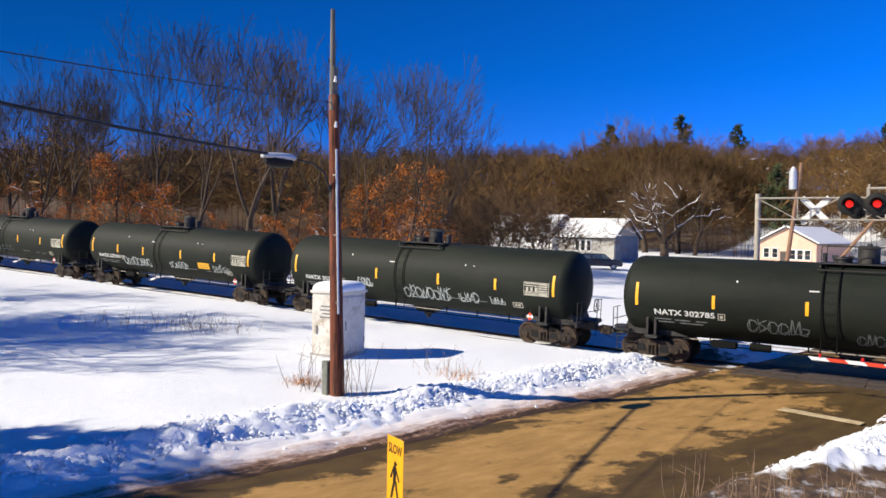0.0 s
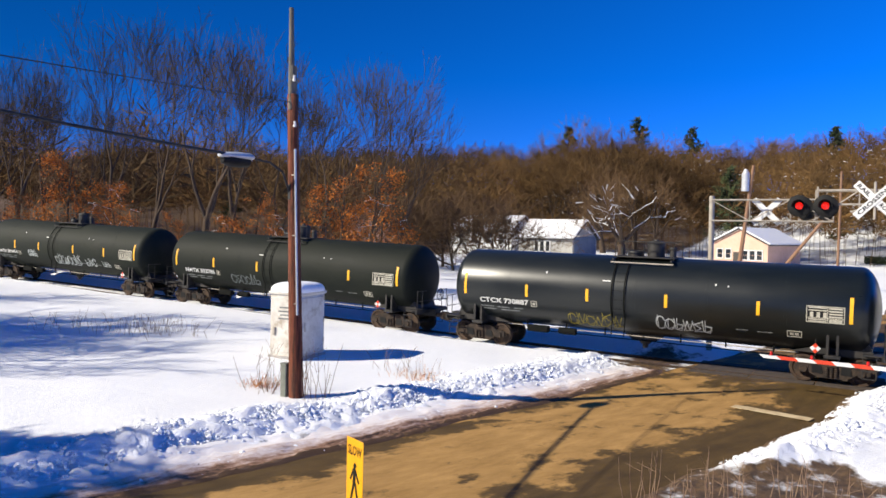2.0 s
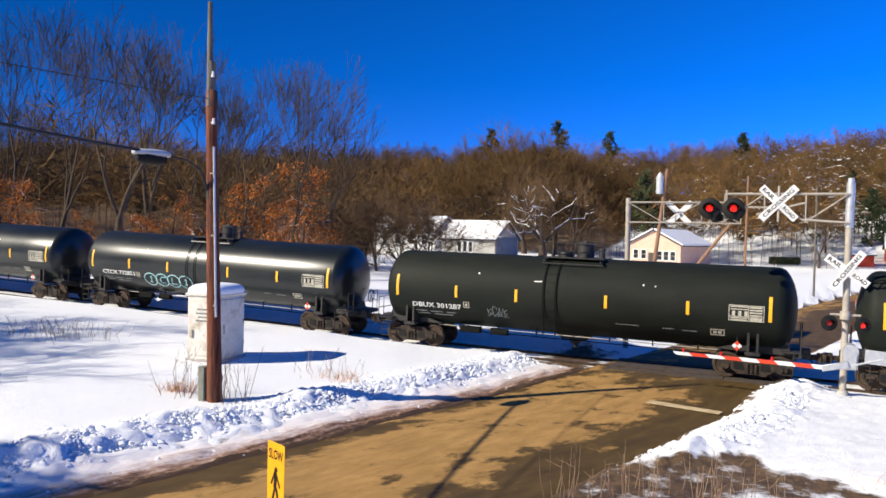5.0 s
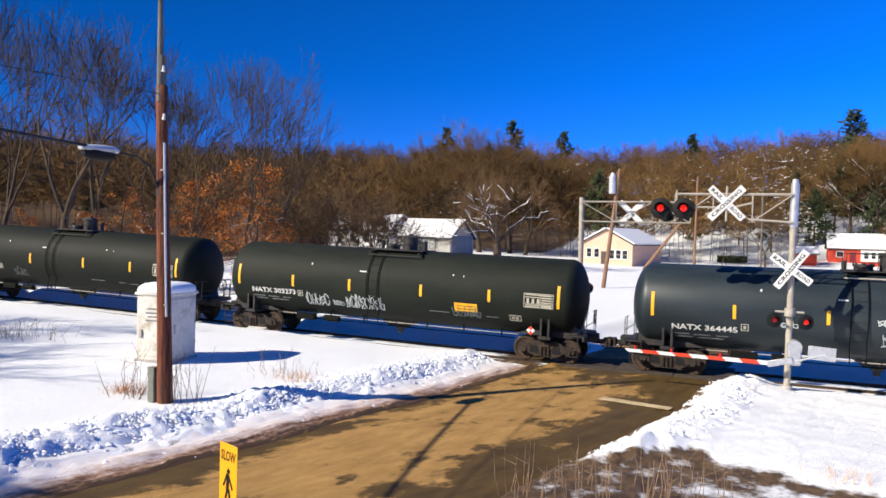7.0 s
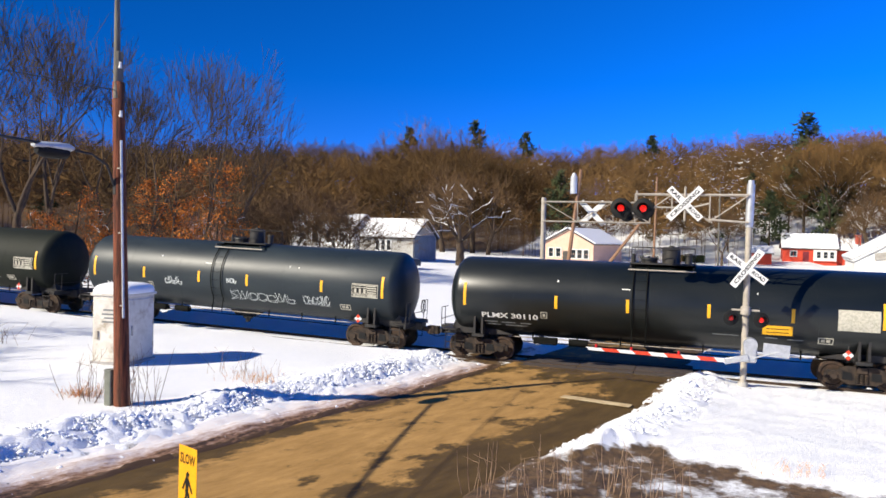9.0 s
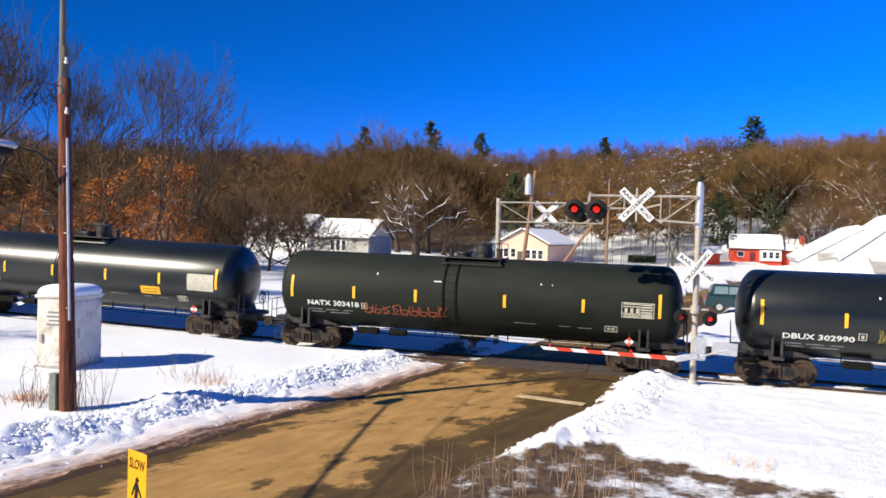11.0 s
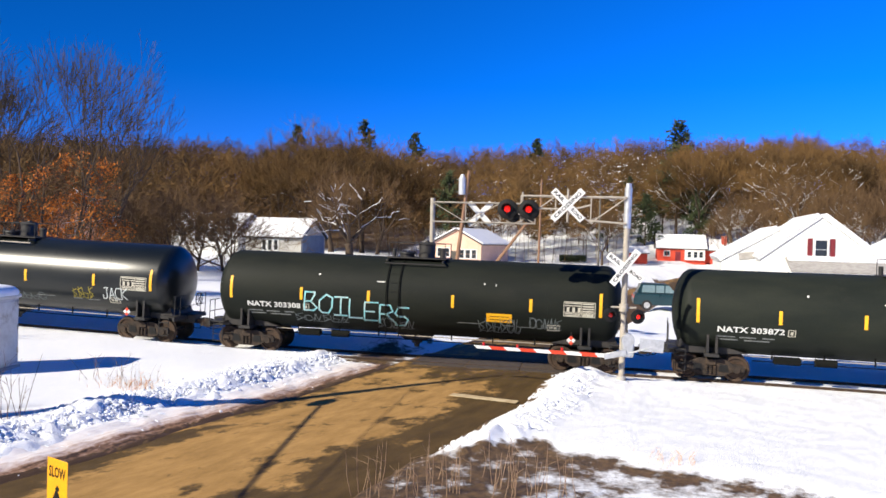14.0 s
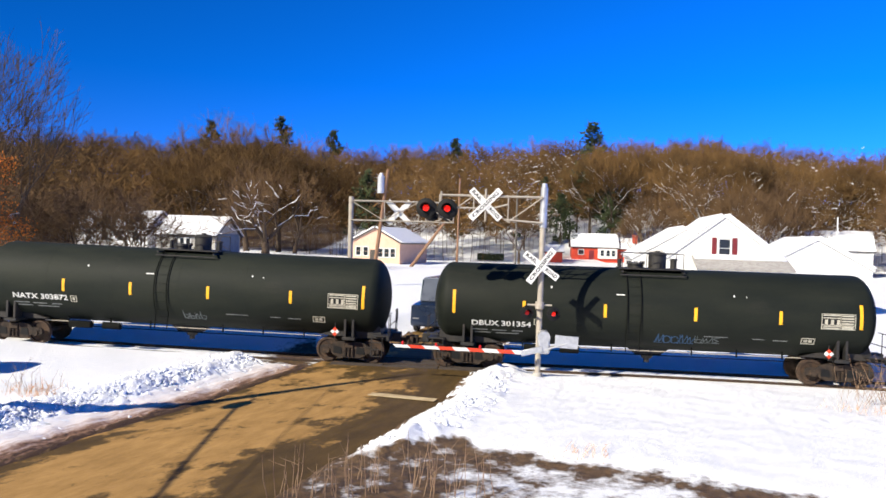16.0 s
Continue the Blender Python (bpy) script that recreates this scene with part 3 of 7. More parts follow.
# the slush strip that tyres and plough left between asphalt and bank
sy = np.arange(4, 27.6, 0.12)
sd = np.linspace(-0.3, 1.35, 15)
SD, SY = np.meshgrid(sd, sy)
rim_wave = 0.13 * smooth_noise(SY * 0, SY, 1.7, 21.0) + 0.07 * smooth_noise(SY * 0, SY, 0.5, 27.0)
SX = np.interp(SY, ROAD_Y, ROAD_L) - SD + rim_wave * step(0.5, -0.1, SD)
edge_z = road_z(SX, SY) - 0.03
bank_z = ground_height(SX, SY, False)[0]
clods = 0.035 * smooth_noise(SX, SY, 0.35, 31.0) + 0.02 * smooth_noise(SX * 5, SY, 0.8, 33.0)
SZ = np.maximum(edge_z, bank_z) + 0.004 + 0.03 * step(-0.3, 0.6, SD) + clods * step(-0.1, 0.5, SD)
SZ = np.where(SD < -0.28, edge_z - 0.03, np.where(SD > 1.3, bank_z - 0.06, SZ))
strip = grid_mesh("slush_strip", SX, SY, SZ, slush_material(), [("lane", "FLOAT_VECTOR", np.stack([SD, SY, SD * 0], -1))])
tagged(strip, "tyre-streaked brown and white slush along the road", "slush", kind="structure")

bm = bmesh.new()
box(bm, 2.15, 0.4, 0.012, -2.55, 22.75, 0.004, rz=-14, bevel=0.003)
tagged(part("stop_line", bm, STOP_PAINT), "worn yellowish stop line painted across the lane", "road marking", kind="structure")


def rails():
    xs = np.arange(-150, 90, 4.0)
    for side in (-0.7175, 0.7175):
        bm = bmesh.new()
        prof = [(-0.07, -0.17), (0.07, -0.17), (0.07, -0.155), (0.012, -0.13), (0.012, -0.045), (0.036, -0.035), (0.036, 0.0), (-0.036, 0.0), (-0.036, -0.035), (-0.012, -0.045), (-0.012, -0.13), (-0.07, -0.155)]
        rings = [[bm.verts.new((x, float(track_y(x)) + side + a, float(rail_z(x)) + b)) for a, b in prof] for x in xs]
        for p, q in zip(rings, rings[1:]):
            for i in range(len(prof)):
                j = (i + 1) % len(prof)
                bm.faces.new((p[i], p[j], q[j], q[i]))
        bmesh.ops.recalc_face_normals(bm, faces=bm.faces)
        tagged(part("rail", bm, WHEEL_STEEL), "worn steel rail half buried in snow", "rail", "track rails")


rails()
tie_mesh = None
for i, x in enumerate(np.arange(-60, 30, 0.55)):
    if tie_mesh is None:
        bm = bmesh.new()
        box(bm, 0.22, 2.6, 0.17, bevel=0.012)
        tie = part("railway_tie", bm, TIMBER)
        tie_mesh = tie.data
    else:
        tie = new("railway_tie", tie_mesh)
    tie.matrix_basis = pose(x, float(track_y(x)), float(rail_z(x)) - 0.255, 0, 0, -math.degrees(math.atan(0.009 * min(25, max(0, x)))))
    tagged(tie, "dark timber railway tie bedded in snow", "railway tie", "track ties")

# rubber and timber panels between the rails where the road crosses
for y0, w in ((TRACK_Y - 1.12, 0.62), (TRACK_Y, 1.2), (TRACK_Y + 1.12, 0.62)):
    bm = bmesh.new()
    for k in range(3):
        box(bm, 2.05, w, 0.14, -4.95 + 2.08 * k, y0, float(rail_z(-3.0)) - 0.075, bevel=0.015)
    tagged(part("crossing_panel", bm, TIMBER), "dark crossing panel laid between the rails", "crossing panel", "crossing panels", kind="structure")


def snow_chunks():
    """Broken lumps that the plough left on the banks."""
    rng = np.random.default_rng(5)
    ico = bmesh.new()
    bmesh.ops.create_icosphere(ico, subdivisions=1, radius=1)
    iv = np.array([v.co[:] for v in ico.verts])
    fi = np.array([[v.index for v in f.verts] for f in ico.faces])
    ico.free()
    for name, n, label in (("snow_chunks", 9500, "broken lumps of ploughed snow along the road banks"), ("dirty_slush", 600, "brown lumps of dirty slush beside the road")):
        vs, fs, off = [], [], 0
        dirty = name == "dirty_slush"
        while off < n * len(iv):
            y = rng.uniform(6, 27.5)
            if rng.random() < 0.74:
                d = rng.normal(0.75, 0.3) if dirty else rng.normal(1.75, 0.55)
                x = np.interp(y, ROAD_Y, ROAD_L) - abs(d)
            else:
                y = rng.uniform(14, 27.5)
                d = rng.normal(0.3, 0.25) if dirty else rng.normal(0.75, 0.45)
                x = np.interp(y, ROAD_Y, ROAD_R) + abs(d)
                if y < np.interp(x, RIM_X, RIM_Y) + (-1.2 if dirty else 0.5):
                    continue
            r = min(0.085, rng.exponential(0.016) + 0.018) * (0.5 if dirty else 1)
            z = ground_at(x, y) - r * 0.1
            v = iv * (1 + rng.normal(0, 0.16, (len(iv), 1))) * r * np.array([1, 1, 0.75]) * rng.uniform(0.75, 1.3, 3)
            vs.append(v + [x, y, z])
            fs.append(fi + off)
            off += len(iv)
        ob = arrays(name, np.concatenate(vs).tolist(), np.concatenate(fs).tolist(), SLUSH if dirty else SNOW_BIT)
        tagged(ob, label, "snow", kind="stuff")


SLUSH = material("dirty_slush", (0.36, 0.27, 0.21), (0.62, 0.56, 0.52), 0.7, 0, 2, 20, 0.2)
snow_chunks()


# ---------------------------------------------------------------- trackside things
def utility_pole():
    bx, by = -13.36, 15.3
    bz = ground_at(bx, by) - 0.1
    pole = thing("utility_pole", pose(bx, by, bz), "leaning reddish-brown wooden utility pole with a street lamp arm", "utility pole")
    tx, H = -0.38, 10.45
    pts = [Vector((tx * k, 0, H * k)) for k in (0, 0.12, 0.25, 0.4, 0.5, 0.65, 0.78)]
    v, f = tubes([(pts, [0.2, 0.185, 0.175, 0.162, 0.155, 0.147, 0.14], 0)], (18,))
    arrays("shaft", v, f + [tuple(range(len(v) - 18, len(v)))], POLE_WOOD, pole, smooth=True)
    bm = bmesh.new()
    rod(bm, (tx * 0.72, -0.06, H * 0.74), (tx, 0, H), 0.095, 0.06, 12)
    box(bm, 0.16, 0.2, 1.1, tx * 0.8, 0, H * 0.80, bevel=0.02)
    part("top_extension", bm, GREY_WOOD, pole, "grey weathered pole top extension")
    bm = bmesh.new()
    rod(bm, (0.16 + tx * 0.22, -0.1, H * 0.22), (0.15 + tx * 0.63, -0.1, H * 0.64), 0.03, n=10)
    part("conduit", bm, LAMP_GREY, pole, "pale grey cable conduit")
    bm = bmesh.new()
    for z in (2.6, 4.4, 6.0):
        box(bm, 0.12, 0.05, 0.03, 0.11 + tx * z / H, -0.12, z, bevel=0.004)
    part("conduit_clip", bm, GALVANISED, pole)
    for z in (7.3, 8.5):
        bm = bmesh.new()
        rod(bm, (tx * z / H + 0.1, -0.1, z), (tx * z / H + 0.24, -0.2, z + 0.02), 0.02)
        rod(bm, (tx * z / H + 0.24, -0.2, z - 0.05), (tx * z / H + 0.24, -0.2, z + 0.1), 0.04, 0.03, 10)
        part("insulator", bm, WHITE_PAINT, pole, "white porcelain insulator")
    # arm and lamp head reach out over the road side
    zl = 6.2
    hx, hy = -0.45, -1.75
    ax = tx * zl / H
    bm = bmesh.new()
    arm = [(ax, -0.1, zl - 0.75), (ax - 0.05, -0.35, zl - 0.15), (ax - 0.14, -0.75, zl + 0.08), (ax - 0.25, -1.15, zl + 0.12)]
    pipe(bm, arm, 0.03, 8)
    box(bm, 0.1, 0.06, 0.4, ax, -0.13, zl - 0.65, bevel=0.01)
    part("lamp_arm", bm, BLACK_STEEL, pole)
    bm = bmesh.new()
    lathe(bm, [(-0.50, 0.0), (-0.48, 0.09), (-0.3, 0.18), (0.05, 0.22), (0.34, 0.20), (0.46, 0.10), (0.48, 0)], 20, pose(ax + hx + 0.05, hy + 0.1, zl + 0.16, 0, 0, 76) @ Matrix.Diagonal((1, 1, 0.5, 1)))
    head = part("lamp_head", bm, LAMP_GREY, pole, "grey cobra-head street lamp housing")
    bm = bmesh.new()
    lathe(bm, [(-0.44, 0.0), (-0.42, 0.1), (-0.25, 0.19), (0.05, 0.2), (0.3, 0.16), (0.36, 0)], 16, pose(ax + hx + 0.05, hy + 0.12, zl + 0.05, 0, 0, 76) @ Matrix.Diagonal((1, 1, 0.85, 1)))
    part("lens", bm, BLACK_PAINT, head, "dark glass lamp lens")
    bm = bmesh.new()
    box(bm, 0.2, 0.16, 0.95, -0.3, -0.12, 0.5, bevel=0.02)
    box(bm, 0.22, 0.18, 0.04, -0.3, -0.12, 0.98, bevel=0.01)
    part("meter_post", bm, GREEN_BOX, pole, "grey-green metal cable box at the pole's foot")
    return Vector((bx, by, bz)), Vector((bx + ax + hx, by + hy, bz + zl + 0.2)), Vector((bx + tx * 0.76, by, bz + H * 0.76))


GREEN_BOX = material("grey_green_box", (0.2, 0.21, 0.17), (0.15, 0.16, 0.13), 0.6, 0.2, 3, 40, 0.05)
pole_foot, lamp_at, wire_at = utility_pole()


def cable(a, b, sag, r, label):
    bm = bmesh.new()
    a, b = Vector(a), Vector(b)
    pts = [a.lerp(b, i / 24) - Vector((0, 0, sag * 4 * (i / 24) * (1 - i / 24))) for i in range(25)]
    pipe(bm, pts, r, 6)
    tagged(part("overhead_cable", bm, CABLE_BLACK), label, "cable", "overhead cables")


cable(lamp_at, (-11.4, -14.0, 9.25), 0.6, 0.038, "thick black overhead cable running to the street lamp")
cable(wire_at, (-11.4, -14.0, 7.35), 0.35, 0.012, "thin dark overhead wire tied to the utility pole")


def roadside_pole():
    p = thing("roadside_pole", pose(-11.4, -14.2, ground_at(-11.4, -14.2) - 0.1), "brown wooden pole carrying the overhead cables", "utility pole")
    bm = bmesh.new()
    rod(bm, (0, 0, 0), (0, 0, 10.6), 0.16, 0.11, 14)
    part("shaft", bm, POLE_WOOD, p)


roadside_pole()


def relay_cabinet():
    cx, cy = -17.15, 19.65
    c = thing("relay_cabinet", pose(cx, cy, ground_at(cx, cy) - 0.06, 0, 0, 5), "weathered pale metal signal relay cabinet with a snowy top", "cabinet")
    w, d, h = 1.2, 1.45, 2.12
    bm = bmesh.new()
    box(bm, w, d, h, 0, 0, h / 2 + 0.08, bevel=0.03)
    part("body", bm, CABINET_PAINT, c)
    bm = bmesh.new()
    box(bm, w + 0.1, d + 0.1, 0.16, 0, 0, 0.05, bevel=0.02)
    part("plinth", bm, CONCRETE, c, "grey concrete plinth")
    bm = bmesh.new()
    box(bm, w + 0.12, d + 0.12, 0.1, 0, 0, h + 0.1, bevel=0.03)
    part("roof_cap", bm, CABINET_PAINT, c)
    bm = bmesh.new()
    rings = []
    for a in np.linspace(-0.25, 1.4, 8):
        k = max(0.0, math.cos(a)) ** 0.5
        rings.append([bm.verts.new((0.5 * (w + 0.16) * k * math.copysign(abs(math.cos(q)) ** 0.35, math.cos(q)), 0.5 * (d + 0.16) * k * math.copysign(abs(math.sin(q)) ** 0.35, math.sin(q)), h + 0.2 + 0.26 * math.sin(a))) for q in np.linspace(0, 2 * math.pi, 33)[:-1] + 0.05])
    for p, q in zip(rings, rings[1:]):
        for n in range(32):
            bm.faces.new((p[n], p[(n + 1) % 32], q[(n + 1) % 32], q[n]))
    bm.faces.new(rings[-1])
    bm.faces.new(rings[0][::-1])
    part("snow_cap", bm, SNOW_BIT, c, "thick cap of snow")
    bm = bmesh.new()
    box(bm, 0.03, d * 0.86, h * 0.86, w / 2 + 0.014, 0, h / 2 + 0.1, bevel=0.01)
    dr = part("side_door", bm, CABINET_PAINT, c)
    bm = bmesh.new()
    box(bm, 0.05, 0.07, 0.3, w / 2 + 0.05, -d * 0.33, h / 2 + 0.05, bevel=0.012)
    part("handle", bm, BRIGHT_STEEL, dr, "bright steel handle")
    for z in (0.5, 1.2, 1.95):
        bm = bmesh.new()
        rod(bm, (w / 2 + 0.04, d * 0.42, z), (w / 2 + 0.04, d * 0.42, z + 0.16), 0.022)
        part("hinge", bm, GALVANISED, dr)
    bm = bmesh.new()
    box(bm, w * 0.86, 0.03, h * 0.86, 0, -d / 2 - 0.014, h / 2 + 0.1, bevel=0.01)
    dr = part("front_door", bm, CABINET_PAINT, c)
    bm = bmesh.new()
    box(bm, 0.12, 0.07, 0.26, -w * 0.33, -d / 2 - 0.05, h * 0.45, bevel=0.015)
    part("lock_box", bm, GALVANISED, dr, "grey lock box")
    bm = bmesh.new()
    for i, (ww, z) in enumerate(((0.42, 1.75), (0.5, 1.62), (0.36, 1.5), (0.5, 1.38))):
        box(bm, ww, 0.008, 0.05, 0.02, -d / 2 - 0.033, z)
    part("stencil", bm, STENCIL_DIM, dr, "faded stencilled lines")


relay_cabinet()


def crossbuck(parent, m, words=True):
    """Two white blades, black border and letters, on a small bracket."""
    cb = new("crossbuck")
    cb.parent, cb.matrix_basis = parent, m
    for turn, word in ((45, ("RAIL", "ROAD")), (-45, ("CROSSING",))):
        bm = bmesh.new()
        box(bm, 1.42, 0.022, 0.235, 0, 0.026 if turn > 0 else 0.0, 0, ry=turn, bevel=0.004)
        blade = part("blade", bm, WHITE_PAINT, cb)
        if not words:
            continue
        rot = pose(0, 0.0115 if turn > 0 else -0.0145, 0, 0, turn, 0)
        for k, wd in enumerate(word):
            vs, fs = lettering(wd, 0.17, "CENTER")
            wide = max(v[0] for v in vs) - min(v[0] for v in vs)
            target = 1.2 if len(word) == 1 else 0.46
            cx = 0 if len(word) == 1 else (-0.42, 0.42)[k]
            pts = [tuple(rot @ Vector((v[0] * target / wide + cx, 0, v[1]))) for v in vs]
            arrays("letters", pts, fs, BLACK_PAINT, cb)
    bm = bmesh.new()
    rod(bm, (0, 0.03, 0), (0, 0.12, 0), 0.05)
    part("bracket", bm, GALVANISED, cb)
    return cb


def flasher(parent, x, y, z, lit, face=0.0, big=1.0):
    f = new("flasher")
    f.parent, f.matrix_basis = parent, pose(x, y, z, 0, 0, face) @ Matrix.Scale(big, 4)
    bm = bmesh.new()
    lathe(bm, [(0.0, 0.0), (0.0, 0.30), (0.02, 0.305), (0.03, 0.29), (0.03, 0.0)], 28, pose(0, 0, 0, 0, 0, -90))
    part("backboard", bm, BLACK_PAINT, f, "round black backboard")
    bm = bmesh.new()
    for k in range(9):
        a0, a1 = radians(-10 + k * 200 / 9), radians(-10 + (k + 1) * 200 / 9)
        p = [(0.165 * math.cos(a), yy * s, 0.165 * math.sin(a)) for a, yy, s in ((a0, -0.03, 1), (a1, -0.03, 1), (a1, -0.3, 1), (a0, -0.3, 1))]
        q = [(c[0] * 1.05, c[1], c[2] * 1.05) for c in p]
        v = [bm.verts.new(c) for c in p + q]
        for idx in ((3, 2, 1, 0), (4, 5, 6, 7), (0, 1, 5, 4), (2, 3, 7, 6), (1, 2, 6, 5), (3, 0, 4, 7)):
            bm.faces.new([v[i] for i in idx])
    part("hood", bm, BLACK_PAINT, f, "black visor hood")
    bm = bmesh.new()
    lathe(bm, [(0.0, 0.0), (-0.015, 0.05), (0.0, 0.07), (0.02, 0.1), (0.05, 0.1), (0.05, 0)], 24, pose(0, -0.06, 0, 0, 0, 90))
    part("lens", bm, SIGNAL_RED if lit else SIGNAL_RED_DIM, f, "glowing red lens" if lit else "dim red lens")
    bm = bmesh.new()
    rod(bm, (0, 0.03, 0), (0, 0.22, 0), 0.13, 0.09, 14)
    part("housing", bm, BLACK_PAINT, f)
    return f


def truss(parent, x0, x1, z0, z1, ys, panels, r=0.035, cut=None):
    """A pipe truss in two planes; cut shortens the bottom chord."""
    for y in ys:
        bm = bmesh.new()
        rod(bm, (x0, y, z1), (x1, y, z1), r)
        part("top_chord", bm, GALVANISED, parent)
        bm = bmesh.new()
        rod(bm, (x0, y, z0), (x1 if cut is None else cut, y, z0 + (0.08 if cut else 0)), r)
        part("bottom_chord", bm, GALVANISED, parent)
    for i in range(panels):
        a, b = x0 + (x1 - x0) * i / panels, x0 + (x1 - x0) * (i + 1) / panels
        bm = bmesh.new()
        y = ys[0]
        rod(bm, (a, y, z0 if i % 2 else z1), (b, y, z1 if i % 2 else z0), r * 0.62)
        rod(bm, (b, y, z0), (b, y, z1), r * 0.62)
        part("web_brace", bm, GALVANISED, parent)
        if len(ys) > 1:
            bm = bmesh.new()
            rod(bm, (b, ys[0], z1), (b, ys[1], z1), r * 0.6)
            rod(bm, (b, ys[0], z0), (b, ys[1], z0), r * 0.6)
            part("cross_tie", bm, GALVANISED, parent)


def crossing_signal():
    mx, my = 1.74, 26.1
    mz = ground_at(mx, my) - 0.05
    s = thing("crossing_signal", pose(mx, my, 0), "galvanised railroad crossing signal with cantilever, crossbucks and lowered gate", "crossing signal")
    bm = bmesh.new()
    rod(bm, (0, 0, mz), (0.03, 0, 5.35), 0.10, 0.10, 18)
    part("mast", bm, GALVANISED, s)
    bm = bmesh.new()
    rod(bm, (0.03, 0, 5.35), (0.05, 0, 6.72), 0.125, 0.125, 18)
    rod(bm, (0.05, 0, 6.72), (0.05, 0, 6.86), 0.10, 0.09, 18)
    part("mast_head", bm, ALUMINIUM, s, "bright upper mast sleeve")
    bm = bmesh.new()
    rod(bm, (0, 0, mz - 0.1), (0, 0, mz + 0.18), 0.2, 0.15, 16)
    box(bm, 0.5, 0.5, 0.08, 0, 0, mz - 0.02, bevel=0.015)
    part("base", bm, CONCRETE, s)
    truss(s, 0.0, -3.55, 5.50, 6.38, (-0.16, 0.2), 3, 0.032, cut=-1.3)
    bm = bmesh.new()
    rod(bm, (-2.0, -0.16, 5.95), (-3.5, -0.16, 5.95), 0.03)
    rod(bm, (-1.2, -0.16, 6.1), (-2.6, -0.16, 5.72), 0.03)
    rod(bm, (-3.5, -0.16, 6.5), (-3.5, -0.16, 5.6), 0.03)
    part("signal_bracket", bm, GALVANISED, s)
    flasher(s, -4.0, -0.32, 5.9, True, big=1.12)
    flasher(s, -3.27, -0.32, 5.9, True, big=1.12)
    flasher(s, -4.0, 0.45, 5.9, True, 180, big=1.12)
    flasher(s, -3.27, 0.45, 5.9, True, 180, big=1.12)
    crossbuck(s, pose(-1.96, -0.26, 6.08))
    bm = bmesh.new()
    rod(bm, (-1.96, -0.2, 5.5), (-1.96, -0.2, 6.62), 0.035)
    part("sign_post", bm, GALVANISED, s)
    crossbuck(s, pose(0.0, -0.26, 4.03, 0, -9, 0))
    bm = bmesh.new()
    rod(bm, (-0.42, -0.1, 2.68), (0.42, -0.1, 2.68), 0.035)
    rod(bm, (0, -0.12, 2.55), (0, -0.12, 2.8), 0.15, 0.15, 16)
    part("flasher_arm", bm, GALVANISED, s)
    flasher(s, -0.44, -0.22, 2.42, False, 14, big=0.8)
    flasher(s, 0.46, -0.22, 2.40, True, 14, big=0.8)
    # gate machine, counterweight plate and the striped arm
    bm = bmesh.new()
    box(bm, 0.4, 0.42, 0.62, 0.16, -0.28, 1.36, bevel=0.05)
    rod(bm, (0.16, -0.5, 1.62), (0.16, -0.06, 1.62), 0.21, 0.21, 18)
    part("gate_machine", bm, ALUMINIUM, s, "silver gate machine housing")
    bm = bmesh.new()
    box(bm, 0.78, 0.03, 0.42, 0.92, -0.45, 1.48, ry=3, bevel=0.01)
    rod(bm, (0.2, -0.48, 1.2), (1.0, -0.45, 1.45), 0.03)
    part("counterweight", bm, ALUMINIUM, s, "flat grey counterweight plate")
    bm = bmesh.new()
    box(bm, 0.75, 0.06, 0.2, -0.25, -0.52, 1.14, ry=-14, bevel=0.02)
    part("arm_bracket", bm, ALUMINIUM, s)
    arm = new("gate_arm")
    arm.parent, arm.matrix_basis = s, pose(-0.3, -0.52, 1.08, 0, 0.9, 0)
    n, seg = 9, 0.508
    for i in range(n):
        bm = bmesh.new()
        hgt = 0.13 - 0.03 * i / n
        o = [(-i * seg, -hgt / 2), (-(i + 1) * seg, -hgt / 2), (-(i + 1) * seg - 0.12, hgt / 2), (-i * seg - 0.12, hgt / 2)]
        prism(bm, o, 0.035)
        part("stripe", bm, RED_PAINT if i % 2 else WHITE_PAINT, arm, "red band" if i % 2 else "white band", smooth=False)
    for x in (-1.7, -3.2, -4.35):
        bm = bmesh.new()
        rod(bm, (x, 0, 0.06), (x, 0, 0.17), 0.045, 0.04, 12)
        part("arm_light", bm, SIGNAL_RED_DIM, arm, "small red arm light")


crossing_signal()


def far_signal():
    mx, my = -6.28, 33.3
    s = thing("far_crossing_signal", pose(mx, my, float(rail_z(mx))), "galvanised cantilever crossing signal across the track, seen from behind", "crossing signal")
    bm = bmesh.new()
    rod(bm, (0.05, 0, -0.1), (0.0, 0, 6.6), 0.12, 0.11, 16)
    part("mast", bm, GALVANISED, s)
    truss(s, 0.0, 4.6, 5.55, 6.42, (-0.18, 0.2), 3, 0.03)
    crossbuck(s, pose(2.12, 0.3, 5.95, 0, 0, 180), words=False)
    flasher(s, 3.6, 0.35, 5.9, True, 180)
    flasher(s, 4.3, 0.35, 5.9, True, 180)
    flasher(s, -0.42, 0.22, 2.62, True, 180, big=0.8)
    flasher(s, 0.42, -0.22, 2.62, True, 0, big=0.8)
    bm = bmesh.new()
    rod(bm, (-0.5, 0, 2.62), (0.5, 0, 2.62), 0.035)
    part("flasher_arm", bm, GALVANISED, s)


far_signal()


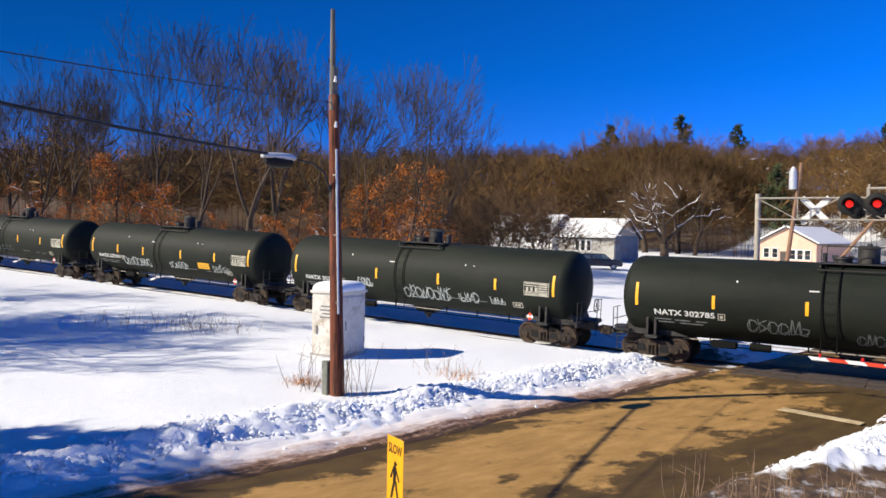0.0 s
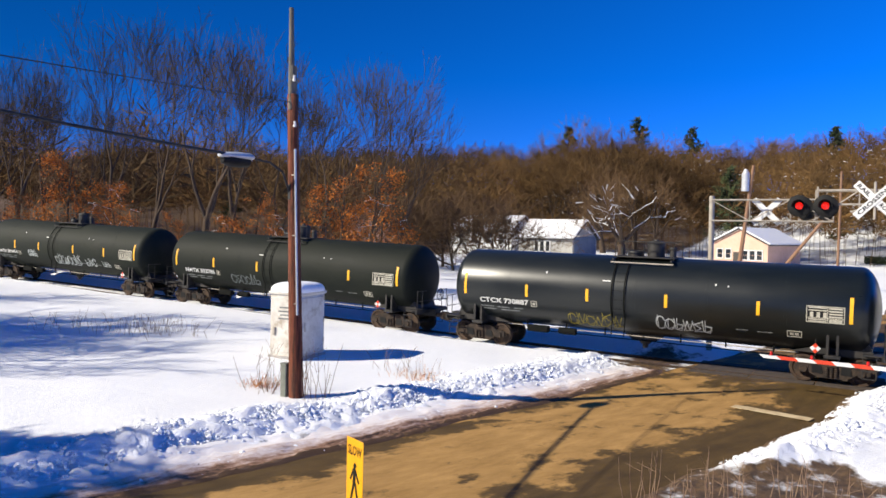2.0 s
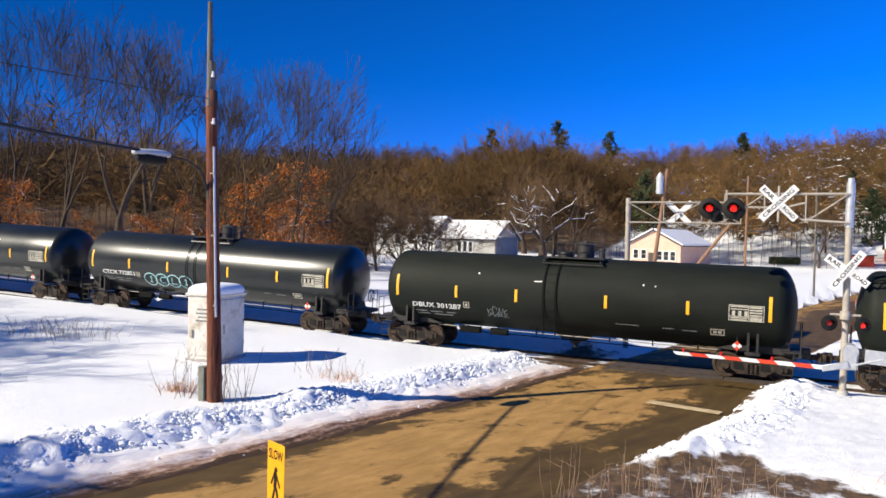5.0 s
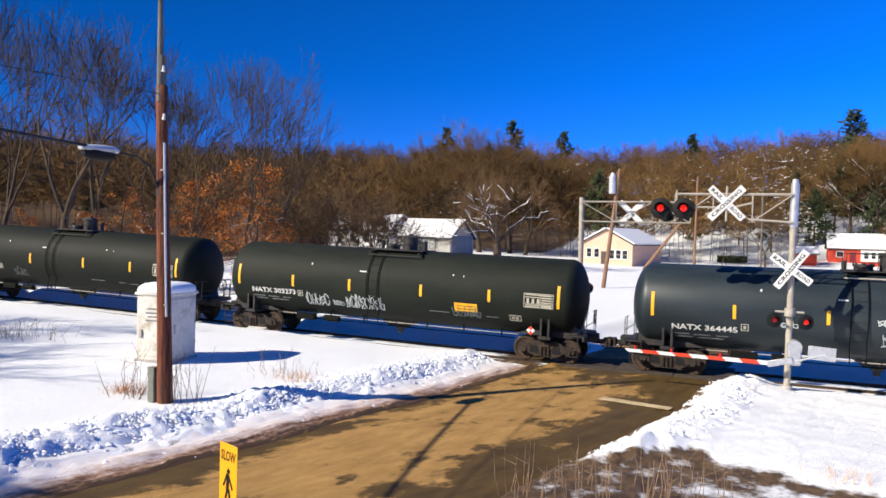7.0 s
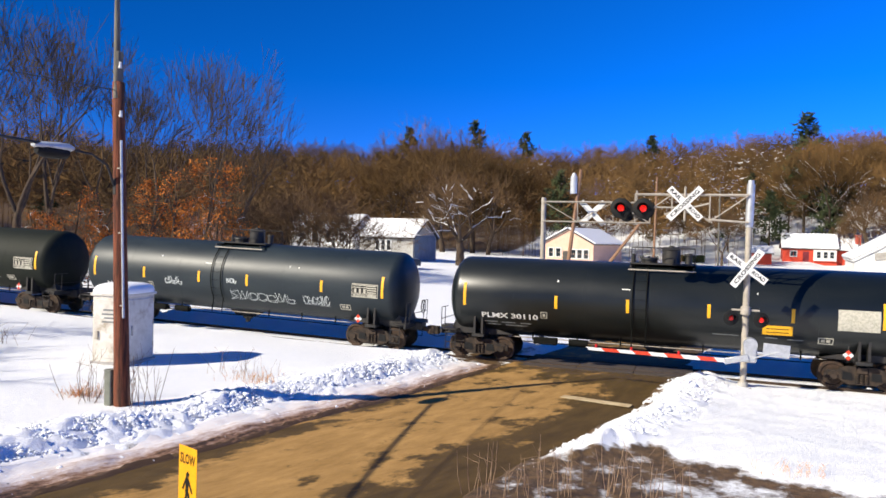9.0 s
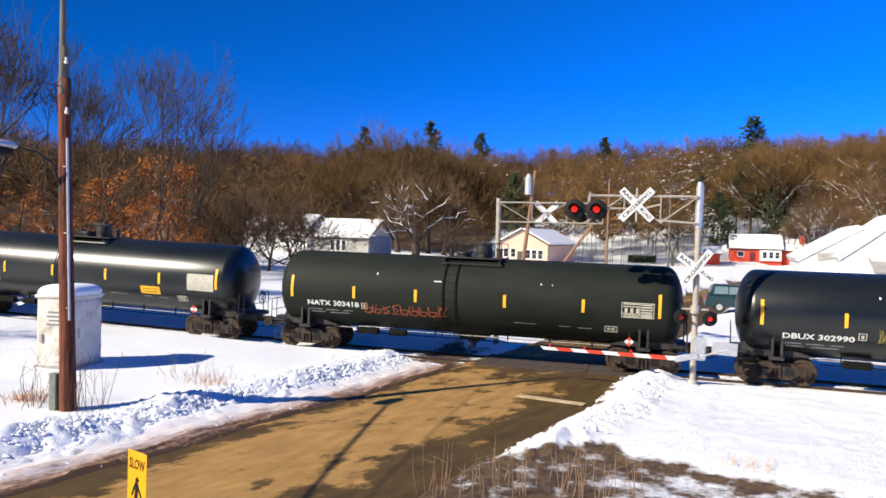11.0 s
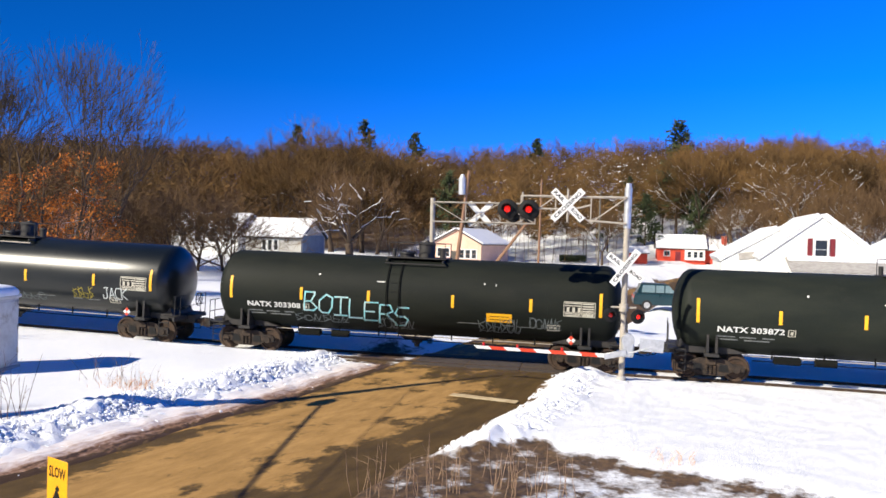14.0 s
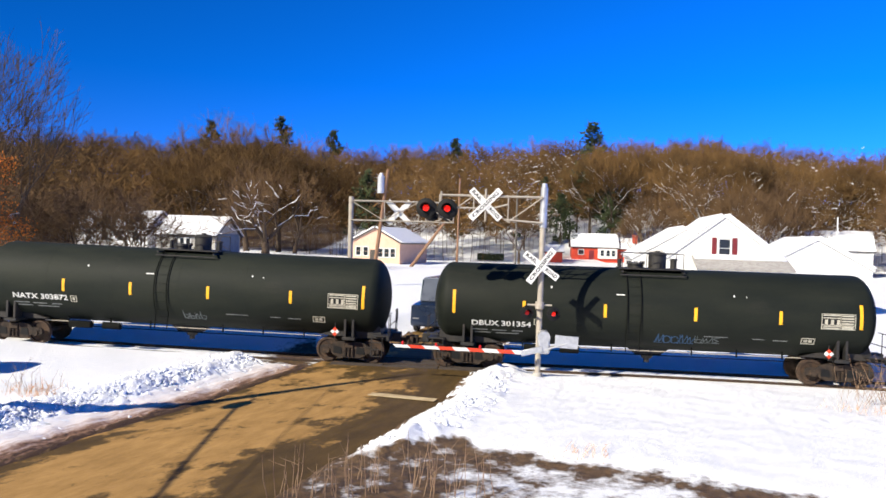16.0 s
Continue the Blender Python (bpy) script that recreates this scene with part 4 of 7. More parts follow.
def slow_sign():
    s = thing("slow_sign", pose(-5.06, 6.80, 0, 0, 0, -23), "yellow roadside slow sign on a thin steel post", "road sign")
    top = 2.5
    bm = bmesh.new()
    box(bm, 0.36, 0.006, 0.80, 0, 0, top - 0.40, bevel=0.002)
    part("plate", bm, SIGN_YELLOW, s)
    bm = bmesh.new()
    box(bm, 0.05, 0.03, top - 0.12, 0, 0.025, (top - 0.12) / 2 - 0.2, bevel=0.004)
    part("post", bm, GALVANISED, s)
    vs, fs = lettering("SLOW", 0.15, "CENTER")
    wide = max(v[0] for v in vs) - min(v[0] for v in vs)
    arrays("letters", [(v[0] * 0.3 / wide, -0.0045, v[1] + top - 0.14) for v in vs], fs, BLACK_PAINT, s)
    bm = bmesh.new()
    for w, h, x, z, r in ((0.055, 0.055, 0.01, -0.30, 45), (0.06, 0.17, 0.0, -0.42, 6), (0.03, 0.17, -0.05, -0.40, 28), (0.03, 0.15, 0.06, -0.42, -30), (0.04, 0.22, -0.04, -0.60, 18), (0.04, 0.22, 0.05, -0.60, -16)):
        box(bm, w, 0.002, h, x, -0.0046, top + z, ry=r)
    part("symbol_bars", bm, BLACK_PAINT, s, "black symbol of plain bars")


slow_sign()


# ---------------------------------------------------------------- the train
CAR_PITCH, SPEED, START = 17.868, 11.782, -2.297
R_TANK, Z_TANK = 1.52, 2.45
WHEEL_R = 0.45


def on_tank(u, v_angle, lift=0.006):
    """A point on the camera side of the shell: u along the car, angle above the middle line."""
    r = R_TANK + lift
    return (u, -r * math.cos(v_angle), Z_TANK + r * math.sin(v_angle))


def patch(bm, u0, u1, a0, a1, lift=0.006, n=4):
    """A thin curved plate that hugs the shell."""
    rows = []
    for i in range(n + 1):
        a = a0 + (a1 - a0) * i / n
        rows.append([bm.verts.new(on_tank(u, a, lift)) for u in (u0, u1)])
    back = [[bm.verts.new(on_tank(u, a0 + (a1 - a0) * i / n, -0.004)) for u in (u0, u1)] for i in (0, n)]
    for p, q in zip(rows, rows[1:]):
        bm.faces.new((p[0], p[1], q[1], q[0]))
    bm.faces.new((back[0][0], back[0][1], rows[0][1], rows[0][0]))
    bm.faces.new((rows[-1][0], rows[-1][1], back[1][1], back[1][0]))
    for k in (0, 1):
        bm.faces.new([r[k] for r in rows] + [back[1][k], back[0][k]])
    bmesh.ops.recalc_face_normals(bm, faces=bm.faces)
    return bm


def ang(z):
    return math.asin(max(-1, min(1, (z - Z_TANK) / R_TANK)))


def wheelset_mesh():
    bm = bmesh.new()
    rod(bm, (0, -0.95, 0), (0, 0.95, 0), 0.085, n=12)
    for s in (-1, 1):
        m = pose(0, 0, 0, 0, 0, 90)
        prof = [(s * 0.66, 0.0), (s * 0.66, 0.12), (s * 0.70, 0.17), (s * 0.69, 0.34), (s * 0.665, 0.37), (s * 0.665, 0.475), (s * 0.695, 0.48), (s * 0.71, WHEEL_R), (s * 0.80, WHEEL_R - 0.004), (s * 0.80, 0.37), (s * 0.765, 0.35), (s * 0.75, 0.17), (s * 0.82, 0.12), (s * 0.82, 0.0)]
        lathe(bm, prof, 28, m)
        for k in range(6):
            a = k * math.pi / 3
            rod(bm, (0.25 * math.cos(a), s * 0.735, 0.25 * math.sin(a)), (0.25 * math.cos(a), s * 0.765, 0.25 * math.sin(a)), 0.028, n=6)
        rod(bm, (0, s * 0.93, 0), (0, s * 1.02, 0), 0.1, 0.09, 12)
        for k in range(3):
            a = k * 2 * math.pi / 3 + 0.3
            rod(bm, (0.06 * math.cos(a), s * 1.0, 0.06 * math.sin(a)), (0.06 * math.cos(a), s * 1.045, 0.06 * math.sin(a)), 0.02, n=6)
    return bm


def sideframe(bm, y):
    half = [(0.0, 0.80), (0.42, 0.80), (0.60, 0.74), (0.78, 0.62), (1.12, 0.60), (1.14, 0.40), (0.98, 0.36), (0.80, 0.44), (0.62, 0.30), (0.42, 0.20), (0.0, 0.20)]
    outer = half + [(-x, z) for x, z in half[-2:0:-1]]
    prism(bm, outer, 0.13, Matrix.Translation((0, y, 0)))
    return bm


def truck(parent, x, axle_mesh):
    t = new("truck")
    t.parent, t.matrix_basis = parent, pose(x, 0, 0)
    for y in (-0.98, 0.98):
        s = -1 if y < 0 else 1
        bm = bmesh.new()
        sideframe(bm, y)
        part("sideframe", bm, TRUCK_IRON, t, smooth=False)
        # black plates on the solid frame paint in the shade of its openings
        for wx in (-0.44, 0.44):
            bm = bmesh.new()
            prism(bm, [(wx - 0.17, 0.36), (wx + 0.17, 0.34), (wx + 0.12, 0.60), (wx - 0.14, 0.62)], 0.03, Matrix.Translation((0, y + s * 0.068, 0)))
            part("frame_window", bm, BLACK_PAINT, t, "black plate painted for the shade in a sideframe opening", smooth=False)
        bm = bmesh.new()
        for k in (-0.14, 0.0, 0.14):
            for j in range(4):
                rod(bm, (k, y + s * 0.075, 0.28 + j * 0.075), (k, y + s * 0.075, 0.325 + j * 0.075), 0.062, n=10)
        tagged(part("spring_nest", bm, TRUCK_IRON, t), "coil springs", kind="stuff")
        for wx in (-0.865, 0.865):
            bm = bmesh.new()
            rod(bm, (wx, y, 0.45), (wx, y + s * 0.12, 0.45), 0.13, 0.12, 14)
            box(bm, 0.36, 0.16, 0.16, wx, y, 0.56, bevel=0.02)
            part("bearing_box", bm, TRUCK_IRON, t)
    bm = bmesh.new()
    box(bm, 0.36, 2.2, 0.24, 0, 0, 0.68, bevel=0.03)
    part("bolster", bm, TRUCK_IRON, t)
    bm = bmesh.new()
    for sx in (-1, 1):
        rod(bm, (sx * 0.40, -0.85, 0.42), (sx * 0.40, 0.85, 0.42), 0.05, n=8)
        for y in (-0.74, 0.74):
            box(bm, 0.07, 0.12, 0.28, sx * 0.41, y, 0.45, bevel=0.015)
    part("brake_beam", bm, BLACK_STEEL, t)
    for wx in (-0.865, 0.865):
        ob = new("wheelset", axle_mesh)
        ob.parent, ob.matrix_basis = t, pose(wx, 0, WHEEL_R)
    return t


cars = []


def stroke(bm, u, z, pts, w=0.045, lift=0.004):
    """One sprayed line on the shell."""
    fine = [pts[0]]
    for a, b in zip(pts, pts[1:]):
        n = max(1, math.ceil(math.dist(a, b) / 0.09))
        fine += [(a[0] + (b[0] - a[0]) * i / n, a[1] + (b[1] - a[1]) * i / n) for i in range(1, n + 1)]
    for (ax, az), (bx, bz) in zip(fine, fine[1:]):
        dx, dz = bx - ax, bz - az
        ln = math.hypot(dx, dz) or 1
        nx, nz = -dz / ln * w / 2, dx / ln * w / 2
        ex, ez = dx / ln * w * 0.4, dz / ln * w * 0.4
        c = [(ax - ex + nx, az - ez + nz), (ax - ex - nx, az - ez - nz), (bx + ex - nx, bz + ez - nz), (bx + ex + nx, bz + ez + nz)]
        bm.faces.new([bm.verts.new(on_tank(u + p, ang(z + q), lift)) for p, q in c])


def scrawl(parent, rng, u, z, wide, high, mat, loops=7, w=0.045):
    """Unreadable sprayed scribble: a run of loops and slashes."""
    bm = bmesh.new()
    for i in range(loops):
        x0 = wide * i / loops
        s = wide / loops
        kind = rng.integers(0, 4)
        hh = high * rng.uniform(0.75, 1.1)
        if kind == 0:
            pts = [(x0 + s * (0.5 + 0.5 * math.cos(a)), hh * (0.5 + 0.5 * math.sin(a))) for a in np.linspace(0.4, 6.2, 10)]
        elif kind == 1:
            pts = [(x0, 0), (x0 + s * 0.4, hh), (x0 + s * 0.6, hh * 0.1), (x0 + s, hh * 0.95)]
        elif kind == 2:
            pts = [(x0, hh), (x0 + s * 0.1, hh * 0.1), (x0 + s * 0.7, 0), (x0 + s * 0.95, hh * 0.5), (x0 + s * 0.3, hh * 0.55)]
        else:
            pts = [(x0 + s * 0.9, hh), (x0 + s * 0.15, hh * 0.75), (x0 + s * 0.8, hh * 0.4), (x0 + s * 0.1, 0.0)]
        stroke(bm, u, z, pts, w, 0.004 + 0.0006 * i)
        lean = rng.uniform(-0.2, 0.35) * s
        again = [(x0 + s * 0.1 + lean, hh * 1.05), (x0 + s * 0.25, hh * 0.05), (x0 + s * 0.95, hh * rng.uniform(0, 0.4))]
        stroke(bm, u, z, again, w * 0.8, 0.0075 + 0.0006 * i)
    part("graffiti", bm, mat, parent, "sprayed graffiti scrawl", smooth=False)


# pen strokes of hand-drawn capitals on a grid 4 wide and 6 high
PEN = {"B": "00 06 36 35 23 03 23 41 30 00", "O": "26 04 01 10 30 42 45 26", "I": "06 46|26 20|00 40", "L": "06 00 40", "E": "46 06 00 40|03 33",
       "R": "00 06 36 44 23 03|23 50", "S": "46 16 04 13 33 42 30 00", "J": "16 46|36 31 20 00 02", "A": "00 26 40|12 32", "C": "46 16 04 02 10 40", "K": "06 00|46 03 40",
       "N": "00 06 40 46", "1": "15 26 20|10 30"}


def sprayed_word(parent, word, u, z, wide, high, mat, w=0.05, slope=0.0, rings=False):
    bm = bmesh.new()
    s = wide / len(word)
    for i, ch in enumerate(word):
        for j, run in enumerate(PEN[ch].split("|")):
            k = 0.5 if rings else 1.0
            pts = [((i + 0.5) * s + (int(p[0]) - 2) / 4 * s * 0.86 * k + 0.12 * s * (int(p[1]) / 6), high / 2 + (int(p[1]) / 6 - 0.5) * high * k + slope * i) for p in run.split()]
            stroke(bm, u, z, pts, w, 0.0085 + 0.0004 * j)
        if rings:
            stroke(bm, u, z, [((i + 0.5 + 0.54 * math.cos(a)) * s, high * (0.5 + 0.52 * math.sin(a))) for a in np.linspace(0.3, 6.6, 18)], w, 0.0095 + 0.0003 * i)
    part("graffiti", bm, mat, parent, "sprayed graffiti letters", smooth=False)


def tank_car(gloss):
    c = thing("tank_car", Matrix(), "black railroad tank car with yellow reflectors", "tank car", "tank cars of the train")
    paint = (TANK_MATT, TANK_GLOSS, TANK_BLUE)[gloss]
    L, H = 7.38, 0.66
    prof = [(-L - H, 0)]
    prof += [(-L - H * math.cos(a), R_TANK * math.sin(a)) for a in np.linspace(0.14, math.pi / 2, 9)]
    for s in (-5.2, -2.6, 0, 2.6, 5.2):
        prof += [(s - 0.041, R_TANK), (s - 0.04, R_TANK + 0.003), (s + 0.04, R_TANK + 0.003), (s + 0.041, R_TANK)]
    prof += [(L + H * math.cos(a), R_TANK * math.sin(a)) for a in np.linspace(math.pi / 2, 0.14, 9)] + [(L + H, 0)]
    bm = bmesh.new()
    lathe(bm, prof, 56, Matrix.Translation((0, 0, Z_TANK)))
    part("tank", bm, paint, c)
    # end sills, draft gear, couplers
    for s in (-1, 1):
        bm = bmesh.new()
        box(bm, 2.5, 0.5, 0.34, s * 7.25, 0, 0.98, bevel=0.02)
        prism(bm, [(s * 5.4, 1.0), (s * 7.9, 0.95), (s * 7.7, 1.5), (s * 7.0, 1.35), (s * 5.9, 1.15)], 1.7)
        part("stub_sill", bm, BLACK_STEEL, c)
        bm = bmesh.new()
        box(bm, 0.75, 0.16, 0.18, s * 8.6, 0, 0.86, bevel=0.02)
        prism(bm, [(s * 8.7, 0.70), (s * 8.98, 0.70), (s * 9.0, 1.02), (s * 8.7, 1.02)], 0.3)
        part("coupler", bm, TRUCK_IRON, c, "rusty knuckle coupler")
        bm = bmesh.new()
        box(bm, 0.1, 2.7, 0.14, s * 8.15, 0, 1.02, bevel=0.01)
        box(bm, 0.62, 2.5, 0.05, s * 7.85, 0, 1.1, bevel=0.008)
        part("end_platform", bm, BLACK_STEEL, c)
        for y in (-1.28, -0.85, 0.85, 1.28):
            bm = bmesh.new()
            rod(bm, (s * 8.16, y, 1.1), (s * 8.16, y, 1.95), 0.016, n=6)
            part("railing_post", bm, BLACK_STEEL, c)
        bm = bmesh.new()
        rod(bm, (s * 8.16, -1.28, 1.95), (s * 8.16, -0.5, 1.95), 0.016, n=6)
        rod(bm, (s * 8.16, 1.28, 1.95), (s * 8.16, 0.5, 1.95), 0.016, n=6)
        rod(bm, (s * 8.16, -1.28, 1.5), (s * 8.16, 1.28, 1.5), 0.016, n=6)
        part("end_railing", bm, BLACK_STEEL, c)
        for y in (-1, 1):
            bm = bmesh.new()
            for dx in (-0.2, 0.2):
                rod(bm, (s * 7.75 + dx, y * 1.36, 0.35), (s * 7.75 + dx, y * 1.36, 1.12), 0.016, n=6)
            for z in (0.36, 0.62, 0.88):
                box(bm, 0.42, 0.05, 0.025, s * 7.75, y * 1.36, z)
            part("sill_step", bm, BLACK_STEEL, c)
        bm = bmesh.new()
        pipe(bm, [(s * 8.3, 0.45, 0.95), (s * 8.6, 0.5, 0.6), (s * 8.93, 0.35, 0.55)], 0.022, 6)
        part("air_hose", bm, CABLE_BLACK, c)
        # saddle webs between tank and sill, seen as posts over the trucks
        bm = bmesh.new()
        for dx in (-0.5, 0.5):
            prism(bm, [(s * 6.65 + dx * 0.3 - 0.04, 1.02), (s * 6.65 + dx * 0.3 + 0.04, 1.02), (s * 6.65 + dx * 0.3 + 0.04, 1.75), (s * 6.65 + dx * 0.3 - 0.04, 1.75)], 2.62)
        box(bm, 0.5, 2.7, 0.12, s * 6.65, 0, 0.95, bevel=0.015)
        part("body_bolster", bm, BLACK_STEEL, c)
    # brake wheel and rigging on one end
    bm = bmesh.new()
    ring = [(8.22, 0.6 + 0.28 * math.cos(a), 1.72 + 0.28 * math.sin(a)) for a in np.linspace(0, 2 * math.pi, 17)]
    pipe(bm, ring, 0.018, 6)
    for a in np.linspace(0, math.pi, 4)[:-1]:
        rod(bm, (8.22, 0.6 - 0.28 * math.cos(a), 1.72 - 0.28 * math.sin(a)), (8.22, 0.6 + 0.28 * math.cos(a), 1.72 + 0.28 * math.sin(a)), 0.012, n=6)
    part("brake_wheel", bm, BLACK_STEEL, c)
    # underside: walkway rail, pipes, bottom outlet, brake gear
    for y in (-0.72, 0.72):
        bm = bmesh.new()
        rod(bm, (-5.6, y, 0.93), (5.6, y, 0.93), 0.018, n=6)
        part("side_pipe", bm, GALVANISED if y < 0 else BLACK_STEEL, c, "long thin pipe under the shell")
    bm = bmesh.new()
    rod(bm, (0.1, 0, 0.98), (0.1, 0, 0.58), 0.32, 0.2, 16)
    rod(bm, (0.1, 0, 0.6), (0.1, 0, 0.42), 0.12, 0.1, 12)
    prism(bm, [(-0.7, 0.98), (0.9, 0.98), (0.55, 0.72), (-0.35, 0.72)], 0.5)
    part("bottom_outlet", bm, BLACK_STEEL, c)
    bm = bmesh.new()
    box(bm, 0.9, 0.3, 0.26, -4.1, -0.75, 0.85, bevel=0.03)
    rod(bm, (-3.2, -0.75, 0.85), (-2.5, -0.75, 0.85), 0.14, n=12)
    rod(bm, (-5.2, -0.3, 0.72), (5.2, -0.3, 0.72), 0.02, n=6)
    part("brake_reservoir", bm, LADDER_BLACK, c)
    # top: platform, manway, valve housing, rails
    bm = bmesh.new()
    box(bm, 2.35, 1.5, 0.05, 0.1, 0, 3.96, bevel=0.01)
    for x in (-1.0, 1.2):
        box(bm, 0.06, 2.1, 0.06, x, 0, 3.86)
    part("top_platform", bm, BLACK_STEEL, c)
    bm = bmesh.new()
    rod(bm, (-1.08, -1.02, 3.74), (1.28, -1.02, 3.74), 0.028, n=6)
    part("walkway_edge", bm, GALVANISED if gloss else BLACK_STEEL, c)
    bm = bmesh.new()
    rod(bm, (0.38, 0, 3.9), (0.38, 0, 4.5), 0.33, n=20)
    rod(bm, (0.38, 0, 4.5), (0.38, 0, 4.6), 0.37, 0.28, 20)
    rod(bm, (0.38, 0, 4.6), (0.38, 0, 4.66), 0.1, 0.08, 10)
    part("valve_housing", bm, BLACK_STEEL, c)
    bm = bmesh.new()
    rod(bm, (-0.42, 0, 3.9), (-0.42, 0, 4.12), 0.30, n=20)
    rod(bm, (-0.42, 0, 4.12), (-0.42, 0, 4.19), 0.36, 0.33, 20)
    for k in range(8):
        a = k * math.pi / 4
        rod(bm, (-0.42 + 0.31 * math.cos(a), 0.31 * math.sin(a), 4.12), (-0.42 + 0.31 * math.cos(a), 0.31 * math.sin(a), 4.24), 0.03, n=6)
    part("manway", bm, BLACK_STEEL, c)
    bm = bmesh.new()
    rod(bm, (1.0, 0.1, 3.9), (1.0, 0.1, 4.3), 0.13, 0.12, 12)
    rod(bm, (1.0, 0.1, 4.3), (1.0, 0.1, 4.37), 0.17, 0.12, 12)
    part("relief_valve", bm, BLACK_STEEL, c)
    bm = bmesh.new()
    rod(bm, (-1.0, 0.2, 3.9), (-1.0, 0.2, 4.3), 0.08, 0.08, 10)
    part("vent_valve", bm, BLACK_STEEL, c)
    for y in (-0.72, 0.72):
        bm = bmesh.new()
        for x in (-1.0, 0.1, 1.22):
            rod(bm, (x, y, 3.95), (x, y, 4.55), 0.016, n=6)
        rod(bm, (-1.0, y, 4.55), (1.22, y, 4.55), 0.016, n=6)
        part("handrail", bm, BLACK_STEEL, c)
    # two ladders down the camera side and the far side
    for side in (-1, 1):
        for x in (-0.86, -0.37):
            bm = bmesh.new()
            pts = [(x, side * (R_TANK + 0.06) * math.cos(a), Z_TANK + (R_TANK + 0.06) * math.sin(a)) for a in np.linspace(1.15, -0.62, 12)]
            pts.append((x, side * (R_TANK * 0.9), 0.95))
            pipe(bm, pts, 0.022, 6)
            part("ladder_rail", bm, LADDER_BLACK, c)
        for a in np.linspace(1.05, -0.75, 9):
            bm = bmesh.new()
            y, z = side * (R_TANK + 0.06) * math.cos(a), Z_TANK + (R_TANK + 0.06) * math.sin(a)
            rod(bm, (-0.86, y, z), (-0.37, y, z), 0.006, n=5)
            part("ladder_rung", bm, LADDER_BLACK, c)
    # reflectors and stencils
    for i, u in enumerate((-7.17, -4.5, -1.95, 1.55, 4.47, 7.17)):
        bm = bmesh.new()
        if i in (0, 5):
            patch(bm, u - 0.055, u + 0.055, ang(2.12), ang(2.98))
        else:
            patch(bm, u - 0.055, u + 0.055, ang(2.18), ang(2.66))
        part("reflector", bm, YELLOW, c, "yellow reflective strip", smooth=False)
    bm = bmesh.new()
    patch(bm, 5.84, 6.98, ang(2.10), ang(2.64), 0.004, 4)
    tp = part("test_panel", bm, BLACK_PAINT, c, "stencilled test data panel", smooth=False)
    bm = bmesh.new()
    for zc in (2.105, 2.25, 2.635):
        patch(bm, 5.84, 6.98, ang(zc - 0.012), ang(zc + 0.012), 0.007, 1)
    for uc in (5.85, 6.48, 6.97):
        patch(bm, uc - 0.012, uc + 0.012, ang(2.10), ang(2.64), 0.0065, 3)
    for zc in (2.59, 2.50, 2.20, 2.14):
        patch(bm, 5.9, 6.45, ang(zc - 0.018), ang(zc + 0.018), 0.008, 1)
    for zc in (2.58, 2.49, 2.40, 2.31, 2.2, 2.145):
        patch(bm, 6.52, 6.92, ang(zc - 0.025), ang(zc + 0.025), 0.008, 1)
    for u in (6.0, 6.2, 6.4):
        patch(bm, u - 0.05, u + 0.05, ang(2.27), ang(2.44), 0.008, 1)
    part("panel_print", bm, PANEL_TAN, tp, smooth=False)
    bm = bmesh.new()
    for (u0, u1, z0, z1) in ((5.25, 5.72, 1.50, 1.53), (5.25, 5.72, 1.70, 1.73), (5.25, 5.28, 1.5, 1.73), (5.69, 5.72, 1.5, 1.73), (5.34, 5.46, 1.57, 1.66), (5.5, 5.62, 1.57, 1.66)):
        patch(bm, u0, u1, ang(z0), ang(z1), 0.006, 1)
    part("stencil_frame", bm, PANEL_TAN, c, smooth=False)
    for (u0, u1, zc) in ((1.9, 2.75, 1.62), (3.6, 4.0, 1.6), (4.3, 4.8, 1.58)):
        bm = bmesh.new()
        patch(bm, u0, u1, ang(zc - 0.014), ang(zc + 0.014), 0.005, 1)
        part("stencil_line", bm, STENCIL_DIM, c, smooth=False)
    for u0, u1, zc, hz in ((-3.62, -3.56, 3.2, 0.035), (-1.25, -0.95, 3.02, 0.02), (2.86, 2.91, 3.12, 0.03), (3.3, 3.33, 3.1, 0.03)):
        bm = bmesh.new()
        patch(bm, u0, u1, ang(zc - hz), ang(zc + hz), 0.006, 1)
        part("stencil_mark", bm, STENCIL, c, smooth=False)
    for x in (-4.6, -2.9, -1.3, 1.6, 3.2, 4.8):
        bm = bmesh.new()
        box(bm, 0.05, 0.03, 0.3, x, -0.74, 1.0)
        part("pipe_hanger", bm, LADDER_BLACK, c)
    # hazard placards: red diamonds on small holders
    for u, y, z in ((6.15, -1.44, 1.22), (6.15, 1.44, 1.22)):
        bm = bmesh.new()
        box(bm, 0.24, 0.015, 0.24, u, y, z, ry=45, bevel=0.003)
        pl = part("placard", bm, WHITE_PAINT, c, "diamond hazard placard")
        bm = bmesh.new()
        s = -1 if y < 0 else 1
        for dx, dz in ((0, 0.125), (0, -0.125)):
            box(bm, 0.12, 0.006, 0.12, u + dx * 0.72, y + s * 0.011, z + dz * 0.72, ry=45)
        part("placard_print", bm, RED_PAINT, pl, smooth=False)
        bm = bmesh.new()
        rod(bm, (u, y - s * 0.02, z + 0.3), (u, y - s * 0.02, z - 0.25), 0.015, n=6)
        part("placard_holder", bm, BLACK_STEEL, c)
    for x in (-6.65, 6.65):
        truck(c, x, AXLE)
    return c


bm = wheelset_mesh()
_w = part("wheelset", bm, WHEEL_STEEL)
AXLE = _w.data
bpy.data.objects.remove(_w)

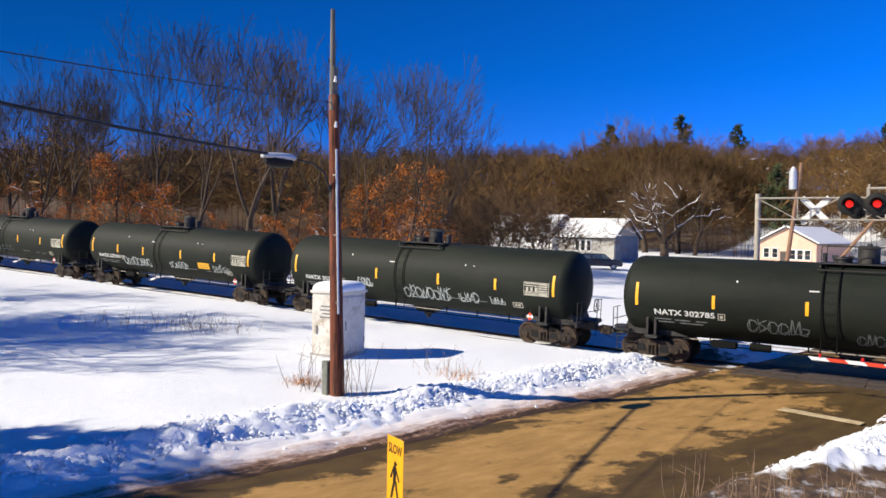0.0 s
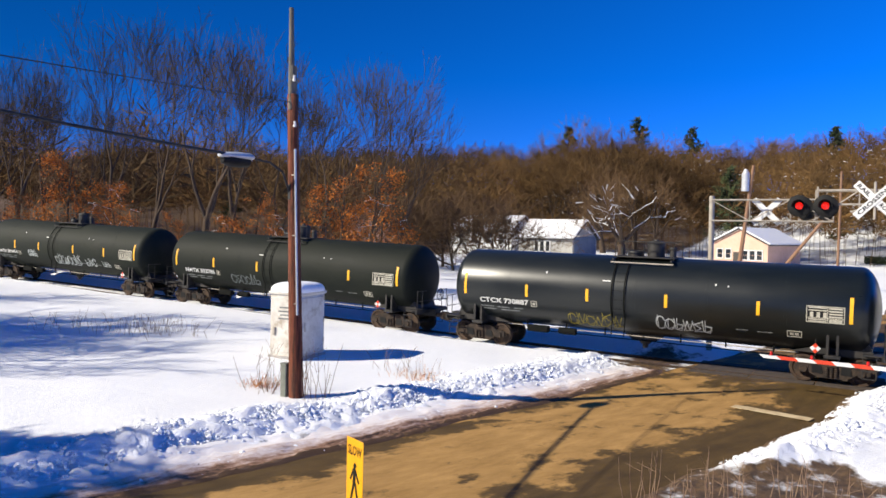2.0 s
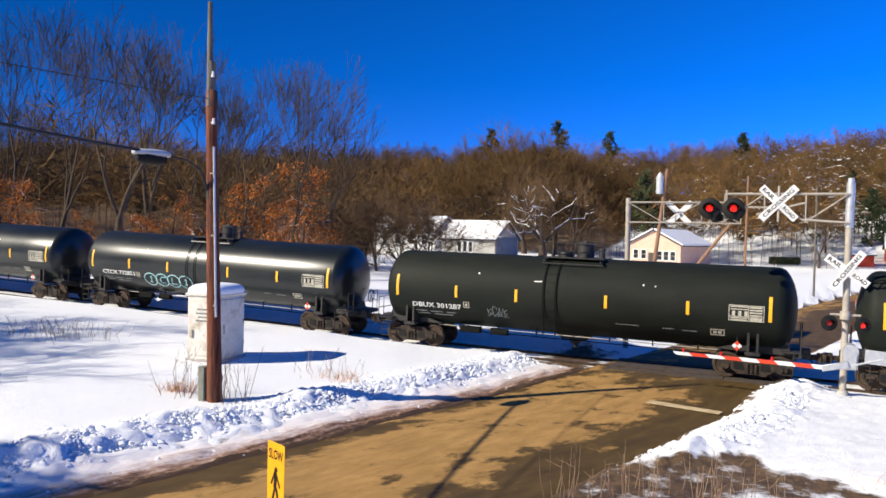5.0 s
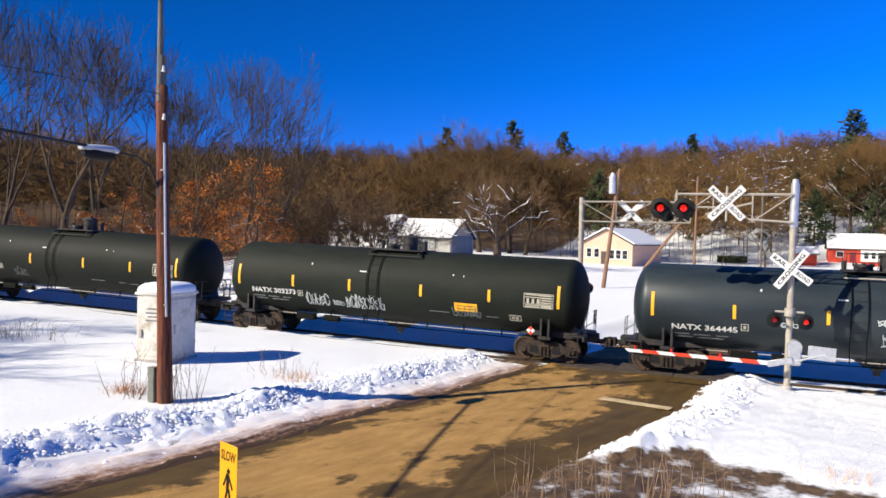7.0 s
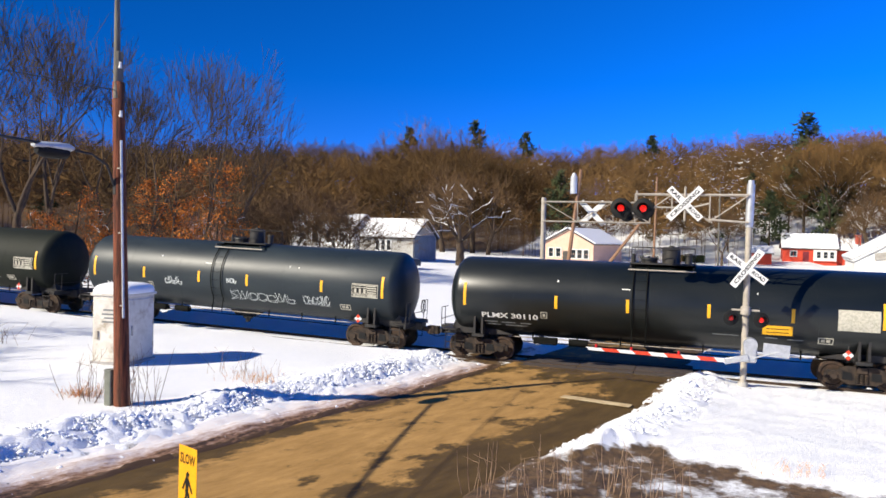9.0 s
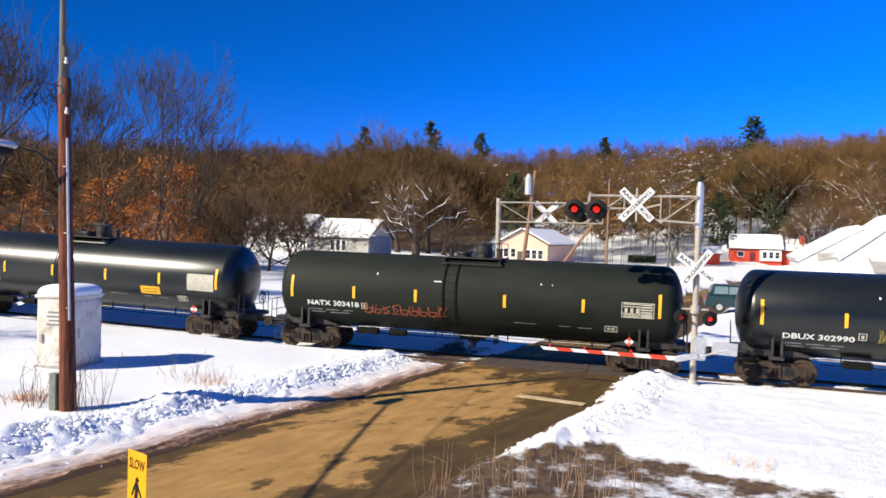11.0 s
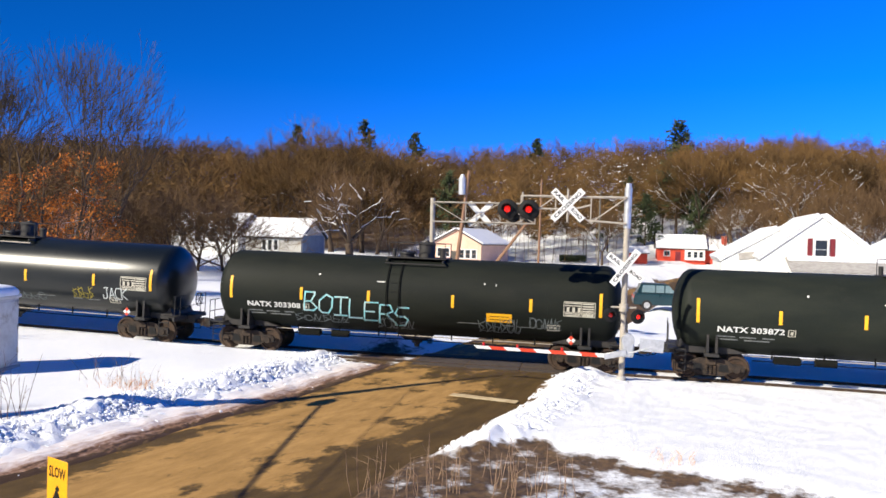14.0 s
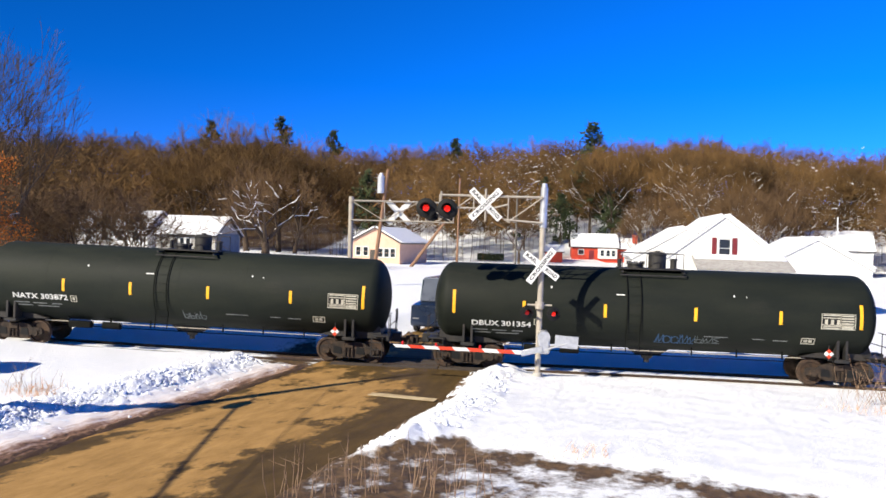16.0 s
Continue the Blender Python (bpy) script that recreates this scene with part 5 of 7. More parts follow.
# number on the shell, gloss, extras: y yellow panel, t tan panel, s shield
CARS = [
    (-5, "", 0, ""), (-4, "", 0, ""), (-3, "", 0, ""), (-2, "NATX 303303", 0, "y"), (-1, "NATX 303054", 0, ""), (0, "NATX 302785", 0, ""),
    (1, "CTCX 730887", 1, ""), (2, "CTCX 732851", 1, ""), (3, "DBUX 301287", 0, ""), (4, "NATX 303273", 0, "y"), (5, "NATX 364445", 2, "w"),
    (6, "PLMX 30110", 1, "yt"), (7, "NATX 303418", 0, ""), (8, "DBUX 302990", 1, ""), (9, "NATX 303308", 0, "y"), (10, "NATX 303872", 0, ""),
    (11, "DBUX 301354", 0, ""), (12, "DBUX 301360", 0, ""), (13, "", 0, ""),
]
SCRAWLS = {
    -3: [(-2.0, 1.55, 2.6, 0.35, "g", 7)], -2: [(-4.0, 1.5, 2.6, 0.5, "w", 8), (0.4, 1.6, 1.7, 0.4, "w", 6), (4.2, 1.6, 1.4, 0.4, "w", 5)],
    -1: [(-3.1, 1.75, 0.9, 0.4, "w", 5), (-0.4, 1.45, 2.6, 0.55, "w", 8), (2.6, 1.5, 1.0, 0.45, "w", 3), (4.2, 1.55, 0.7, 0.3, "w", 4)],
    0: [(-3.2, 1.45, 2.0, 0.5, "g", 6), (0.2, 1.3, 1.6, 0.4, "g", 6)],
    1: [(-2.7, 1.2, 2.2, 0.5, "y", 6), (0.8, 1.35, 2.0, 0.5, "w", 6)],
    
    3: [(-3.2, 1.5, 0.9, 0.4, "g", 4)],
    4: [(-3.8, 1.45, 1.1, 0.5, "w", 5), (-2.5, 1.5, 0.5, 0.2, "w", 3), (-1.9, 1.45, 1.8, 0.55, "w", 8), (2.9, 1.5, 1.2, 0.45, "g", 5)],
    5: [(-3.3, 2.0, 0.9, 0.3, "w", 5), (0.0, 1.55, 3.2, 0.4, "w", 7), (3.6, 1.6, 1.2, 0.4, "w", 6), (-0.1, 2.25, 0.5, 0.2, "w", 3)],
    7: [(-4.1, 1.62, 3.4, 0.4, "o", 9)],
    8: [(-3.6, 1.72, 0.9, 0.5, "y", 4), (-2.3, 1.55, 1.6, 0.45, "c", 6), (0.3, 1.4, 2.0, 0.35, "g", 6), (3.6, 1.62, 1.0, 0.45, "y", 4)],
    9: [(-4.6, 1.32, 2.2, 0.3, "g", 6), (-1.3, 1.2, 1.5, 0.4, "g", 5), (2.7, 1.3, 1.6, 0.5, "g", 6), (4.6, 1.55, 1.2, 0.4, "g", 5)],
    10: [(0.2, 1.35, 0.9, 0.3, "g", 4)],
    11: [(0.2, 1.3, 1.4, 0.35, "b", 5), (1.6, 1.35, 0.9, 0.25, "g", 3)],
}
WORDS = {2: [("1CL1", -3.65, 1.45, 3.0, 0.58, "c", 0.05, 0.0, True), ("SNO", 0.35, 1.5, 1.4, 0.45, "w", 0.045, -0.03, False)],
         8: [("JACK", 5.0, 1.68, 1.1, 0.45, "w", 0.045, 0.0, False)],
         9: [("BOILERS", -4.2, 1.78, 4.2, 0.72, "c", 0.06, -0.07, False)]}
GRAFFITI_ORANGE = material("graffiti_orange", (0.42, 0.1, 0.03), (0.3, 0.07, 0.025), 0.6, 0, 3, 40, 0.02)
GRAFFITI_BLUE = material("graffiti_blue", (0.03, 0.1, 0.22), (0.02, 0.07, 0.15), 0.6, 0, 3, 40, 0.02)
# how far the four inner reflectors of a car sit from the usual places
STRIPS = {0: (0.15, 0.66, 0, 0), 1: (0.13, 0.12, -0.37, -0.14), 2: (-0.11, -0.13, 0.09, 0), 4: (0.09, 0.27, 0.01, -0.03), 5: (0.08, 0.43, -0.65, -0.02), 6: (0.88, 0.93, 0.2, -0.03),
          8: (-0.08, 0.14, -0.05, 0.16), 9: (0.24, 0.39, 0.16, 0.17), 10: (0.04, 0.14, -0.33, -0.06), 11: (-0.08, 0.31, 0, 0)}
SPRAY = {"w": GRAFFITI_WHITE, "c": GRAFFITI_CYAN, "y": GRAFFITI_YELLOW, "g": GRAFFITI_GREY, "b": GRAFFITI_BLUE, "o": GRAFFITI_ORANGE}


def train():
    proto = {}
    rng = np.random.default_rng(11)
    for k, number, gloss, extra in CARS:
        if gloss not in proto:
            c = proto[gloss] = tank_car(gloss)
        else:
            c = copy_thing(proto[gloss], Matrix())
        cars.append((c, k))
    for c, k in cars:
        number, gloss, extra = next((n, g, e) for q, n, g, e in CARS if q == k)
        words = ("dull black", "glossy black", "blue-grey")[gloss] + " railroad tank car with yellow reflectors"
        if "y" in extra:
            words += " and a yellow panel"
        elif k in SCRAWLS or k in WORDS:
            words += " and sprayed graffiti"
        tagged(c, words)
        strips = sorted((ob for ob in c.children if ob.name.split(".")[0] == "reflector"), key=lambda ob: ob.data.vertices[0].co.x)
        for ob, d in zip(strips[1:5], STRIPS.get(k, ())):
            ob.location.x += d
        if number:
            low = 1.78 if number[:2] in ("DB", "PL") or k == 5 else 1.92
            whole = [v[0] for v in lettering(number, 0.34)[0]]
            start, wide = min(whole), max(whole) - min(whole)
            for i, word in enumerate(number.split()):
                vs, fs = lettering(word, 0.34)
                xs = [v[0] for v in vs]
                shift = start - min(xs) if i == 0 else start + wide - max(xs)
                arrays("number_lettering", [on_tank(-6.5 + (v[0] + shift - start) * 2.2 / wide, ang(low) + v[1] * 0.87 / R_TANK, 0.011) for v in vs], fs, STENCIL, c)
            bm = bmesh.new()
            for u0, u1, z in ((-6.5, -5.9, 0.26), (-5.75, -5.2, 0.27), (-5.0, -4.6, 0.27), (-6.4, -5.8, 0.37), (-5.6, -4.75, 0.38)):
                patch(bm, u0, u1, ang(low - z - 0.02), ang(low - z + 0.02), 0.005, 1)
            part("small_stencil", bm, STENCIL_DIM, c, smooth=False)
            bm = bmesh.new()
            for (u0, u1, z0, z1) in ((-4.2, -3.95, 1.78, 1.80), (-4.2, -3.95, 2.0, 2.02), (-4.2, -4.17, 1.78, 2.02), (-3.98, -3.95, 1.78, 2.02), (-4.12, -4.03, 1.84, 1.95)):
                patch(bm, u0, u1, ang(z0), ang(z1), 0.005, 1)
            part("stencil_box", bm, PANEL_TAN, c, smooth=False)
        if "y" in extra:
            bm = bmesh.new()
            u = 3.0 if k != 6 else 3.5
            patch(bm, u, u + 0.95, ang(1.72), ang(2.05), 0.006, 3)
            yp = part("warning_panel", bm, YELLOW, c, "yellow warning panel", smooth=False)
            bm = bmesh.new()
            for z in (1.82, 1.94):
                patch(bm, u + 0.12, u + 0.83, ang(z - 0.011), ang(z + 0.011), 0.009, 1)
            part("panel_print", bm, BLACK_PAINT, yp, smooth=False)
        if "t" in extra:
            bm = bmesh.new()
            patch(bm, 5.8, 7.05, ang(2.02), ang(2.72), 0.009, 4)
            part("data_panel", bm, PANEL_TAN, c, "cream data panel", smooth=False)
        for word, u, z, w, h, col, pen, slope, rings in WORDS.get(k, ()):
            sprayed_word(c, word, u, z, w, h, SPRAY[col], pen, slope, rings)
        for u, z, w, h, col, n in SCRAWLS.get(k, ()):
            scrawl(c, rng, u, z, w, h, SPRAY[col], n, 0.036 if h > 0.4 else 0.028)


train()


# ---------------------------------------------------------------- trees
def grow(rng, height, r0, spread=0.55, up=0.35, first=0.3, nlimb=11, depth=3, twigs=5, wob=0.08, stem=0.93, reach=0.42):
    """Branch lines of a bare tree: a list of (points, radii, level)."""
    out = []

    def branch(p, d, length, r, level):
        n = 6 if level == 0 else 4 if level < 3 else 2
        pts, rad = [p.copy()], [r]
        d = d.copy()
        for i in range(n):
            d = d + Vector(rng.normal(0, wob * (0.5 if level == 0 else 1.4), 3)) + Vector((0, 0, up * (0.05 if level == 0 else 0.22)))
            d.normalize()
            pts.append(pts[-1] + d * length / n)
            rad.append(max(0.017, r * (1 - 0.8 * (i + 1) / n)))
        out.append((pts, rad, level))
        if level >= depth:
            return
        count = nlimb if level == 0 else (5 if level == 1 else twigs)
        for k in range(count):
            t = (first + (0.97 - first) * (k + rng.random() * 0.8) / count) if level == 0 else 0.2 + 0.78 * (k + rng.random()) / count
            i = min(n - 1, int(t * n))
            q = pts[i].lerp(pts[i + 1], t * n - i)
            ax = (pts[i + 1] - pts[i]).normalized()
            side = ax.orthogonal()
            side.rotate(Matrix.Rotation(rng.uniform(0, 6.283), 3, ax))
            nd = (ax * (1 - spread * rng.uniform(0.7, 1.3)) + side * spread * rng.uniform(0.8, 1.3)).normalized()
            rr = (rad[i] + (rad[i + 1] - rad[i]) * (t * n - i)) * 0.6
            ln = height * (reach * (1.15 - t * 0.8) if level == 0 else 0.0) or length * rng.uniform(0.4, 0.65)
            branch(q, nd, ln, max(0.019, rr), level + 1)
    branch(Vector((0, 0, 0)), Vector((0, 0, 1)), height * stem, r0, 0)
    return out


def leaves(rng, lines, per, size, lowest=2, below=1.0, H=1.0):
    vs, fs = [], []
    for pts, rad, level in lines:
        if level < lowest or noise.noise(pts[-1] * 0.4) < 0.1:
            continue
        for _ in range(per):
            i = rng.integers(1, len(pts))
            p = pts[i] + Vector(rng.normal(0, 0.22, 3))
            if p.z > H * below:
                continue
            a, b = Vector(rng.normal(0, 1, 3)).normalized(), Vector(rng.normal(0, 1, 3)).normalized()
            s = size * rng.uniform(0.6, 1.3)
            o = len(vs)
            vs += [tuple(p - a * s * 0.5), tuple(p + b * s * 0.35), tuple(p + a * s * 0.6), tuple(p - b * s * 0.3)]
            fs.append((o, o + 1, o + 2, o + 3))
    return vs, fs


def bare_tree(seed, height, r0, label, snow=False, leafy=0, leaf_below=1.0, name="bare_tree", sprays=4, snow_r=0.055, **kw):
    rng = np.random.default_rng(seed)
    lines = grow(rng, height, r0, **kw)
    t = thing(name, Matrix(), label, "tree")
    limbs = [q for q in lines if q[2] <= 1]
    fine = [q for q in lines if q[2] >= 2]
    v, f = tubes(limbs, (8, 5))
    arrays("trunk", v, f, BARK, t, smooth=True)
    v, f = tubes(fine, (3, 3, 3))
    for pts, rad, level in fine:
        for _ in range(sprays):
            p = pts[rng.integers(1, len(pts))]
            d = (pts[-1] - pts[0]).normalized() + Vector(rng.normal(0, 0.55, 3)) + Vector((0, 0, 0.25))
            d.normalize()
            s = d.orthogonal().normalized() * 0.016
            k = len(v)
            v += [tuple(p + s), tuple(p - s), tuple(p + d * rng.uniform(0.5, 1.3))]
            f.append((k, k + 1, k + 2))
    arrays("crown", v, f, TWIG, t)
    if snow:
        v, f = tubes([([p for p in q[0]], [min(snow_r, max(snow_r * 0.5, r)) for r in q[1]], q[2]) for q in lines if 1 <= q[2] <= 2 and rng.random() < (0.8 if q[2] == 1 else 0.25)], (5, 5, 4), 0.8, 0.9)
        tagged(arrays("branch_snow", v, f, SNOW_BIT, t, smooth=True), kind="stuff")
    if leafy:
        v, f = leaves(rng, lines, leafy, 0.17, 2, leaf_below, height)
        arrays("dead_leaves", v, f, OAK_LEAF, t)
    return t


def fork_tree(seed, height, r0, label, bole=0.2, spread=24.0, rise=0.12, levels=8, taper=0.8, twig=None, sprays=7, spray=1.3, snow_r=0.0, forks=4):
    """A bare hardwood that forks again and again into a rounded crown of fine twigs."""
    rng = np.random.default_rng(seed)
    lines = []

    def go(p, d, length, r, level):
        pts, rad = [p], [r]
        for i in range(3):
            d = (d + Vector(rng.normal(0, 0.07, 3)) + Vector((0, 0, rise * 0.4))).normalized()
            pts.append(pts[-1] + d * length / 3)
            rad.append(r * (1 - 0.1 * (i + 1)))
        lines.append((pts, rad, level))
        if level >= levels:
            return
        n = forks if level == 0 else 2 if rng.random() < 0.72 else 3
        turn = rng.uniform(0, 6.283)
        for k in range(n):
            lead = k == 0 and (level > 0 or forks == 3)
            tilt = radians(spread * (0.45 if lead else rng.uniform(0.8, 1.45)))
            side = d.orthogonal().normalized()
            side.rotate(Matrix.Rotation(turn + k * 6.283 / n + rng.normal(0, 0.3), 3, d))
            nd = (d * math.cos(tilt) + side * math.sin(tilt) + Vector((0, 0, rise))).normalized()
            go(pts[-1] if lead or level == 0 else pts[-1].lerp(pts[-2], rng.random() * 0.9), nd, length * (1.0 if level == 0 else taper) * rng.uniform(0.8, 1.12), max(0.016, rad[-1] * (0.86 if lead else 0.62)), level + 1)
    go(Vector((0, 0, 0)), Vector((0, 0, 1)), height * bole, r0, 0)
    top = max(p.z for pts, rad, level in lines for p in pts) + spray * 0.6
    f0 = height / top
    lines = [([p * f0 for p in pts], [max(0.015, r * f0) for r in rad], level) for pts, rad, level in lines]
    t = thing("bare_tree", Matrix(), label, "tree")
    v, f = tubes([q for q in lines if q[2] <= 3], (9, 7, 6, 5))
    arrays("trunk", v, f, BARK, t, smooth=True)
    v, f = tubes([q for q in lines if q[2] > 3], (3, 3, 3))
    for pts, rad, level in lines:
        if level < levels - 2:
            continue
        for _ in range(sprays):
            i = rng.integers(1, len(pts))
            d = ((pts[i] - pts[i - 1]).normalized() + Vector(rng.normal(0, 0.5, 3)) + Vector((0, 0, 0.2))).normalized()
            w = d.orthogonal().normalized()
            w.rotate(Matrix.Rotation(rng.uniform(0, 6.283), 3, d))
            k, tip = len(v), pts[i] + d * spray * rng.uniform(0.4, 1.0)
            v += [tuple(pts[i] + w * 0.014), tuple(pts[i] - w * 0.014), tuple(tip)]
            f.append((k, k + 1, k + 2))
    arrays("crown", v, f, twig or TWIG, t)
    if snow_r:
        v, f = tubes([(pts, [min(snow_r, max(snow_r * 0.35, r * 0.75)) for r in rad], level) for pts, rad, level in lines if (1 <= level <= 3 or level < levels - 1 and rng.random() < 0.35) and abs((pts[-1] - pts[0]).normalized().z) < 0.85], (5, 5, 5), 1.0, 0.9)
        tagged(arrays("branch_snow", v, f, SNOW_BIT, t, smooth=True), kind="stuff")
    return t


def at_bearing(bearing, y):
    """A spot at that depth, at a compass bearing in degrees right of the track's square line."""
    x = y * math.tan(radians(bearing))
    return x, y


def plant(t, x, y, turn=0.0, s=1.0):
    t.matrix_basis = pose(x, y, ground_at(x, y) - 0.1, 0, 0, turn) @ Matrix.Scale(s, 4)
    return t


def tall_trees():
    H = 20.0
    protos = [fork_tree(31 + i, H, 0.33, "tall bare grey-brown tree beyond the tracks", bole=0.2, spread=21.0, rise=0.075, levels=7, taper=0.86, twig=TALL_TWIG, sprays=2, spray=1.2, forks=3) for i in range(5)]
    # place, height of the crown's top above the rails, breadth
    rows = [(-87.5, 44, 21.3, 1.0), (-85.5, 46, 20.3, 1.0), (-74.3, 43, 21.9, 0.8), (-77.6, 48, 22.6, 0.8), (-78.3, 52, 23.2, 0.9), (-58.6, 42, 23.6, 0.75), (-59.1, 47, 22.1, 0.8), (-47.9, 43, 21.3, 1.15),
            (-46.5, 45, 20.9, 0.9), (-43.6, 47, 19.9, 0.9), (-36.3, 44, 17.0, 0.85), (-35.0, 48, 17.6, 0.9), (-33.6, 50, 14.7, 1.0), (-92.0, 40, 21.0, 1.0)]
    for i, (x, y, top, wide) in enumerate(rows):
        t = protos[i % 5] if i < 5 else copy_thing(protos[i % 5], Matrix())
        z = ground_at(x, y) - 0.1
        tall = max(v.co.z for ob in t.children for v in ob.data.vertices)
        s = 1.1 * (top - z) / tall
        t.matrix_basis = pose(x, y, z, 0, 0, i * 67) @ Matrix.Diagonal((s * wide, s * wide, s, 1))
        tagged(t, group="tall trees beyond the tracks")


def oaks():
    protos = [bare_tree(61 + i, 11, 0.15, "young oak holding orange dead leaves beyond the tracks", snow=i == 0, leafy=20, leaf_below=0.95, name="oak_tree", spread=0.75, up=0.12, first=0.2, nlimb=10, depth=3, twigs=4) for i in range(3)]
    rows = [(-62.0, 35.5, 0.62), (-56.8, 36, 0.85), (-55.6, 37.5, 0.9), (-53.9, 36, 0.66), (-49.8, 36, 0.45), (-44.4, 35.5, 0.6), (-42.7, 36.5, 0.52), (-38.2, 37.5, 0.8), (-36.3, 39, 0.8), (-34.8, 41, 0.62), (-39.9, 38, 0.66), (-64.8, 36, 0.7), (-46.5, 39, 0.45), (-59.3, 36, 0.6)]
    for i, (b, y, s) in enumerate(rows):
        t = protos[i] if i < 3 else copy_thing(protos[i % 3], Matrix())
        plant(t, *at_bearing(b, y), turn=i * 83, s=s)
        tagged(t, group="young oaks with orange leaves")


def edge_trees():
    """Broad bare trees at the foot of the hill, standing higher than the woods behind."""
    protos = [fork_tree(131 + i, 20, 0.34, "broad bare brown tree at the foot of the hill", bole=0.16, spread=27.0, rise=0.1, levels=8, taper=0.82, twig=FOREST_TWIG, sprays=4, spray=1.8, snow_r=0.075 if i == 2 else 0.0) for i in range(3)]
    rows = [(-51.5, 127, 21.0, 1.1), (-46.8, 130, 24.2, 1.2), (-41.6, 126, 25.0, 1.25), (-37.5, 131, 24.6, 1.2), (-33.8, 128, 21.8, 1.1), (25.9, 158, 25.6, 1.1), (31.6, 158, 27.0, 1.2), (36.5, 150, 26.2, 1.2),
            (33.4, 120, 21.3, 1.2), (41.6, 122, 20.8, 1.2), (58.0, 143, 21.3, 1.1), (66.0, 143, 22.0, 1.1), (74.0, 143, 22.8, 1.2), (84.0, 143, 24.0, 1.2)]
    used = set()
    for i, (x, y, top, wide) in enumerate(rows):
        kind = i % 2 if x < 0 else 2 if i % 3 else 0
        t = protos[kind] if kind not in used else copy_thing(protos[kind], Matrix())
        used.add(kind)
        z = ground_at(x, y) - 0.1
        tall = max(v.co.z for ob in t.children for v in ob.data.vertices)
        s = 1.05 * (top - z) / tall
        t.matrix_basis = pose(x, y, z, 0, 0, i * 71) @ Matrix.Diagonal((s * wide, s * wide, s, 1))
        tagged(t, group="broad trees at the foot of the hill")


def yard_trees():
    t = fork_tree(98, 13.0, 0.42, "spreading bare tree with snow lying on its limbs", bole=0.15, spread=46.0, rise=0.06, levels=7, taper=0.8, sprays=5, spray=1.4, snow_r=0.13)
    plant(t, -26.7, 88, 40, 1.0)
    t2 = bare_tree(92, 9.0, 0.17, "low many-stemmed bare tree in front of the white house", spread=0.5, up=0.4, first=0.1, nlimb=10, depth=3, twigs=6, wob=0.1, sprays=7, stem=0.45, reach=0.62)
    plant(t2, -35.0, 62, 10, 1.0)
    for x, y, turn, s in ((-38.5, 66, 90, 1.0), (-33.3, 63, 150, 0.95), (-31.8, 65, 20, 1.0), (-29.6, 62, 240, 0.85), (-41.5, 64, 200, 0.9), (-45.5, 70, 290, 1.0), (-52, 74, 30, 1.0), (-58, 72, 130, 1.05)):
        plant(copy_thing(t2, Matrix()), x, y, turn, s)
    t3 = bare_tree(93, 6.0, 0.1, "thin bare tree beside the grey garage", spread=0.5, up=0.5, first=0.2, nlimb=9, depth=3, twigs=4)
    plant(t3, -33.5, 70, 80, 1.1)
    t4 = fork_tree(94, 14, 0.26, "bare tree with snow-dusted branches on the slope", bole=0.16, spread=30.0, rise=0.09, levels=7, taper=0.82, sprays=6, spray=1.5, snow_r=0.08)
    for x, y, turn, s in ((34, 112, 0, 1.15), (45, 120, 90, 1.1), (29, 124, 200, 1.1), (62, 118, 300, 1.1), (70, 95, 20, 1.0), (39, 108, 150, 1.1), (5, 133, 60, 0.9), (24, 127, 310, 0.9)):
        plant(t4 if x == 34 else copy_thing(t4, Matrix()), x, y, turn, s)


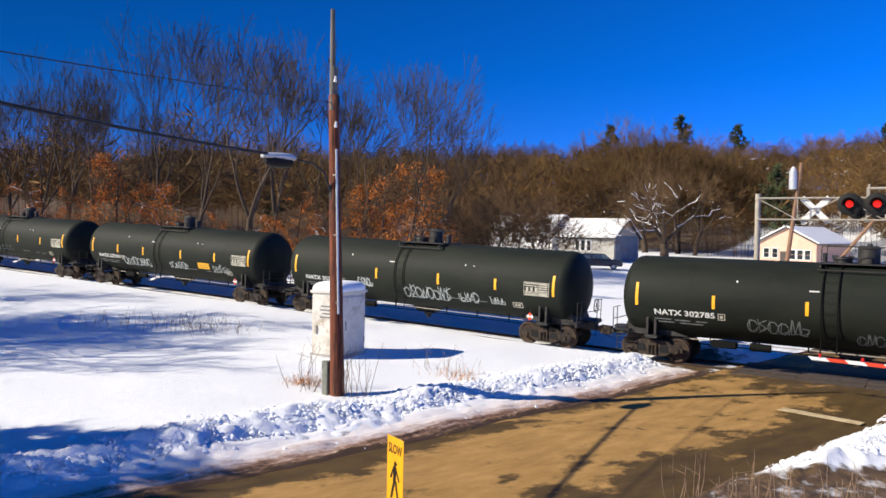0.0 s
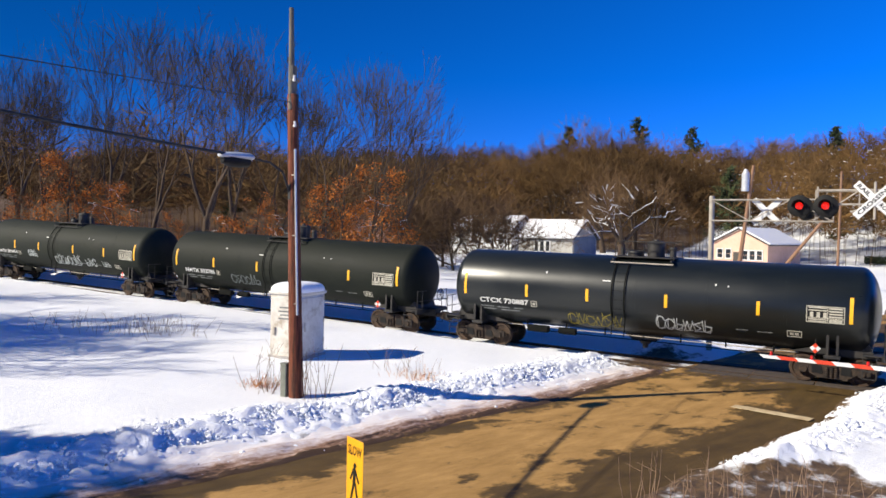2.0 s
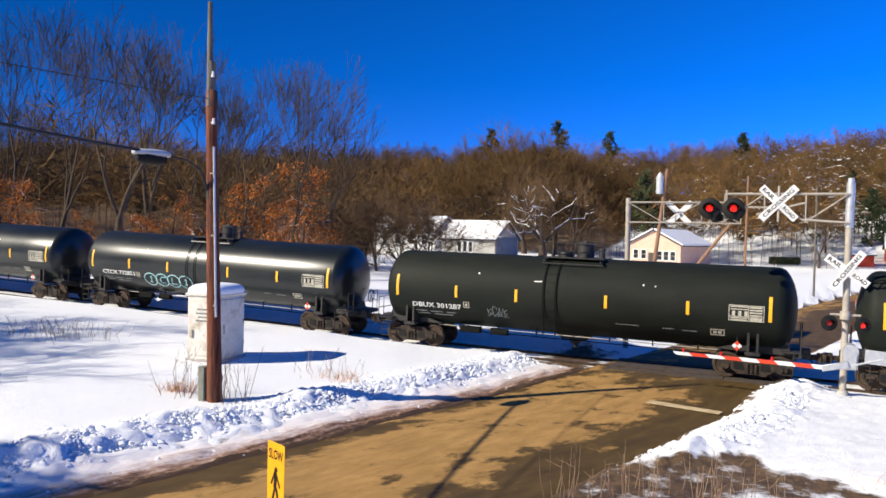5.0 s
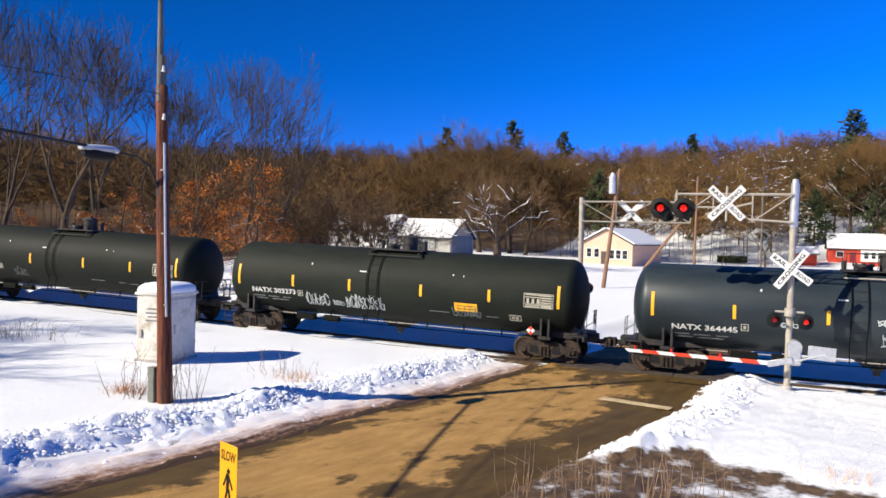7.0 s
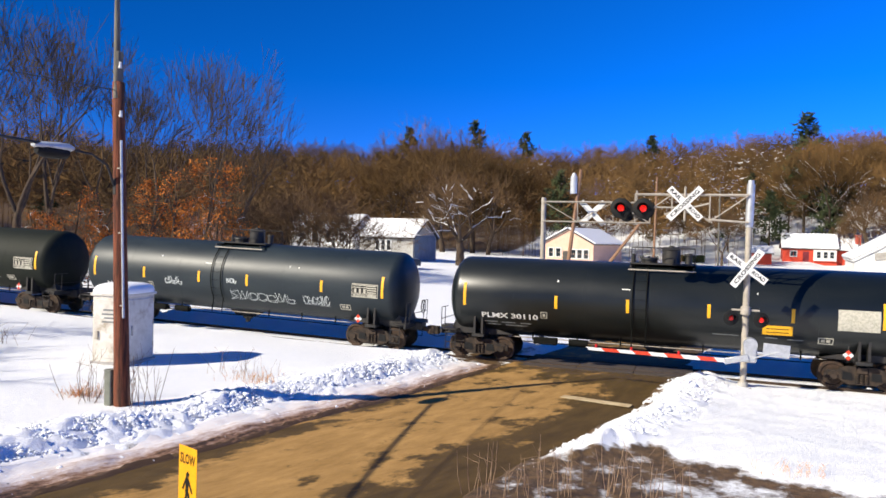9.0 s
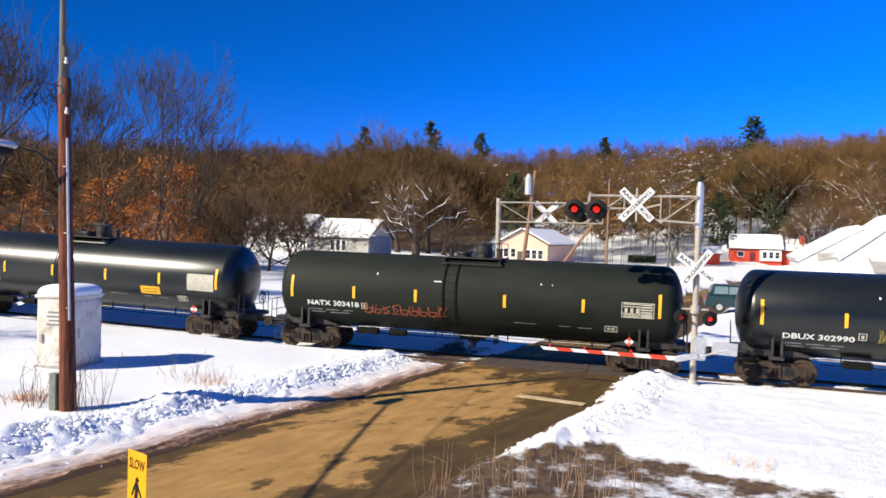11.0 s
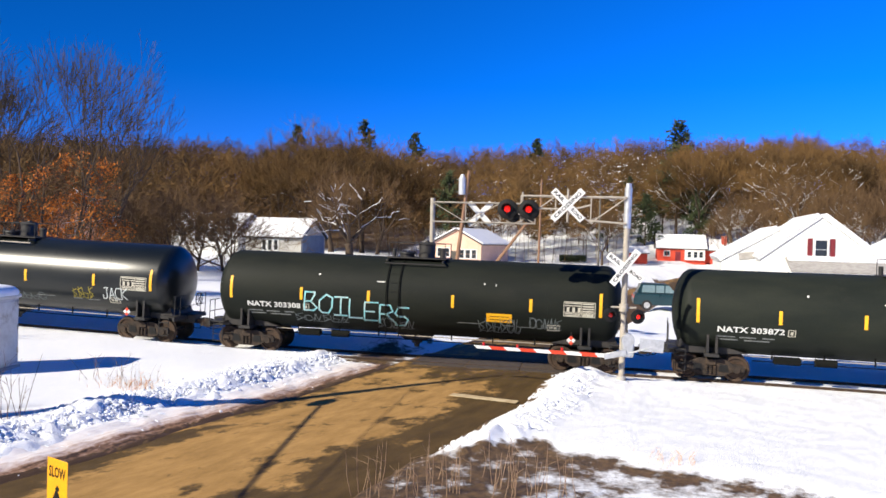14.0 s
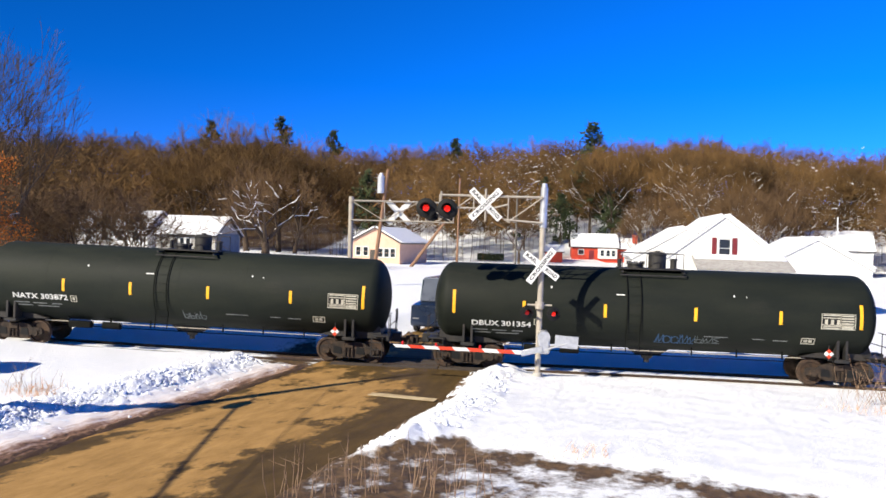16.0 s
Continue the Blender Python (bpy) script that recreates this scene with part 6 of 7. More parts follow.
def forest():
    """The wooded hill: one mesh of bare trees from a few shapes."""
    rng = np.random.default_rng(8)
    shapes = []
    for i in range(7):
        lines = grow(np.random.default_rng(200 + i), 15, 0.16, spread=0.5, up=0.5, first=0.3, nlimb=12, depth=2, twigs=4, wob=0.1)
        v, f = [], []
        for pts, rad, level in lines:
            k = len(v)
            # slim three-sided limbs from foot to tip
            w = 0.13 if level == 0 else 0.05 if level == 1 else 0.032
            a, b = pts[0], pts[-1]
            mid = pts[len(pts) // 2]
            side = Vector(np.random.default_rng(k).normal(0, 1, 3)).normalized() * w
            up = (b - a).normalized().cross(side)
            if level == 2:
                v += [tuple(a + side * 0.8), tuple(a - side * 0.8), tuple(mid + up * 0.5), tuple(b)]
                f += [(k, k + 1, k + 2), (k + 1, k + 3, k + 2)]
                continue
            v += [tuple(a + side), tuple(a - side * 0.5 + up * 0.8), tuple(a - side * 0.5 - up * 0.8), tuple(mid + side * 0.6), tuple(mid - side * 0.3 + up * 0.5), tuple(mid - side * 0.3 - up * 0.5), tuple(b)]
            f += [(k, k + 1, k + 4), (k, k + 4, k + 3), (k + 1, k + 2, k + 5), (k + 1, k + 5, k + 4), (k + 2, k, k + 3), (k + 2, k + 3, k + 5), (k + 3, k + 4, k + 6), (k + 4, k + 5, k + 6), (k + 5, k + 3, k + 6)]
        tips = []
        g = np.random.default_rng(300 + i)
        for pts, rad, level in lines:
            if level < 1:
                continue
            for _ in range(5):
                p = pts[g.integers(1, len(pts))]
                d = Vector(g.normal(0, 1, 3) + np.array([0, 0, 0.8])).normalized()
                s = d.orthogonal().normalized() * 0.024
                q = p + d * g.uniform(0.7, 1.6)
                k = len(v)
                v += [tuple(p + s), tuple(p - s), tuple(q)]
                f.append((k, k + 1, k + 2))
        shapes.append((np.array(v), f))
    vs, fs, off, sv, sf = [], [], 0, [], []
    for n in range(4300):
        y = 104 + 186 * rng.random() ** 0.85
        b = rng.uniform(-60, 40)
        x = max(-330, min(230, y * math.tan(radians(b))))
        if n > 3700:
            x, y = rng.uniform(-330, -62), rng.uniform(50, 120)
        if n <= 3700 and (y < 128 and -75 < x < 70 or (y < 165 and 8 < x < 34)):
            continue
        v, f = shapes[rng.integers(0, len(shapes))]
        a, s = rng.uniform(0, 6.28), rng.uniform(0.75, 1.2)
        R = np.array([[math.cos(a), -math.sin(a), 0], [math.sin(a), math.cos(a), 0], [0, 0, 1]])
        vs.append(v @ R.T * s + [x, y, ground_at(x, y) - 0.3])
        fs += [tuple(i + off for i in q) for q in f]
        off += len(v)
        if x > -60 and y < 215 and rng.random() < (0.8 if x > 0 else 0.25):
            for _ in range(18):
                p = vs[-1][rng.integers(0, len(v))]
                d = rng.normal(0, 1, 3) * [0.6, 0.6, 0.2]
                k = len(sv)
                sv += [tuple(p + [0, 0, 0.05]), tuple(p + [0, 0, -0.09]), tuple(p + d * rng.uniform(0.4, 1.1))]
                sf.append((k, k + 1, k + 2))
    tagged(arrays("forest_snow", sv, sf, SNOW_BIT), "flecks of snow caught on the hillside branches", "snow", kind="stuff")
    ob = arrays("bare_forest", np.concatenate(vs).tolist(), fs, FOREST_TWIG)
    tagged(ob, "dense bare brown forest covering the hillside", "forest", kind="stuff")




def pine(seed, height, broad=0.3, blade=0.2):
    rng = np.random.default_rng(seed)
    t = thing("pine_tree", Matrix(), "dark green pine standing above the bare woods", "tree", "pines on the hill")
    bm = bmesh.new()
    rod(bm, (0, 0, 0), (0, 0, height * 0.97), 0.22, 0.03, 7)
    part("trunk", bm, BARK, t)
    v, f = [], []
    for i in range(46):
        z = height * (0.25 + 0.74 * i / 46)
        reach = height * broad * (1.03 - (i / 46) ** 1.2) * rng.uniform(0.5, 1.25)
        a = rng.uniform(0, 6.28)
        for j in range(26):
            q = rng.uniform(0.15, 1)
            p = Vector((math.cos(a) * reach * q, math.sin(a) * reach * q, z + 0.12 * reach * q)) + Vector(rng.normal(0, 0.28, 3))
            d = Vector((math.cos(a), math.sin(a), 0.4)) + Vector(rng.normal(0, 0.7, 3))
            d.normalize()
            s = d.orthogonal().normalized() * blade
            k = len(v)
            v += [tuple(p + s), tuple(p - s), tuple(p + d * rng.uniform(0.5, 1.1))]
            f.append((k, k + 1, k + 2))
    arrays("crown", v, f, NEEDLES, t)
    return t


def pines():
    protos = [pine(401, 18), pine(402, 16), pine(403, 17)]
    # bearing, depth, scale
    rows = [(-21.0, 225, 1.36), (-15.95, 212, 1.7), (-16.7, 205, 1.2), (-12.1, 235, 1.25), (-24.8, 250, 0.8), (-23.2, 250, 0.85), (-22.3, 248, 0.8), (-2.9, 240, 1.2), (7.35, 165, 1.6), (-9.5, 127, 0.84), (5.2, 150, 0.8), (2.5, 160, 0.7), (9.8, 170, 0.9), (-46, 80, 0.5), (6.4, 176, 1.0), (3.9, 165, 0.85), (8.7, 158, 0.8), (-2.6, 160, 0.6), (12.2, 190, 0.8), (0.4, 170, 0.7)]
    for i, (b, y, s) in enumerate(rows):
        t = protos[i] if i < 3 else copy_thing(protos[i % 3], Matrix())
        plant(t, *at_bearing(b, y), turn=i * 50, s=s)


def shade_trees():
    """Bare trees behind and beside the camera; their shadows streak the field."""
    p = bare_tree(71, 17, 0.24, "bare grey-brown tree beside the road", spread=0.5, up=0.5, first=0.3, nlimb=13, depth=3, twigs=5)
    # pines out of view, added only to throw shade on the near left bank
    q = pine(405, 15, 0.22, 0.13)
    tagged(q, "dark green pine added out of view to shade the near bank", group="")
    for i, (x, y, s) in enumerate(((-41, 5, 1.0), (-46, 1, 1.05), (-37, 0, 1.0), (-52, 8, 1.0), (-57, 3, 1.1), (-35, 6, 0.7), (-49, -4, 1.2), (-43, 1, 0.95), (-39.5, 3.5, 0.85))):
        plant(p if i == 0 else copy_thing(p, Matrix()), x, y, i * 61, s)
    for i, (x, y, s) in enumerate(((-24.5, -1.0, 0.70), (-25.6, -2.6, 0.78), (-24.0, -4.2, 0.76), (-23.0, -2.5, 0.62), (-26.5, -1.5, 0.66), (-25.0, -3.6, 0.82))):
        plant(q if i == 0 else copy_thing(q, Matrix()), x, y, i * 40, s)


tall_trees()
oaks()
edge_trees()
yard_trees()
forest()
pines()
shade_trees()


# ---------------------------------------------------------------- weeds
def stems(name, label, spots, mat, seed, lo, hi, r, lean=0.18, kind="stuff"):
    rng = np.random.default_rng(seed)
    v, f = [], []
    for x, y, spread, n in spots:
        for _ in range(n):
            px, py = x + rng.normal(0, spread), y + rng.normal(0, spread * 0.6)
            z = ground_at(px, py) - 0.05
            h = rng.uniform(lo, hi)
            a = Vector((px, py, z))
            b = a + Vector((rng.normal(0, lean) * h, rng.normal(0, lean) * h, h))
            m = a.lerp(b, 0.5) + Vector((rng.normal(0, 0.04), rng.normal(0, 0.04), 0))
            vv, ff = tubes([([a, m, b], [r, r * 0.8, r * 0.4], 0)], (3,))
            k = len(v)
            v += vv
            f += [tuple(i + k for i in q) for q in ff]
            for _ in range(rng.integers(0, 3)):
                c = m.lerp(b, rng.uniform(0, 0.8))
                d = c + Vector((rng.normal(0, 0.2) * h, rng.normal(0, 0.2) * h, rng.uniform(0.1, 0.3) * h))
                vv, ff = tubes([([c, d], [r * 0.6, r * 0.3], 0)], (3,))
                k = len(v)
                v += vv
                f += [tuple(i + k for i in q) for q in ff]
    tagged(arrays(name, v, f, mat), label, "weeds", kind=kind)


stems("pole_weeds", "bare brown weed stems round the pole's foot", [(-13.9, 15.6, 0.5, 16), (-12.9, 15.5, 0.35, 14), (-14.3, 15.0, 0.3, 8)], DRY_STEM, 21, 0.6, 1.5, 0.010)
stems("dry_grass", "tufts of orange dry grass poking through snow", [(-15.0, 15.6, 0.25, 90), (-14.6, 15.9, 0.4, 60), (-12.3, 19.3, 0.45, 50), (-11.6, 18.9, 0.3, 30), (10.5, 22.3, 0.5, 30), (2.2, 16.6, 0.3, 30)], DRY_GRASS, 22, 0.12, 0.38, 0.006, 0.5)
stems("field_brush", "grey dry brush standing in the snowy field", [(-25.5, 19.6, 1.1, 70), (-24.0, 20.0, 1.0, 60), (-28.5, 18.5, 0.9, 30), (-12.5, 19.6, 0.5, 14), (-13.6, 19.9, 0.3, 8)], DRY_STEM, 23, 0.25, 0.75, 0.007, 0.3)
stems("verge_weeds", "tall thin dead weed stalks in the muddy verge", [(-2.6, 13.6, 0.5, 20), (-1.5, 14.0, 0.5, 18), (-0.7, 13.6, 0.5, 14), (-3.1, 13.2, 0.3, 8)], DRY_STEM, 24, 0.5, 1.15, 0.009, 0.1)
stems("right_brush", "reddish dry brush by the rails", [(12.6, 23.5, 0.8, 120), (14.0, 22.5, 0.8, 90)], DRY_STEM, 25, 0.4, 1.5, 0.008, 0.3)


def hedge(x, y, long, high):
    rng = np.random.default_rng(44)
    h = thing("hedge", pose(x, y, ground_at(x, y) - 0.05), "low clipped evergreen hedge in the snow", "hedge")
    bm = bmesh.new()
    for k in range(9):
        rod(bm, (-long / 2 + long * (k + 0.5) / 9, 0, 0), (-long / 2 + long * (k + 0.5) / 9 + rng.normal(0, 0.1), rng.normal(0, 0.1), high * 0.8), 0.04, 0.015, 5)
    part("stems", bm, BARK, h)
    v, f = [], []
    for _ in range(3200):
        p = Vector((rng.uniform(-0.5, 0.5) * long, rng.normal(0, 0.35), high * rng.uniform(0.25, 1.0) * (1 + 0.1 * math.sin(_))))
        d = Vector(rng.normal(0, 1, 3)).normalized()
        q = d.orthogonal().normalized() * 0.06
        k = len(v)
        v += [tuple(p + q), tuple(p - q), tuple(p + d * 0.25)]
        f.append((k, k + 1, k + 2))
    arrays("foliage", v, f, NEEDLES, h)


hedge(0.0, 140.0, 4.8, 1.4)


# ---------------------------------------------------------------- houses
def window(parent, x, y, z, w, h, face=0, panes=(1, 2), shutter=None, trim=None):
    """A framed window on a wall that faces -y, turned by face."""
    wd = new("window")
    wd.parent, wd.matrix_basis = parent, pose(x, y, z, 0, 0, face)
    bm = bmesh.new()
    for sx in (-1, 1):
        box(bm, 0.11, 0.1, h + 0.2, sx * (w / 2 + 0.04), -0.05, 0)
        box(bm, w, 0.1, 0.11, 0, -0.05, sx * (h / 2 + 0.045))
    part("window_frame", bm, trim or WHITE_PAINT, wd)
    nx, nz = panes
    for i in range(nx):
        for j in range(nz):
            bm = bmesh.new()
            box(bm, w / nx - 0.05, 0.03, h / nz - 0.05, -w / 2 + w / nx * (i + 0.5), -0.015, -h / 2 + h / nz * (j + 0.5))
            part("pane", bm, PANE, wd, "dark window pane")
    if shutter:
        for s in (-1, 1):
            bm = bmesh.new()
            box(bm, 0.3, 0.05, h + 0.2, s * (w / 2 + 0.3), -0.03, 0, bevel=0.01)
            for k in range(6):
                box(bm, 0.24, 0.03, 0.05, s * (w / 2 + 0.3), -0.06, -h / 2 + 0.15 + k * (h - 0.3) / 5)
            part("shutter", bm, shutter, wd, "maroon shutter")
    return wd


def gable_house(name, m, w, d, eave, ridge, wall, label, along="y", over=0.35, snow=0.22, tiles=None):
    """Walls with a gable; along says which way the ridge runs; faces -y."""
    h = thing(name, m, label, "house")
    rot = pose(0, 0, 0, 0, 0, 0 if along == "y" else 90)
    gw, gd = (w, d) if along == "y" else (d, w)
    bm = bmesh.new()
    prism(bm, [(-gw / 2, -1.2), (gw / 2, -1.2), (gw / 2, eave), (0, ridge), (-gw / 2, eave)], gd, rot)
    part("wall", bm, wall, h, smooth=False)
    sl = math.atan2(ridge - eave, gw / 2)
    ln = math.hypot(gw / 2, ridge - eave) + over
    for s in (-1, 1):
        for nm, thick, lift, mt in (("roof", 0.14, 0.09, tiles or ROOFING), ("roof_snow", snow, 0.17 + snow / 2, ROOF_SNOW)):
            bm = bmesh.new()
            cx = s * (ln / 2 * math.cos(sl))
            cz = ridge - ln / 2 * math.sin(sl)
            o = Vector((math.sin(sl) * s * lift, 0, math.cos(sl) * lift))
            g = pose(cx + o.x, 0, cz + o.z, 0, s * math.degrees(sl), 0)
            box(bm, ln, gd + 2 * over - (0.05 if nm == "roof_snow" else 0), thick, bevel=0.05 if nm == "roof_snow" else 0.0)
            bmesh.ops.transform(bm, matrix=rot @ g, verts=bm.verts)
            part(nm, bm, mt, h, "thick snow on the roof" if nm == "roof_snow" else "")
    return h


def white_gable_house():
    gz = ground_at(15, 52) + 0.55
    h = gable_house("white_house", pose(16.1, 56.0, gz, 0, 0, -6), 7.2, 9.0, 3.2, 6.0, CLAP_WHITE, "white clapboard house with maroon shutters and snowy roof", tiles=WHITE_PAINT, over=0.1)
    window(h, 0.0, -4.5, 3.95, 0.72, 1.2, 0, (1, 2), MAROON)
    # front porch room with a row of windows
    bm = bmesh.new()
    box(bm, 5.6, 2.2, 3.95, 0.9, -5.5, 0.70)
    part("porch_wall", bm, CLAP_WHITE, h)
    bm = bmesh.new()
    box(bm, 6.0, 2.7, 0.12, 0.9, -5.6, 3.0, rx=18)
    part("porch_roof", bm, CONCRETE, h, "pale grey porch roof")
    bm = bmesh.new()
    box(bm, 5.8, 0.9, 0.14, 0.9, -4.85, 3.36, rx=18, bevel=0.05)
    part("porch_snow", bm, ROOF_SNOW, h, "snow on the porch roof")
    for k in range(4):
        window(h, -0.9 + k * 0.84, -6.6, 1.62, 0.56, 1.15, 0, (1, 2), None)
    # lower wing with skylights to one side
    wing = gable_house("white_house_wing", pose(14.0, 57.5, gz, 0, 0, -6), 7.2, 8.0, 3.0, 5.15, CLAP_WHITE, "lower white house wing with snowy roof and skylights", tiles=WHITE_PAINT, over=0.1)
    for x, z in ((-2.0, 4.3), (-0.4, 4.9)):
        bm = bmesh.new()
        box(bm, 1.0, 0.08, 0.45, x, -4.03, z - 0.9, ry=-8)
        part("skylight", bm, CONCRETE, wing, "grey skylight")
    g = gable_house("white_garage", pose(24.0, 60.0, gz, 0, 0, -6), 7.5, 8.0, 2.6, 4.7, CLAP_WHITE, "low white garage under snow", tiles=WHITE_PAINT, over=0.1)
    window(g, 0, -4.0, 1.4, 1.6, 0.9, 0, (2, 1))


def beige_house():
    gz = ground_at(-15, 110)
    h = gable_house("beige_house", pose(-15.6, 116.0, gz, 0, 0, -16), 8.0, 11.0, 3.1, 5.15, CLAP_BEIGE, "small beige house with white-trimmed windows and snowy roof")
    for x in (-2.7, -1.5):
        window(h, x, -5.5, 1.75, 0.75, 1.25, 0, (1, 2))
    for x in (0.9, 1.9, 2.9):
        window(h, x, -5.5, 1.6, 0.75, 1.25, 0, (1, 2))
    bm = bmesh.new()
    box(bm, 0.95, 0.08, 2.0, -0.3, -5.53, 1.0)
    part("door", bm, ROOFING, h, "dark brown front door")
    bm = bmesh.new()
    for s in (-1, 1):
        box(bm, 4.75, 0.12, 0.2, s * 2.1, -5.56, 4.2, ry=s * 27)
    part("gable_trim", bm, WHITE_PAINT, h)


def red_house():
    gz = ground_at(20, 145) + 0.1
    h = gable_house("red_house", pose(20.2, 150, gz, 0, 0, -3), 8.6, 7.0, 2.5, 4.9, CLAP_RED, "red clapboard house with snowy roof and brick chimney", along="x")
    window(h, -2.6, -3.5, 1.5, 1.0, 0.9, 0, (2, 1))
    bm = bmesh.new()
    box(bm, 0.95, 0.08, 1.9, -0.6, -3.53, 0.95)
    part("door", bm, MAROON, h, "dark front door")
    bm = bmesh.new()
    box(bm, 3.6, 0.5, 1.9, 2.4, -3.7, 1.3)
    part("bay_wall", bm, WHITE_PAINT, h, "white bay front")
    for x in (1.4, 2.5, 3.5):
        window(h, x, -3.96, 1.4, 0.65, 1.1, 0, (1, 2))
    w = gable_house("red_house_wing", pose(26.0, 150, gz, 0, 0, -3), 3.6, 6.0, 2.3, 4.1, CLAP_RED, "lower red house wing under snow", along="x")
    window(w, 0.9, -3.0, 1.4, 0.8, 1.0, 0, (1, 2))
    bm = bmesh.new()
    box(bm, 0.9, 0.8, 5.2, 2.0, -1.5, 2.4, bevel=0.03)
    box(bm, 1.0, 0.9, 0.2, 2.0, -1.5, 5.0)
    part("chimney", bm, BRICK_RED, w, "red brick chimney")
    s = gable_house("red_shed", pose(11.8, 142, gz - 0.4, 0, 0, 0), 3.0, 3.0, 1.9, 2.9, CLAP_RED, "small red shed in the snow", along="x")


def left_houses():
    gz = ground_at(-36, 88)
    g = gable_house("grey_garage", pose(-36.8, 93, gz, 0, 0, -4), 7.6, 7.5, 2.9, 5.1, CLAP_GREY, "grey shingled house with a snow-covered roof", along="x")
    for x in (-1.2, -0.4, 0.4):
        window(g, x, -3.75, 1.9, 0.55, 1.3, 0, (1, 2))
    bm = bmesh.new()
    box(bm, 0.06, 6.6, 3.4, 3.84, 0, 1.5)
    part("side_wall", bm, CLAP_BLUE, g, "slate blue side wall")
    h = gable_house("white_farmhouse", pose(-48.8, 98, gz, 0, 0, 0), 9.5, 8.0, 3.7, 5.7, CLAP_WHITE, "white farmhouse with a chimney half hidden by trees", along="x")
    for x in (-3, -1, 1.2, 3.2):
        window(h, x, -4.0, 2.6, 0.8, 1.3, 0, (1, 2))
    bm = bmesh.new()
    box(bm, 0.8, 0.7, 1.6, 0.3, 0.3, 6.0)
    part("chimney", bm, WHITE_PAINT, h, "white chimney")
    k = gable_house("far_cottage", pose(-75.0, 103, ground_at(-75, 103), 0, 0, 30), 7.0, 7.0, 3.0, 5.8, CLAP_BEIGE, "pale cottage seen through the oaks", along="y")
    window(k, 0, -3.5, 1.7, 1.4, 1.2, 0, (2, 1))
    j = gable_house("hill_house", pose(57, 128, ground_at(57, 128) + 0.5, 0, 0, -18), 9.5, 8.0, 3.6, 6.6, CLAP_WHITE, "white house on the slope with a dark garage door", along="x")
    window(j, -1.5, -4.0, 1.7, 2.6, 1.3, 0, (3, 1))
    window(j, 2.5, -4.0, 1.7, 0.9, 1.3, 0, (1, 2))


white_gable_house()
beige_house()
red_house()
left_houses()


# ---------------------------------------------------------------- vehicles and far poles
def motor_car(name, m, paint, label, tall=0.0, long=4.6):
    c = thing(name, m, label, "car")
    L, W = long / 2, 0.9
    bm = bmesh.new()
    low = [(-L, 0.35), (L, 0.35), (L + 0.03, 0.62), (L - 0.05, 0.9 + tall * 0.4), (L - 1.1, 1.0 + tall * 0.4), (-L + 0.15, 1.02 + tall * 0.4), (-L - 0.02, 0.8)]
    prism(bm, low, 2 * W)
    bmesh.ops.bevel(bm, geom=list(bm.edges), offset=0.05, segments=2, affect="EDGES")
    part("body", bm, paint, c)
    z0, z1 = 1.0 + tall * 0.4, 1.45 + tall
    bm = bmesh.new()
    prism(bm, [(-L + 0.2, z0), (L - 1.2, z0), (L - 1.85, z1), (-L + 0.45, z1)], 2 * W - 0.16)
    bmesh.ops.bevel(bm, geom=list(bm.edges), offset=0.05, segments=2, affect="EDGES")
    part("cabin", bm, paint, c)
    for s in (-1, 1):
        for k, (a, b) in enumerate(((-L + 0.5, -L + 1.35), (-L + 1.43, -0.05), (0.03, L - 1.6))):
            bm = bmesh.new()
            prism(bm, [(a, z0 + 0.06), (b + (0.28 if k == 2 else 0), z0 + 0.06), (b - (0.12 if k == 2 else 0), z1 - 0.1), (a + (0.08 if k == 0 else 0), z1 - 0.1)], 0.02, Matrix.Translation((0, s * (W - 0.075), 0)))
            part("side_window", bm, CAR_GLASS_SNOW_LIGHT, c, "side window painted pale for the snow light behind it")
        for x in (-L + 0.85, L - 0.9):
            wh = new("wheel")
            wh.parent, wh.matrix_basis = c, pose(x, s * (W - 0.08), 0.34)
            bm = bmesh.new()
            rod(bm, (0, -0.11, 0), (0, 0.11, 0), 0.34, n=20)
            part("tyre", bm, RUBBER, wh)
            bm = bmesh.new()
            rod(bm, (0, -0.125, 0), (0, 0.125, 0), 0.2, n=14)
            part("rim", bm, ALUMINIUM, wh)
    for s in (-1, 1):
        bm = bmesh.new()
        box(bm, 0.06, 0.34, 0.16, L - 0.01, s * 0.62, 0.72, bevel=0.02)
        part("headlight", bm, BRIGHT_STEEL, c, "clear headlight")
        bm = bmesh.new()
        box(bm, 0.06, 0.2, 0.28, -L + 0.02, s * 0.72, 0.82, bevel=0.02)
        part("tail_light", bm, RED_PAINT, c, "red tail light")
    return c


def on_ground(x, y, turn):
    return pose(x, y, ground_at(x, y) - 0.03, 0, 0, turn)


motor_car("sport_utility", on_ground(6.1, 52.5, 0), TEAL_CAR, "teal sport utility vehicle parked across the tracks", 0.32, 4.0)
motor_car("waiting_van", pose(-2.55, 40.5, float(road_z(np.array(-2.5), np.array(40.5))), 0, 0, 258), BLUE_CAR, "tall dark blue van waiting at the crossing", 1.3, 5.2)
motor_car("parked_car", on_ground(10.4, 47.2, 3), DARK_CAR, "dark parked car near the white house", 0.0, 4.5)
motor_car("parked_wagon", on_ground(-29.5, 75.0, 20), BLUE_CAR, "blue car parked by the grey garage", 0.2, 4.5)


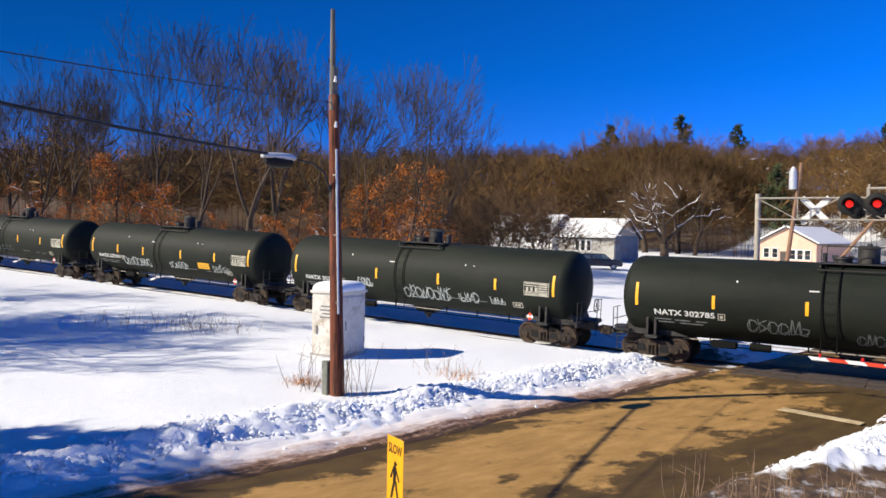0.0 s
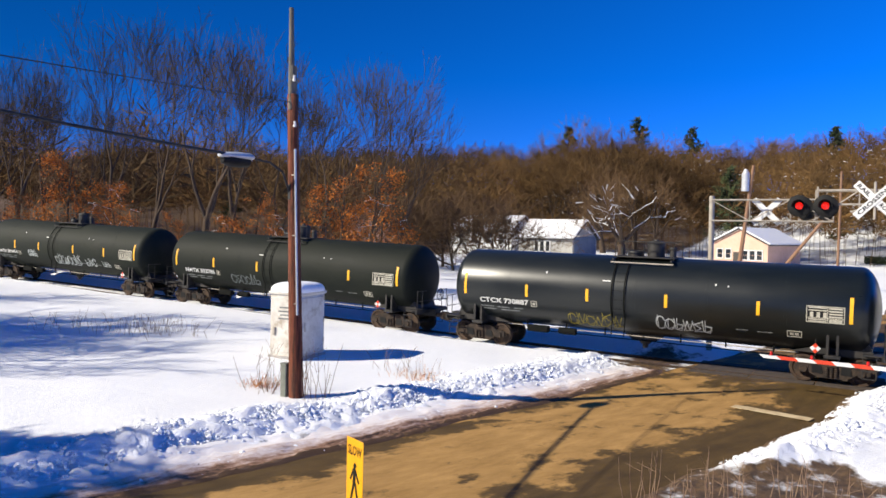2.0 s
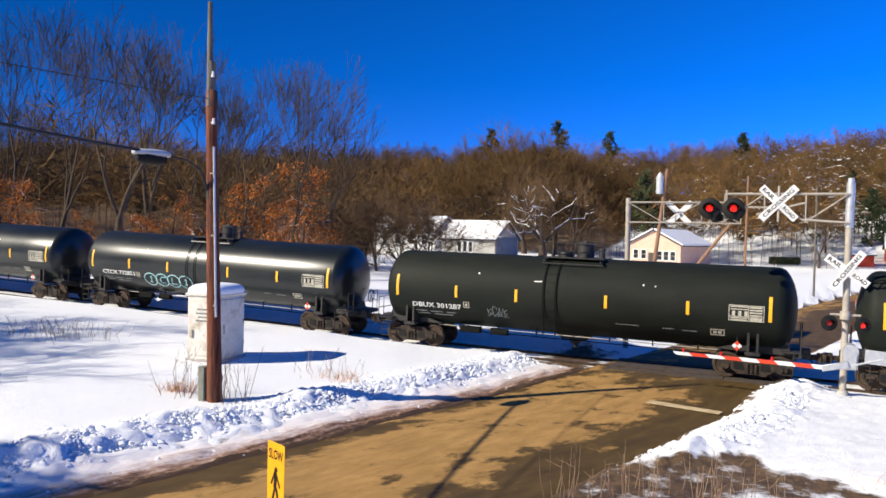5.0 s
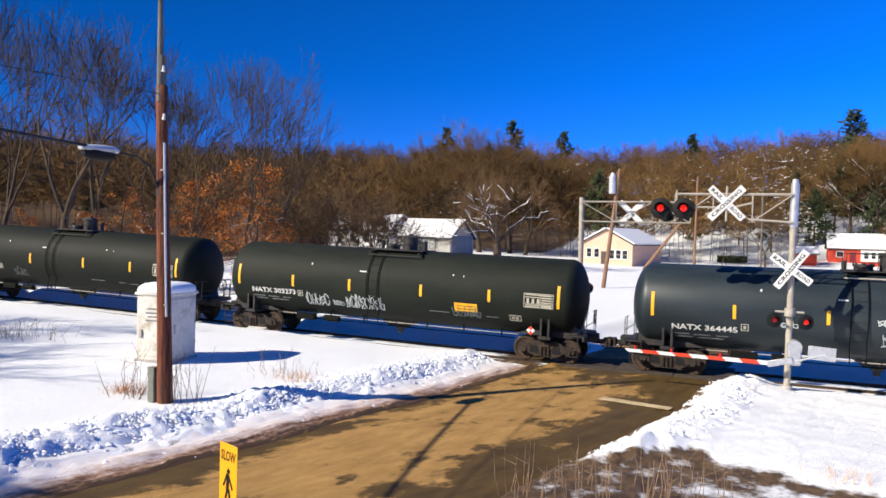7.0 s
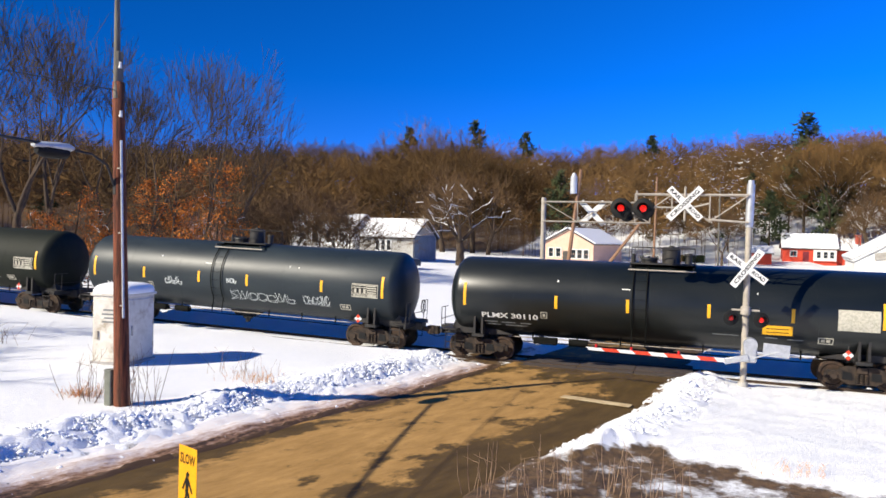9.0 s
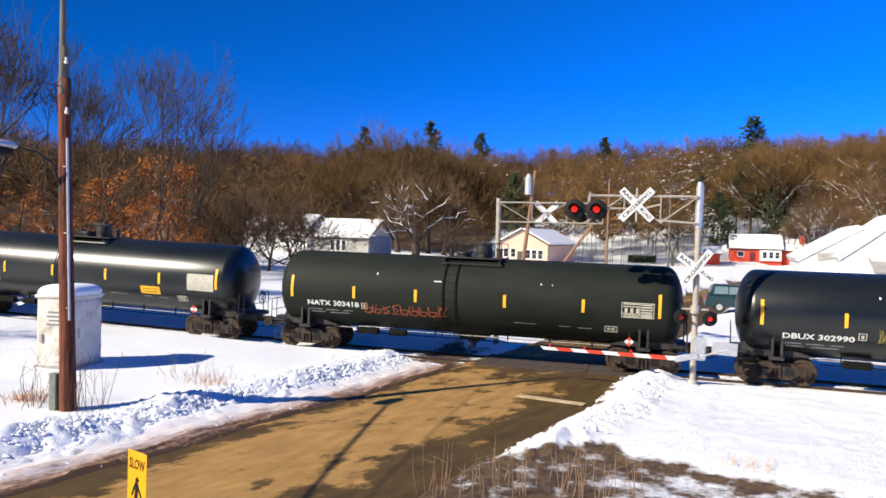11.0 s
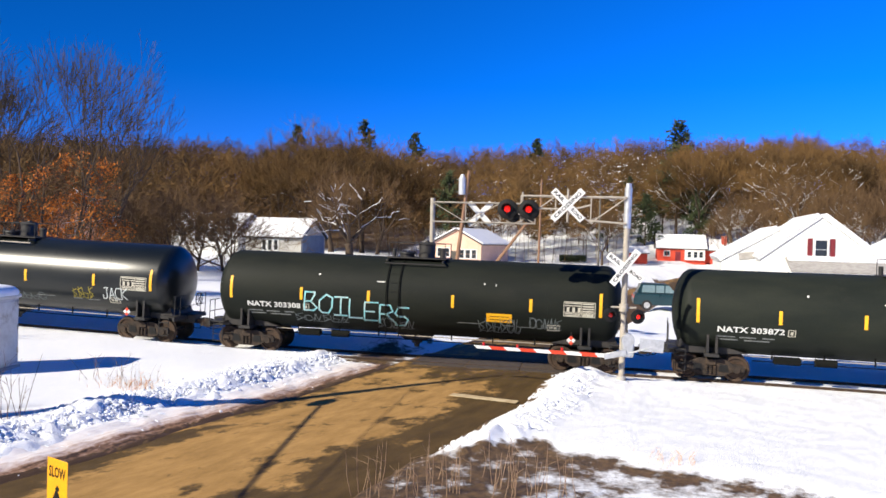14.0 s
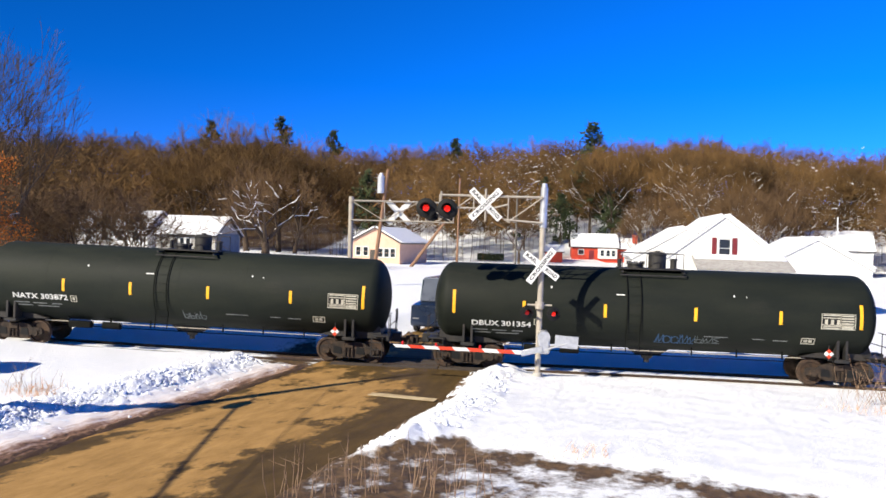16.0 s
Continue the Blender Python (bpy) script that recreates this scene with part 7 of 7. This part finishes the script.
def far_pole(x, y, h, lean, mat, label, can=False, r=0.13):
    p = thing("far_pole", pose(x, y, ground_at(x, y) - 0.2), label, "utility pole")
    bm = bmesh.new()
    rod(bm, (0, 0, 0), (lean, 0, h), r, r * 0.7, 10)
    part("shaft", bm, mat, p)
    if can:
        bm = bmesh.new()
        rod(bm, (lean * 0.87 - 0.42, -0.1, h * 0.80), (lean * 0.87 - 0.42, -0.1, h * 0.94), 0.31, n=14)
        rod(bm, (lean * 0.87 - 0.42, -0.1, h * 0.94), (lean * 0.87 - 0.42, -0.1, h * 0.97), 0.26, 0.12, 14)
        part("transformer", bm, LAMP_GREY, p, "grey transformer can")
    return p


far_pole(-10.4, 66, 10.5, 1.15, TAN_WOOD, "tan wooden utility pole with a transformer", True, 0.19)
far_pole(-11.1, 104, 8.2, 5.9, TAN_WOOD, "tan pole leaning steeply as a brace", False, 0.24)
far_pole(-4.45, 100, 12.4, 0.1, TAN_WOOD, "slim tan pole beyond the crossing", False, 0.16)
far_pole(2.3, 70, 9.4, 0.0, GREY_WOOD, "slim grey pole by the far road", False, 0.1)
far_pole(27.6, 62, 7.4, 0.0, WHITE_PAINT, "slim pale pole by the garage", False, 0.07)


# ---------------------------------------------------------------- movement
def motions():
    """The train rolls to the left at a steady pace; every wheelset turns with it."""
    times = [i * 0.5 for i in range(33)]
    for c, k in cars:
        rows = []
        for t in times:
            x = START + k * CAR_PITCH - SPEED * t + float(np.interp(t, [0, 7, 9, 11.5, 12.5, 14.5, 16], [-0.02, 0.04, 0.06, 0.37, 0.36, 0.28, 0.2]))
            slope = float(rail_z(x + 6.65) - rail_z(x - 6.65)) / 13.3
            swing = float(track_y(x + 6.65) - track_y(x - 6.65)) / 13.3
            rows.append((t, pose(x, float(track_y(x + 6.65) + track_y(x - 6.65)) / 2, float(rail_z(x + 6.65) + rail_z(x - 6.65)) / 2, 0, -math.degrees(math.atan(slope)), math.degrees(math.atan(swing)))))
        walk(c, rows)
    turn = math.degrees(SPEED / FPS / WHEEL_R)
    lead = {}
    for c, k in cars:
        for ob in c.children_recursive:
            if ob.name.split(".")[0] != "wheelset":
                continue
            x = ob.location.x
            if x not in lead:
                walk(ob, [(i / FPS, pose(x, 0, WHEEL_R, 0, -turn * i, 0)) for i in range(16 * FPS + 1)])
                lead[x] = ob.animation_data
            else:
                ob.rotation_mode = "QUATERNION"
                ob.animation_data_create()
                ob.animation_data.action = lead[x].action
                ob.animation_data.action_slot = lead[x].action_slot


motions()
